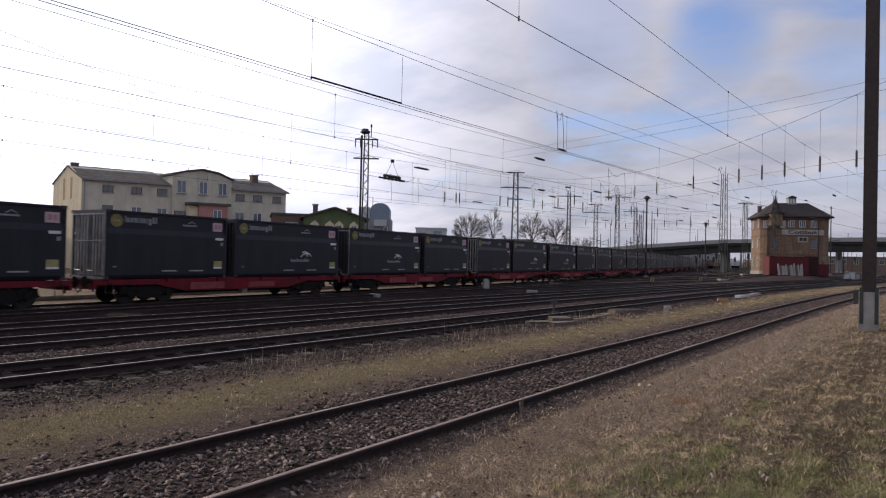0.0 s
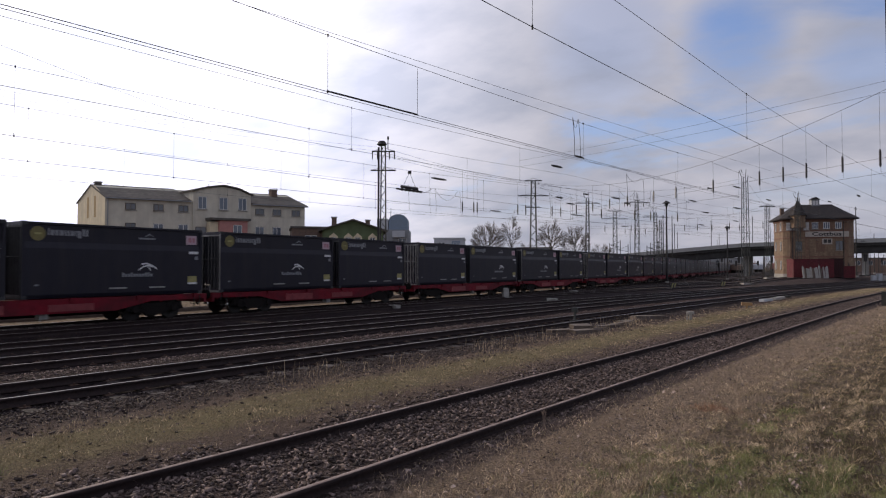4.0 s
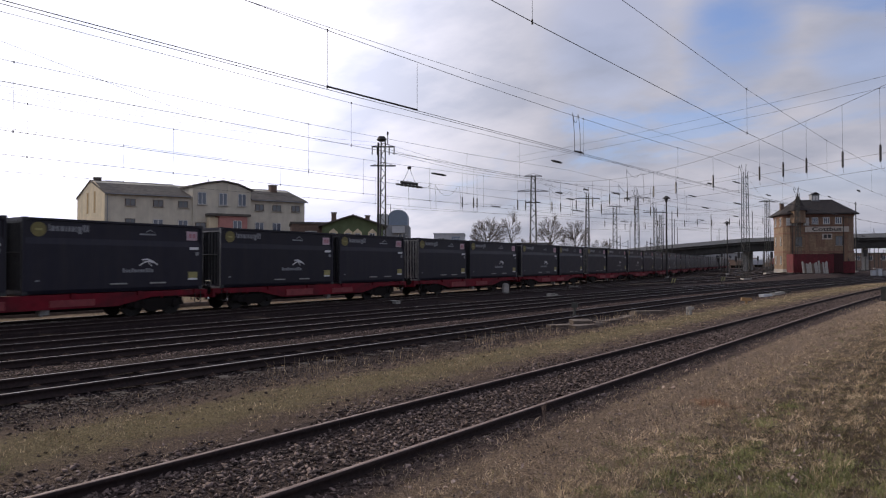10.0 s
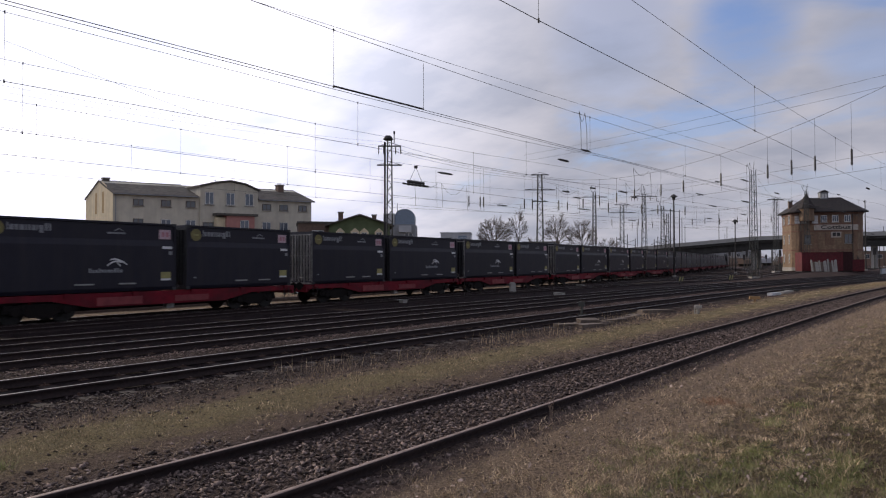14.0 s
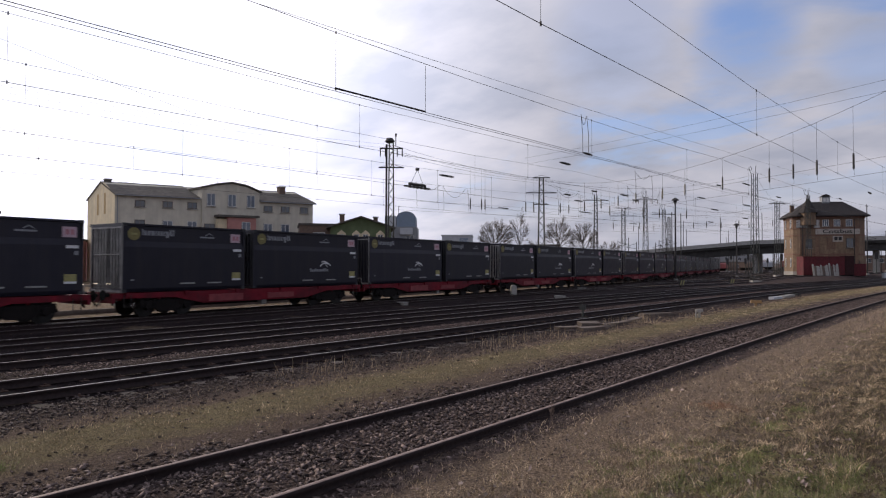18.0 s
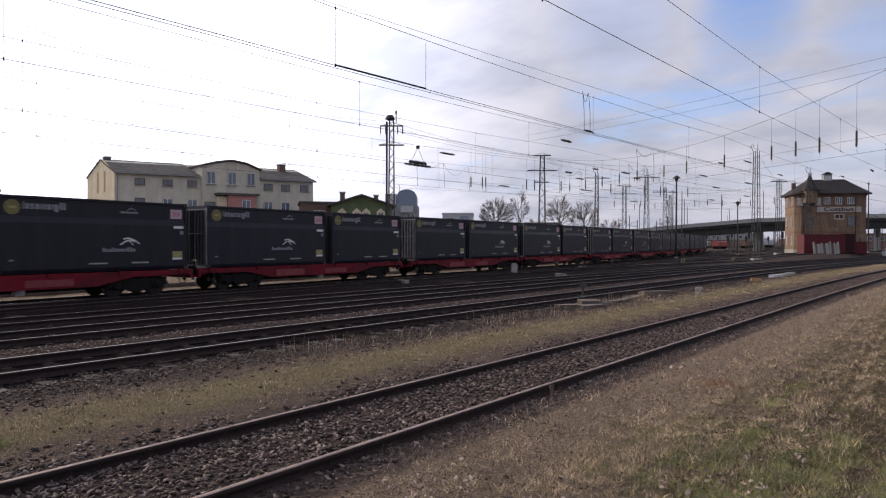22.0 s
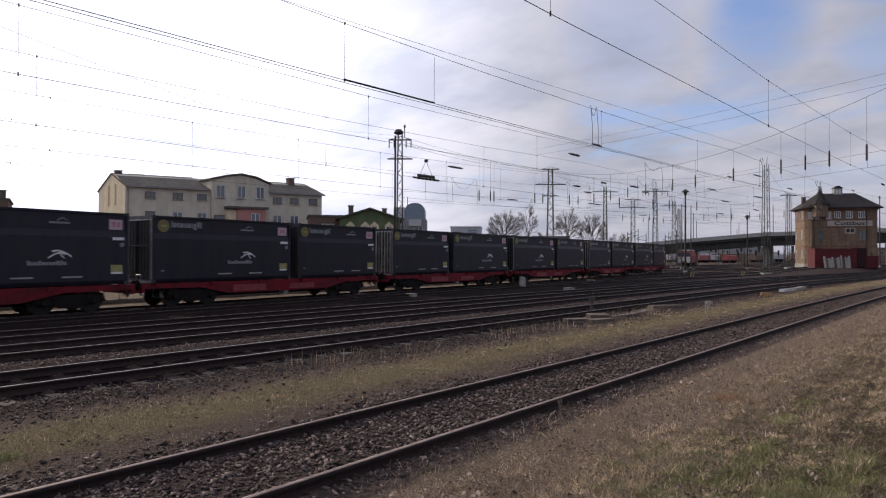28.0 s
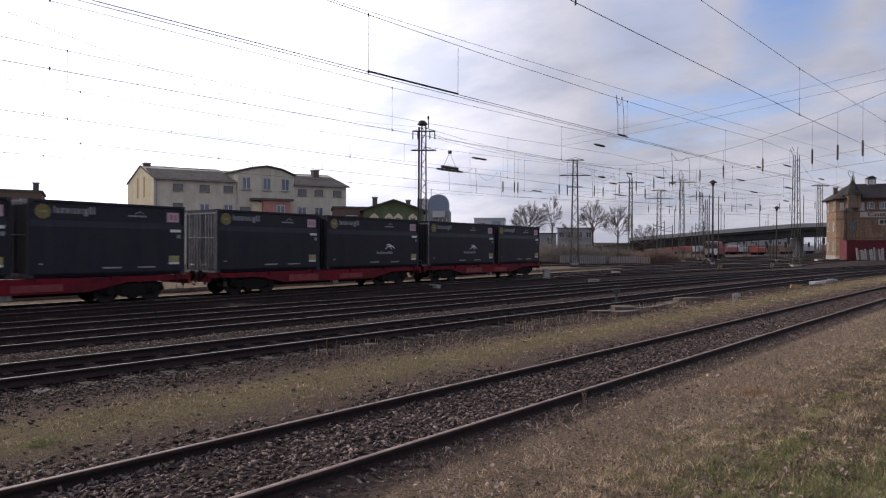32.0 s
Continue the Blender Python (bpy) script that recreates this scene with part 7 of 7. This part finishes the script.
def scatter_stones(name, u, w, size, material, label, seed, sink=0.35):
    """Stones at u and w (w: across, with the bend taken out), each with its size."""
    rng = np.random.RandomState(seed)
    shapes, F = stone_shapes(12, rng)
    v = w - bent(u)
    x, y = xy(u, v)
    z = ground_z(x, y)
    n = len(u)
    a = rng.uniform(0, 6.283, n); t = rng.uniform(-0.5, 0.5, (n, 2))
    pick = rng.randint(0, 12, n)
    S = np.array(shapes)[pick] * size[:, None, None]
    # tilt a little, then turn
    S[:, :, 2] += S[:, :, 0] * t[:, None, 0] + S[:, :, 1] * t[:, None, 1]
    c, s = np.cos(a)[:, None], np.sin(a)[:, None]
    X = S[:, :, 0] * c - S[:, :, 1] * s + x[:, None]
    Y = S[:, :, 0] * s + S[:, :, 1] * c + y[:, None]
    Z = S[:, :, 2] + z[:, None] + size[:, None] * sink
    k = S.shape[1]
    faces = (F[None] + (np.arange(n) * k)[:, None, None]).reshape(-1, 3)
    ob = bulk(name, np.stack([X, Y, Z], -1).reshape(-1, 3), faces, material)
    return tagged(ob, label, "stones", kind="stuff")


def patch(x, y, s, seed):
    """A soft random field in 0..1."""
    o = seed * 7.31
    f = (np.sin(x / s + o) * np.cos(y / s * 1.3 - o) + 0.6 * np.sin(x / s * 2.3 - y / s * 1.7 + o * 2) + 0.4 * np.sin(x / s * 4.1 + y / s * 3.7 + o) +
         0.3 * np.sin(x / s * 8.3 - y / s * 7.1 + o * 3))
    return np.clip(0.5 + f * 0.32, 0, 1)


def along(rng, n, lo, hi, power=1.7):
    """Places along the track, denser near the eye."""
    return lo + (hi - lo) * rng.uniform(0, 1, n) ** power


rg = np.random.RandomState(4)
n = 48000
u = along(rg, n, -4.5, 60, 1.75); w = 5.34 + rg.uniform(-0.70, 0.70, n)
k = rg.uniform(0, 1, n) < 0.28 + 0.75 * patch(u, w, 0.8, 1)
scatter_stones("ballast_stones", u[k], w[k], (0.010 + 0.022 * rg.uniform(0, 1, k.sum()) ** 1.6), M_STONE, "grey-brown ballast stones between the siding rails", 1)
n = 30000
u = along(rg, n, -4.5, 50, 1.7)
w = np.where(rg.uniform(0, 1, n) < 0.86, 6.15 + np.abs(rg.normal(0, 0.45, n)), 4.5 - np.abs(rg.normal(0, 0.13, n)))
k = patch(u, w, 0.8, 2) > rg.uniform(0.1, 0.8, n)
scatter_stones("loose_stones", u[k], w[k], (0.008 + 0.026 * rg.uniform(0, 1, k.sum()) ** 2.4), M_STONE, "loose stones strewn beside the siding rails", 2)
n = 19000
u = along(rg, n, -1, 70, 1.5); w = 10.9 + rg.normal(0, 0.85, n)
k = (w < 11.95) | (w > 13.7)
scatter_stones("shoulder_stones", u[k], w[k], (0.013 + 0.02 * rg.uniform(0, 1, k.sum()) ** 1.8), M_STONE_DARK, "dark stones of the ballast shoulder", 3)
n = 15000
u = along(rg, n, 0, 70, 1.4); w = rg.uniform(13.72, 15.75, n)
scatter_stones("ballast_between_tracks", u, w, (0.012 + 0.016 * rg.uniform(0, 1, n) ** 1.5), M_STONE_MID, "grey-brown ballast between the main tracks", 4)


n = 16000
u = along(rg, n, -4, 45, 1.6); w = 3.4 + rg.normal(0, 0.9, n)
k = patch(u, w, 0.6, 6) > rg.uniform(0.2, 1.0, n)
scatter_stones("gravel_bits", u[k], w[k], (0.005 + 0.014 * rg.uniform(0, 1, k.sum()) ** 2.5), M_STONE, "small gravel trodden into the bare earth", 6)
n = 4500
u = along(rg, n, -4, 60, 1.5); w = 7.9 + rg.normal(0, 1.1, n)
k = patch(u, w, 0.5, 7) > rg.uniform(0.3, 1.0, n)
scatter_stones("strip_gravel", u[k], w[k], (0.007 + 0.016 * rg.uniform(0, 1, k.sum()) ** 2.5), M_STONE_DARK, "small dark gravel in the grass strip", 7)


def blades(name, u, w, height, lean, width, material, label, seed, turn=None):
    """Slender grass blades, arched over by their lean, of three faces each."""
    rng = np.random.RandomState(seed)
    v = w - bent(u)
    x, y = xy(u, v)
    z = ground_z(x, y) - 0.01
    n = len(u)
    a = rng.uniform(0, 6.283, n) if turn is None else turn
    dx, dy = np.cos(a), np.sin(a)
    b = rng.uniform(0, 6.283, n)
    sx, sy = np.cos(b) * width, np.sin(b) * width
    out = height * np.sin(lean)
    up = height * np.cos(lean)
    mo, mu = out * 0.42, up * 0.58 + height * 0.06
    rows = [np.stack([x - sx, y - sy, z], -1), np.stack([x + sx, y + sy, z], -1),
            np.stack([x + dx * mo - sx * 0.7, y + dy * mo - sy * 0.7, z + mu], -1), np.stack([x + dx * mo + sx * 0.7, y + dy * mo + sy * 0.7, z + mu], -1),
            np.stack([x + dx * out, y + dy * out, z + up + 0.004], -1)]
    V = np.stack(rows, 1)
    base = (np.arange(n) * 5)[:, None, None]
    F = (np.array([[0, 1, 3], [0, 3, 2], [2, 3, 4]])[None] + base).reshape(-1, 3)
    ob = bulk(name, V.reshape(-1, 3), F, material)
    return tagged(ob, label, "grass", kind="stuff")


def tufts(name, u, w, size, each, spread, thin, material, label, seed, lo=0.1, hi=1.45):
    """Tufts at u and w: each one a fan of blades that lean outwards and lie over one another."""
    rng = np.random.RandomState(seed)
    n = len(u)
    i = np.repeat(np.arange(n), each)
    m = len(i)
    ru, rw = rng.normal(0, 1, m) * spread * size[i] / 0.07, rng.normal(0, 1, m) * spread * size[i] / 0.07
    uu, ww = u[i] + ru, w[i] + rw
    heading = np.arctan2(rw, ru) + rng.normal(0, 1.0, m) + math.atan2(UD[1], UD[0])
    h = size[i] * rng.uniform(0.45, 1.25, m)
    lean = np.clip(rng.uniform(lo, hi, m) + 0.25 * np.hypot(ru, rw) / spread, 0, 1.54)
    far = np.sqrt(uu ** 2 + ww ** 2)
    return blades(name, uu, ww, h, lean, thin * (1 + 0.11 * far), material, label, seed + 1, heading)


# the bank on which the eye stands
def bank(n, seed, power=2.2):
    r = np.random.RandomState(seed)
    d = 4.2 + 45 * r.uniform(0, 1, n) ** power
    az = r.uniform(-0.12, 0.67, n)
    x, y = d * np.sin(az), d * np.cos(az)
    u_, v_ = uv(x, y)
    return u_, v_ + bent(u_), x, y, d, r


def green_field(x, y):
    """Where the grass has stayed green, 0..1: mostly on a band some way before the eye."""
    d = np.hypot(x, y)
    band = np.exp(-((d - 6.9) / 1.2) ** 2) * smooth01(x, 1.0, 2.2)
    return np.clip(0.42 * patch(x, y, 1.15, 9) + 0.28 * patch(x, y, 0.37, 4) + 0.5 * band, 0, 1)


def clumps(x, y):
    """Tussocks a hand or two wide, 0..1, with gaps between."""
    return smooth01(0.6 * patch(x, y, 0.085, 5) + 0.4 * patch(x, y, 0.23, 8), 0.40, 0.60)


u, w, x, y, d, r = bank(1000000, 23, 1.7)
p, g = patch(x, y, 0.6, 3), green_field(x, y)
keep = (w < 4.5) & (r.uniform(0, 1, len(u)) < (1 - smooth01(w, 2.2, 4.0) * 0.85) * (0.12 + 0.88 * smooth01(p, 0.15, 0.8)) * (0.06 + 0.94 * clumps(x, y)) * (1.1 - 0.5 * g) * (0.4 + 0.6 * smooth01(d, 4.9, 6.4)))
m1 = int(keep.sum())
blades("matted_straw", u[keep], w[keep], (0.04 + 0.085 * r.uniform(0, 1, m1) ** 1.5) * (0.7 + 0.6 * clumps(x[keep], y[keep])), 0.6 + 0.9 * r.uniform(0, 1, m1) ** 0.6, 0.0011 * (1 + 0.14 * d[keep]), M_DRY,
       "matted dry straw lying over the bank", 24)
u, w, x, y, d, r = bank(240000, 25, 1.8)
p = patch(x, y, 0.4, 14)
keep = (w < 4.4) & (r.uniform(0, 1, len(u)) < (1 - smooth01(w, 3.0, 4.6) * 0.5) * p)
m1 = int(keep.sum())
blades("withered_grass", u[keep], w[keep], (0.03 + 0.08 * r.uniform(0, 1, m1) ** 1.7), 0.3 + 1.2 * r.uniform(0, 1, m1), 0.0012 * (1 + 0.14 * d[keep]), M_DEAD,
       "grey-brown withered grass on the bank", 26)
u, w, x, y, d, r = bank(9000, 21)
p, g = patch(x, y, 0.75, 3), green_field(x, y)
keep = (w < 4.35) & (r.uniform(0, 1, len(u)) < (1 - smooth01(w, 2.6, 4.4) * 0.85) * (0.2 + 0.8 * p) * (1.15 - 0.7 * g))
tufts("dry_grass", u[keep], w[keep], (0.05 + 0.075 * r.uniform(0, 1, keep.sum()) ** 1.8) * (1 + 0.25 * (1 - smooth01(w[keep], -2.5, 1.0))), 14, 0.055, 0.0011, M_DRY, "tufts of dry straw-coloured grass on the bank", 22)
# the same grass goes on round the eye
r = np.random.RandomState(29)
d, az = 9.0 * np.sqrt(r.uniform(0, 1, 60000)), r.uniform(-math.pi, math.pi, 60000)
x, y = d * np.sin(az), d * np.cos(az)
u, v = uv(x, y)
w = v + bent(u)
keep = (w < 4.4) & ((d < 4.3) | (az < -0.1) | (az > 0.65)) & (r.uniform(0, 1, len(u)) < (1 - smooth01(w, 2.2, 4.0) * 0.8) * (0.2 + 0.8 * clumps(x, y)))
m1 = int(keep.sum())
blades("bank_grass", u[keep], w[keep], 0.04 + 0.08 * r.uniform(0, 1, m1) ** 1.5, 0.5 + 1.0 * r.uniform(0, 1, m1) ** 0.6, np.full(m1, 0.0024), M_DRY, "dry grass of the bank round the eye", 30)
# one reddish tuft
r = np.random.RandomState(27)
tufts("reddish_grass", 10.05 + r.normal(0, 0.16, 26), 2.86 + bent(10.05) + r.normal(0, 0.14, 26), 0.07 + 0.07 * r.uniform(0, 1, 26), 26, 0.05, 0.0009, M_REDGRASS, "reddish dry tuft in the bank grass", 28, 0.05, 0.9)
u, w, x, y, d, r = bank(16000, 31)
g = green_field(x, y)
keep = (w < 4.1) & (r.uniform(0, 1, len(u)) < (1 - smooth01(w, 1.8, 4.1) * 0.85) * (0.3 + 0.7 * g))
tufts("olive_grass", u[keep], w[keep], 0.03 + 0.05 * r.uniform(0, 1, keep.sum()), 16, 0.055, 0.0013, M_OLIVE, "short olive grass on the bank", 32)
u, w, x, y, d, r = bank(60000, 41)
g = green_field(x, y)
keep = (w < 3.2) & (g > 0.44) & (r.uniform(0, 1, len(u)) < smooth01(patch(x, y, 0.2, 33), 0.3, 0.65) * smooth01(g, 0.44, 0.6) * (1 - smooth01(d, 9, 28) * 0.6) * (1 - 0.8 * smooth01(w, 1.0, 3.2)))
tufts("green_grass", u[keep], w[keep], 0.035 + 0.055 * r.uniform(0, 1, keep.sum()), 18, 0.05, 0.0013, M_LUSH, "patches of fresh green grass on the bank", 42, 0.05, 1.1)

# the strip between the siding and the main track: a mossy band with frayed edges
r = np.random.RandomState(51)
n = 18000
u = along(r, n, -3.5, 75, 1.5); w = 8.3 + r.normal(0, 0.62, n) + 0.25 * np.sin(u * 0.7)
p = 0.6 * patch(u, w, 0.5, 11) + 0.4 * patch(u, w, 0.13, 12)
keep = (w > 6.6) & (w < 10.6) & (r.uniform(0, 1, n) < smooth01(p, 0.2, 0.75))
tufts("strip_grass", u[keep], w[keep], 0.02 + 0.03 * r.uniform(0, 1, keep.sum()) ** 1.3, 9, 0.06, 0.0018, M_MOSSGRASS, "short mossy grass carpet between the tracks", 52)
n = 20000
u = along(r, n, -3.5, 75, 1.5); w = 8.5 + r.normal(0, 1.15, n)
p = 0.6 * patch(u, w, 0.6, 13) + 0.4 * patch(u, w, 0.17, 18)
keep = (w > 6.5) & (w < 11.0) & (r.uniform(0, 1, n) < smooth01(p, 0.2, 0.8))
tufts("strip_straw", u[keep], w[keep], 0.025 + 0.06 * r.uniform(0, 1, keep.sum()) ** 2, 8, 0.06, 0.0016, M_DRY, "dry straw between the tracks", 53)
n = 1500
u = along(r, n, -3, 60, 1.4); w = 9.9 + r.normal(0, 0.55, n)
keep = patch(u, w, 0.9, 23) > r.uniform(0.2, 1.0, n)
tufts("brown_weeds", u[keep], w[keep], 0.05 + 0.12 * r.uniform(0, 1, keep.sum()) ** 2, 12, 0.045, 0.0013, M_STALK, "low brown weeds along the ballast shoulder", 57, 0.05, 1.0)
n = 2600
u = along(r, n, 7.5, 26, 0.9); w = 10.0 + r.normal(0, 0.5, n)
keep = patch(u, w, 1.1, 15) > r.uniform(0.35, 1.1, n)
u1, w1 = u[keep], w[keep]; m1 = len(u1)
blades("weed_stalks", u1, w1, 0.1 + 0.42 * r.uniform(0, 1, m1) ** 2.6, r.uniform(0.0, 0.9, m1), 0.0018 + 0.0001 * u1, M_DRY, "withered pale weed stalks along the main track", 54)
n = 900
u = along(r, n, -3, 30, 1.2); w = np.where(r.uniform(0, 1, n) < 0.5, 6.1, 4.5) + r.normal(0, 0.16, n)
blades("rail_side_weeds", u, w, 0.03 + 0.13 * r.uniform(0, 1, n) ** 2.5, r.uniform(0.2, 1.3, n), np.full(n, 0.002), M_STALK, "thin dead weeds along the siding rails", 55)

n = 90000
u = along(r, n, -4, 40, 1.8); w = 3.5 + r.normal(0, 0.75, n)
keep = (w < 4.5) & (patch(u, w, 0.45, 19) > r.uniform(0.0, 1.0, n))
u1, w1 = u[keep], w[keep]; m1 = len(u1)
blades("straw_litter", u1, w1, 0.02 + 0.06 * r.uniform(0, 1, m1), r.uniform(1.2, 1.56, m1), 0.001 + 0.00014 * (u1 + 5), M_DRY, "straw litter on the bare earth by the siding", 56)
n = 1100
u, w, x, y, d, r = bank(n, 71)
keep = (w < 3.8) & (patch(x, y, 0.8, 29) > r.uniform(0.3, 1.0, n))
u1, w1 = u[keep], w[keep]; m1 = len(u1)
blades("dead_stems", u1, w1, 0.1 + 0.14 * r.uniform(0, 1, m1) ** 2, r.uniform(0.3, 1.5, m1), 0.0014 + 0.00012 * d[keep], M_STALK, "dark dead stems lying in the grass", 58)


r = np.random.RandomState(81)
tufts("green_weed", 2.35 + r.normal(0, 0.07, 16), 7.75 + r.normal(0, 0.07, 16), 0.06 + 0.06 * r.uniform(0, 1, 16), 16, 0.04, 0.0016, M_LUSH, "small green weed in the strip between the tracks", 82, 0.05, 0.9)


# fallen leaves
def leaves(n, seed):
    u, w, x, y, d, r = bank(n, seed)
    keep = (w < 4.2) & (0.5 * patch(x, y, 0.35, 17) + 0.3 * patch(x, y, 0.9, 6) + 0.5 * np.exp(-((d - 4.7) / 0.8) ** 2) * smooth01(x, 0.2, 1.0) > r.uniform(0.4, 1.0, n))
    x, y = x[keep], y[keep]; n = len(x)
    z = ground_z(x, y) + r.uniform(0.02, 0.06, n)
    s = (0.008 + 0.015 * r.uniform(0, 1, n) ** 2.0) * (1 + 0.04 * d[keep])
    a, t1, t2 = r.uniform(0, 6.283, n), r.normal(0, 0.45, n), r.normal(0, 0.45, n)
    shape = np.array([(-1, 0), (-0.3, 0.55), (0.6, 0.45), (1, 0), (0.6, -0.45), (-0.3, -0.55)])
    c, sn = np.cos(a)[:, None], np.sin(a)[:, None]
    lx, ly = shape[None, :, 0] * s[:, None], shape[None, :, 1] * s[:, None]
    V = np.stack([x[:, None] + lx * c - ly * sn, y[:, None] + lx * sn + ly * c, z[:, None] + lx * t1[:, None] + ly * t2[:, None] + np.abs(ly) * 0.6], -1)
    F = (np.array([[0, 1, 2, 3], [0, 3, 4, 5]])[None] + (np.arange(n) * 6)[:, None, None]).reshape(-1, 4)
    return tagged(bulk("fallen_leaves", V.reshape(-1, 3), F, M_LEAF), "curled brown leaves strewn over the grass", "leaves", kind="stuff")


leaves(42000, 61)


def fallen_twigs(n, seed):
    """Thin crooked twigs lying on the bank."""
    r = np.random.RandomState(seed)
    V, F = [], []
    for i in range(n):
        d, az = 4.8 + 7 * r.uniform() ** 1.6, r.uniform(0.05, 0.66)
        x, y, a = d * math.sin(az), d * math.cos(az), r.uniform(0, 6.28)
        ln, rad = r.uniform(0.1, 0.32), r.uniform(0.002, 0.0045)
        px, py = x, y
        for k in range(4):
            a += r.normal(0, 0.35)
            qx, qy = px + math.cos(a) * ln / 4, py + math.sin(a) * ln / 4
            z0, z1 = float(ground_z(px, py)) + 0.045, float(ground_z(qx, qy)) + 0.045 + r.uniform(-0.01, 0.02)
            sx, sy = -math.sin(a) * rad, math.cos(a) * rad
            m = len(V)
            V += [(px + sx, py + sy, z0), (px - sx, py - sy, z0), (px, py, z0 + rad * 1.7), (qx + sx, qy + sy, z1), (qx - sx, qy - sy, z1), (qx, qy, z1 + rad * 1.7)]
            F += [(m, m + 1, m + 4, m + 3), (m + 1, m + 2, m + 5, m + 4), (m + 2, m, m + 3, m + 5)]
            px, py = qx, qy
    return tagged(bulk("fallen_twigs", V, F, M_BARK), "thin dark twigs lying in the bank grass", "twigs", kind="stuff")


fallen_twigs(34, 62)


def make_dead_weed(x, y, h, seed):
    """A withered weed: a few upright stalks that fork near their tops."""
    r = random.Random(seed)
    gz = float(ground_z(x, y))
    wd = thing("dead_weed", pose(x, y, gz), "withered brown weed standing beside the siding rail", "weed", "withered weeds by the rails")
    for i in range(5):
        bm = bmesh.new()
        lean = Vector((r.uniform(-0.35, 0.35), r.uniform(-0.35, 0.35), 1.0)).normalized()
        k = h * r.uniform(0.55, 1.0)
        base = Vector((r.uniform(-0.04, 0.04), r.uniform(-0.04, 0.04), -0.03))
        tip = base + lean * k
        tube(bm, (base, base.lerp(tip, 0.5) + Vector((r.uniform(-0.02, 0.02), r.uniform(-0.02, 0.02), 0)), tip), 0.0035, 4, 0.0018)
        for j in range(4):
            q = base.lerp(tip, r.uniform(0.45, 0.95))
            tube(bm, (q, q + Vector((r.uniform(-0.5, 0.5), r.uniform(-0.5, 0.5), 0.8)).normalized() * k * r.uniform(0.1, 0.25)), 0.002, 3, 0.0012)
        part("stalk", bm, M_STALK, wd)


for i, (u, v, h) in enumerate(((7.4, 4.2, 0.42), (6.65, 6.75, 0.32), (5.1, 6.55, 0.22), (12.6, 6.7, 0.3), (7.6, 7.0, 0.3), (11.5, 3.9, 0.3))):
    make_dead_weed(*xy(u, v), h, i)

# ---- what moves: the train, and its wheels while they roll past the yard ----
def motions():
    times = [0.8 * i for i in range(41)]
    for ob, mid, dy, z in rolling:
        walk(ob, [(t, train_pose(front(t) + mid, dy, z)) for t in times])
    step = 1.0 / FPS
    turns = [i * step for i in range(32 * FPS + 1)]
    angles = [math.degrees((front(0) - front(t)) / 0.46) % 360.0 for t in turns]
    for ob, mid, dy, z in rolling:
        for w in ob.children:
            if w.name.startswith("wheelset"):
                y = w.location.y
                walk(w, [(t, pose(0, y, 0.46, a)) for t, a in zip(turns, angles)])


motions()
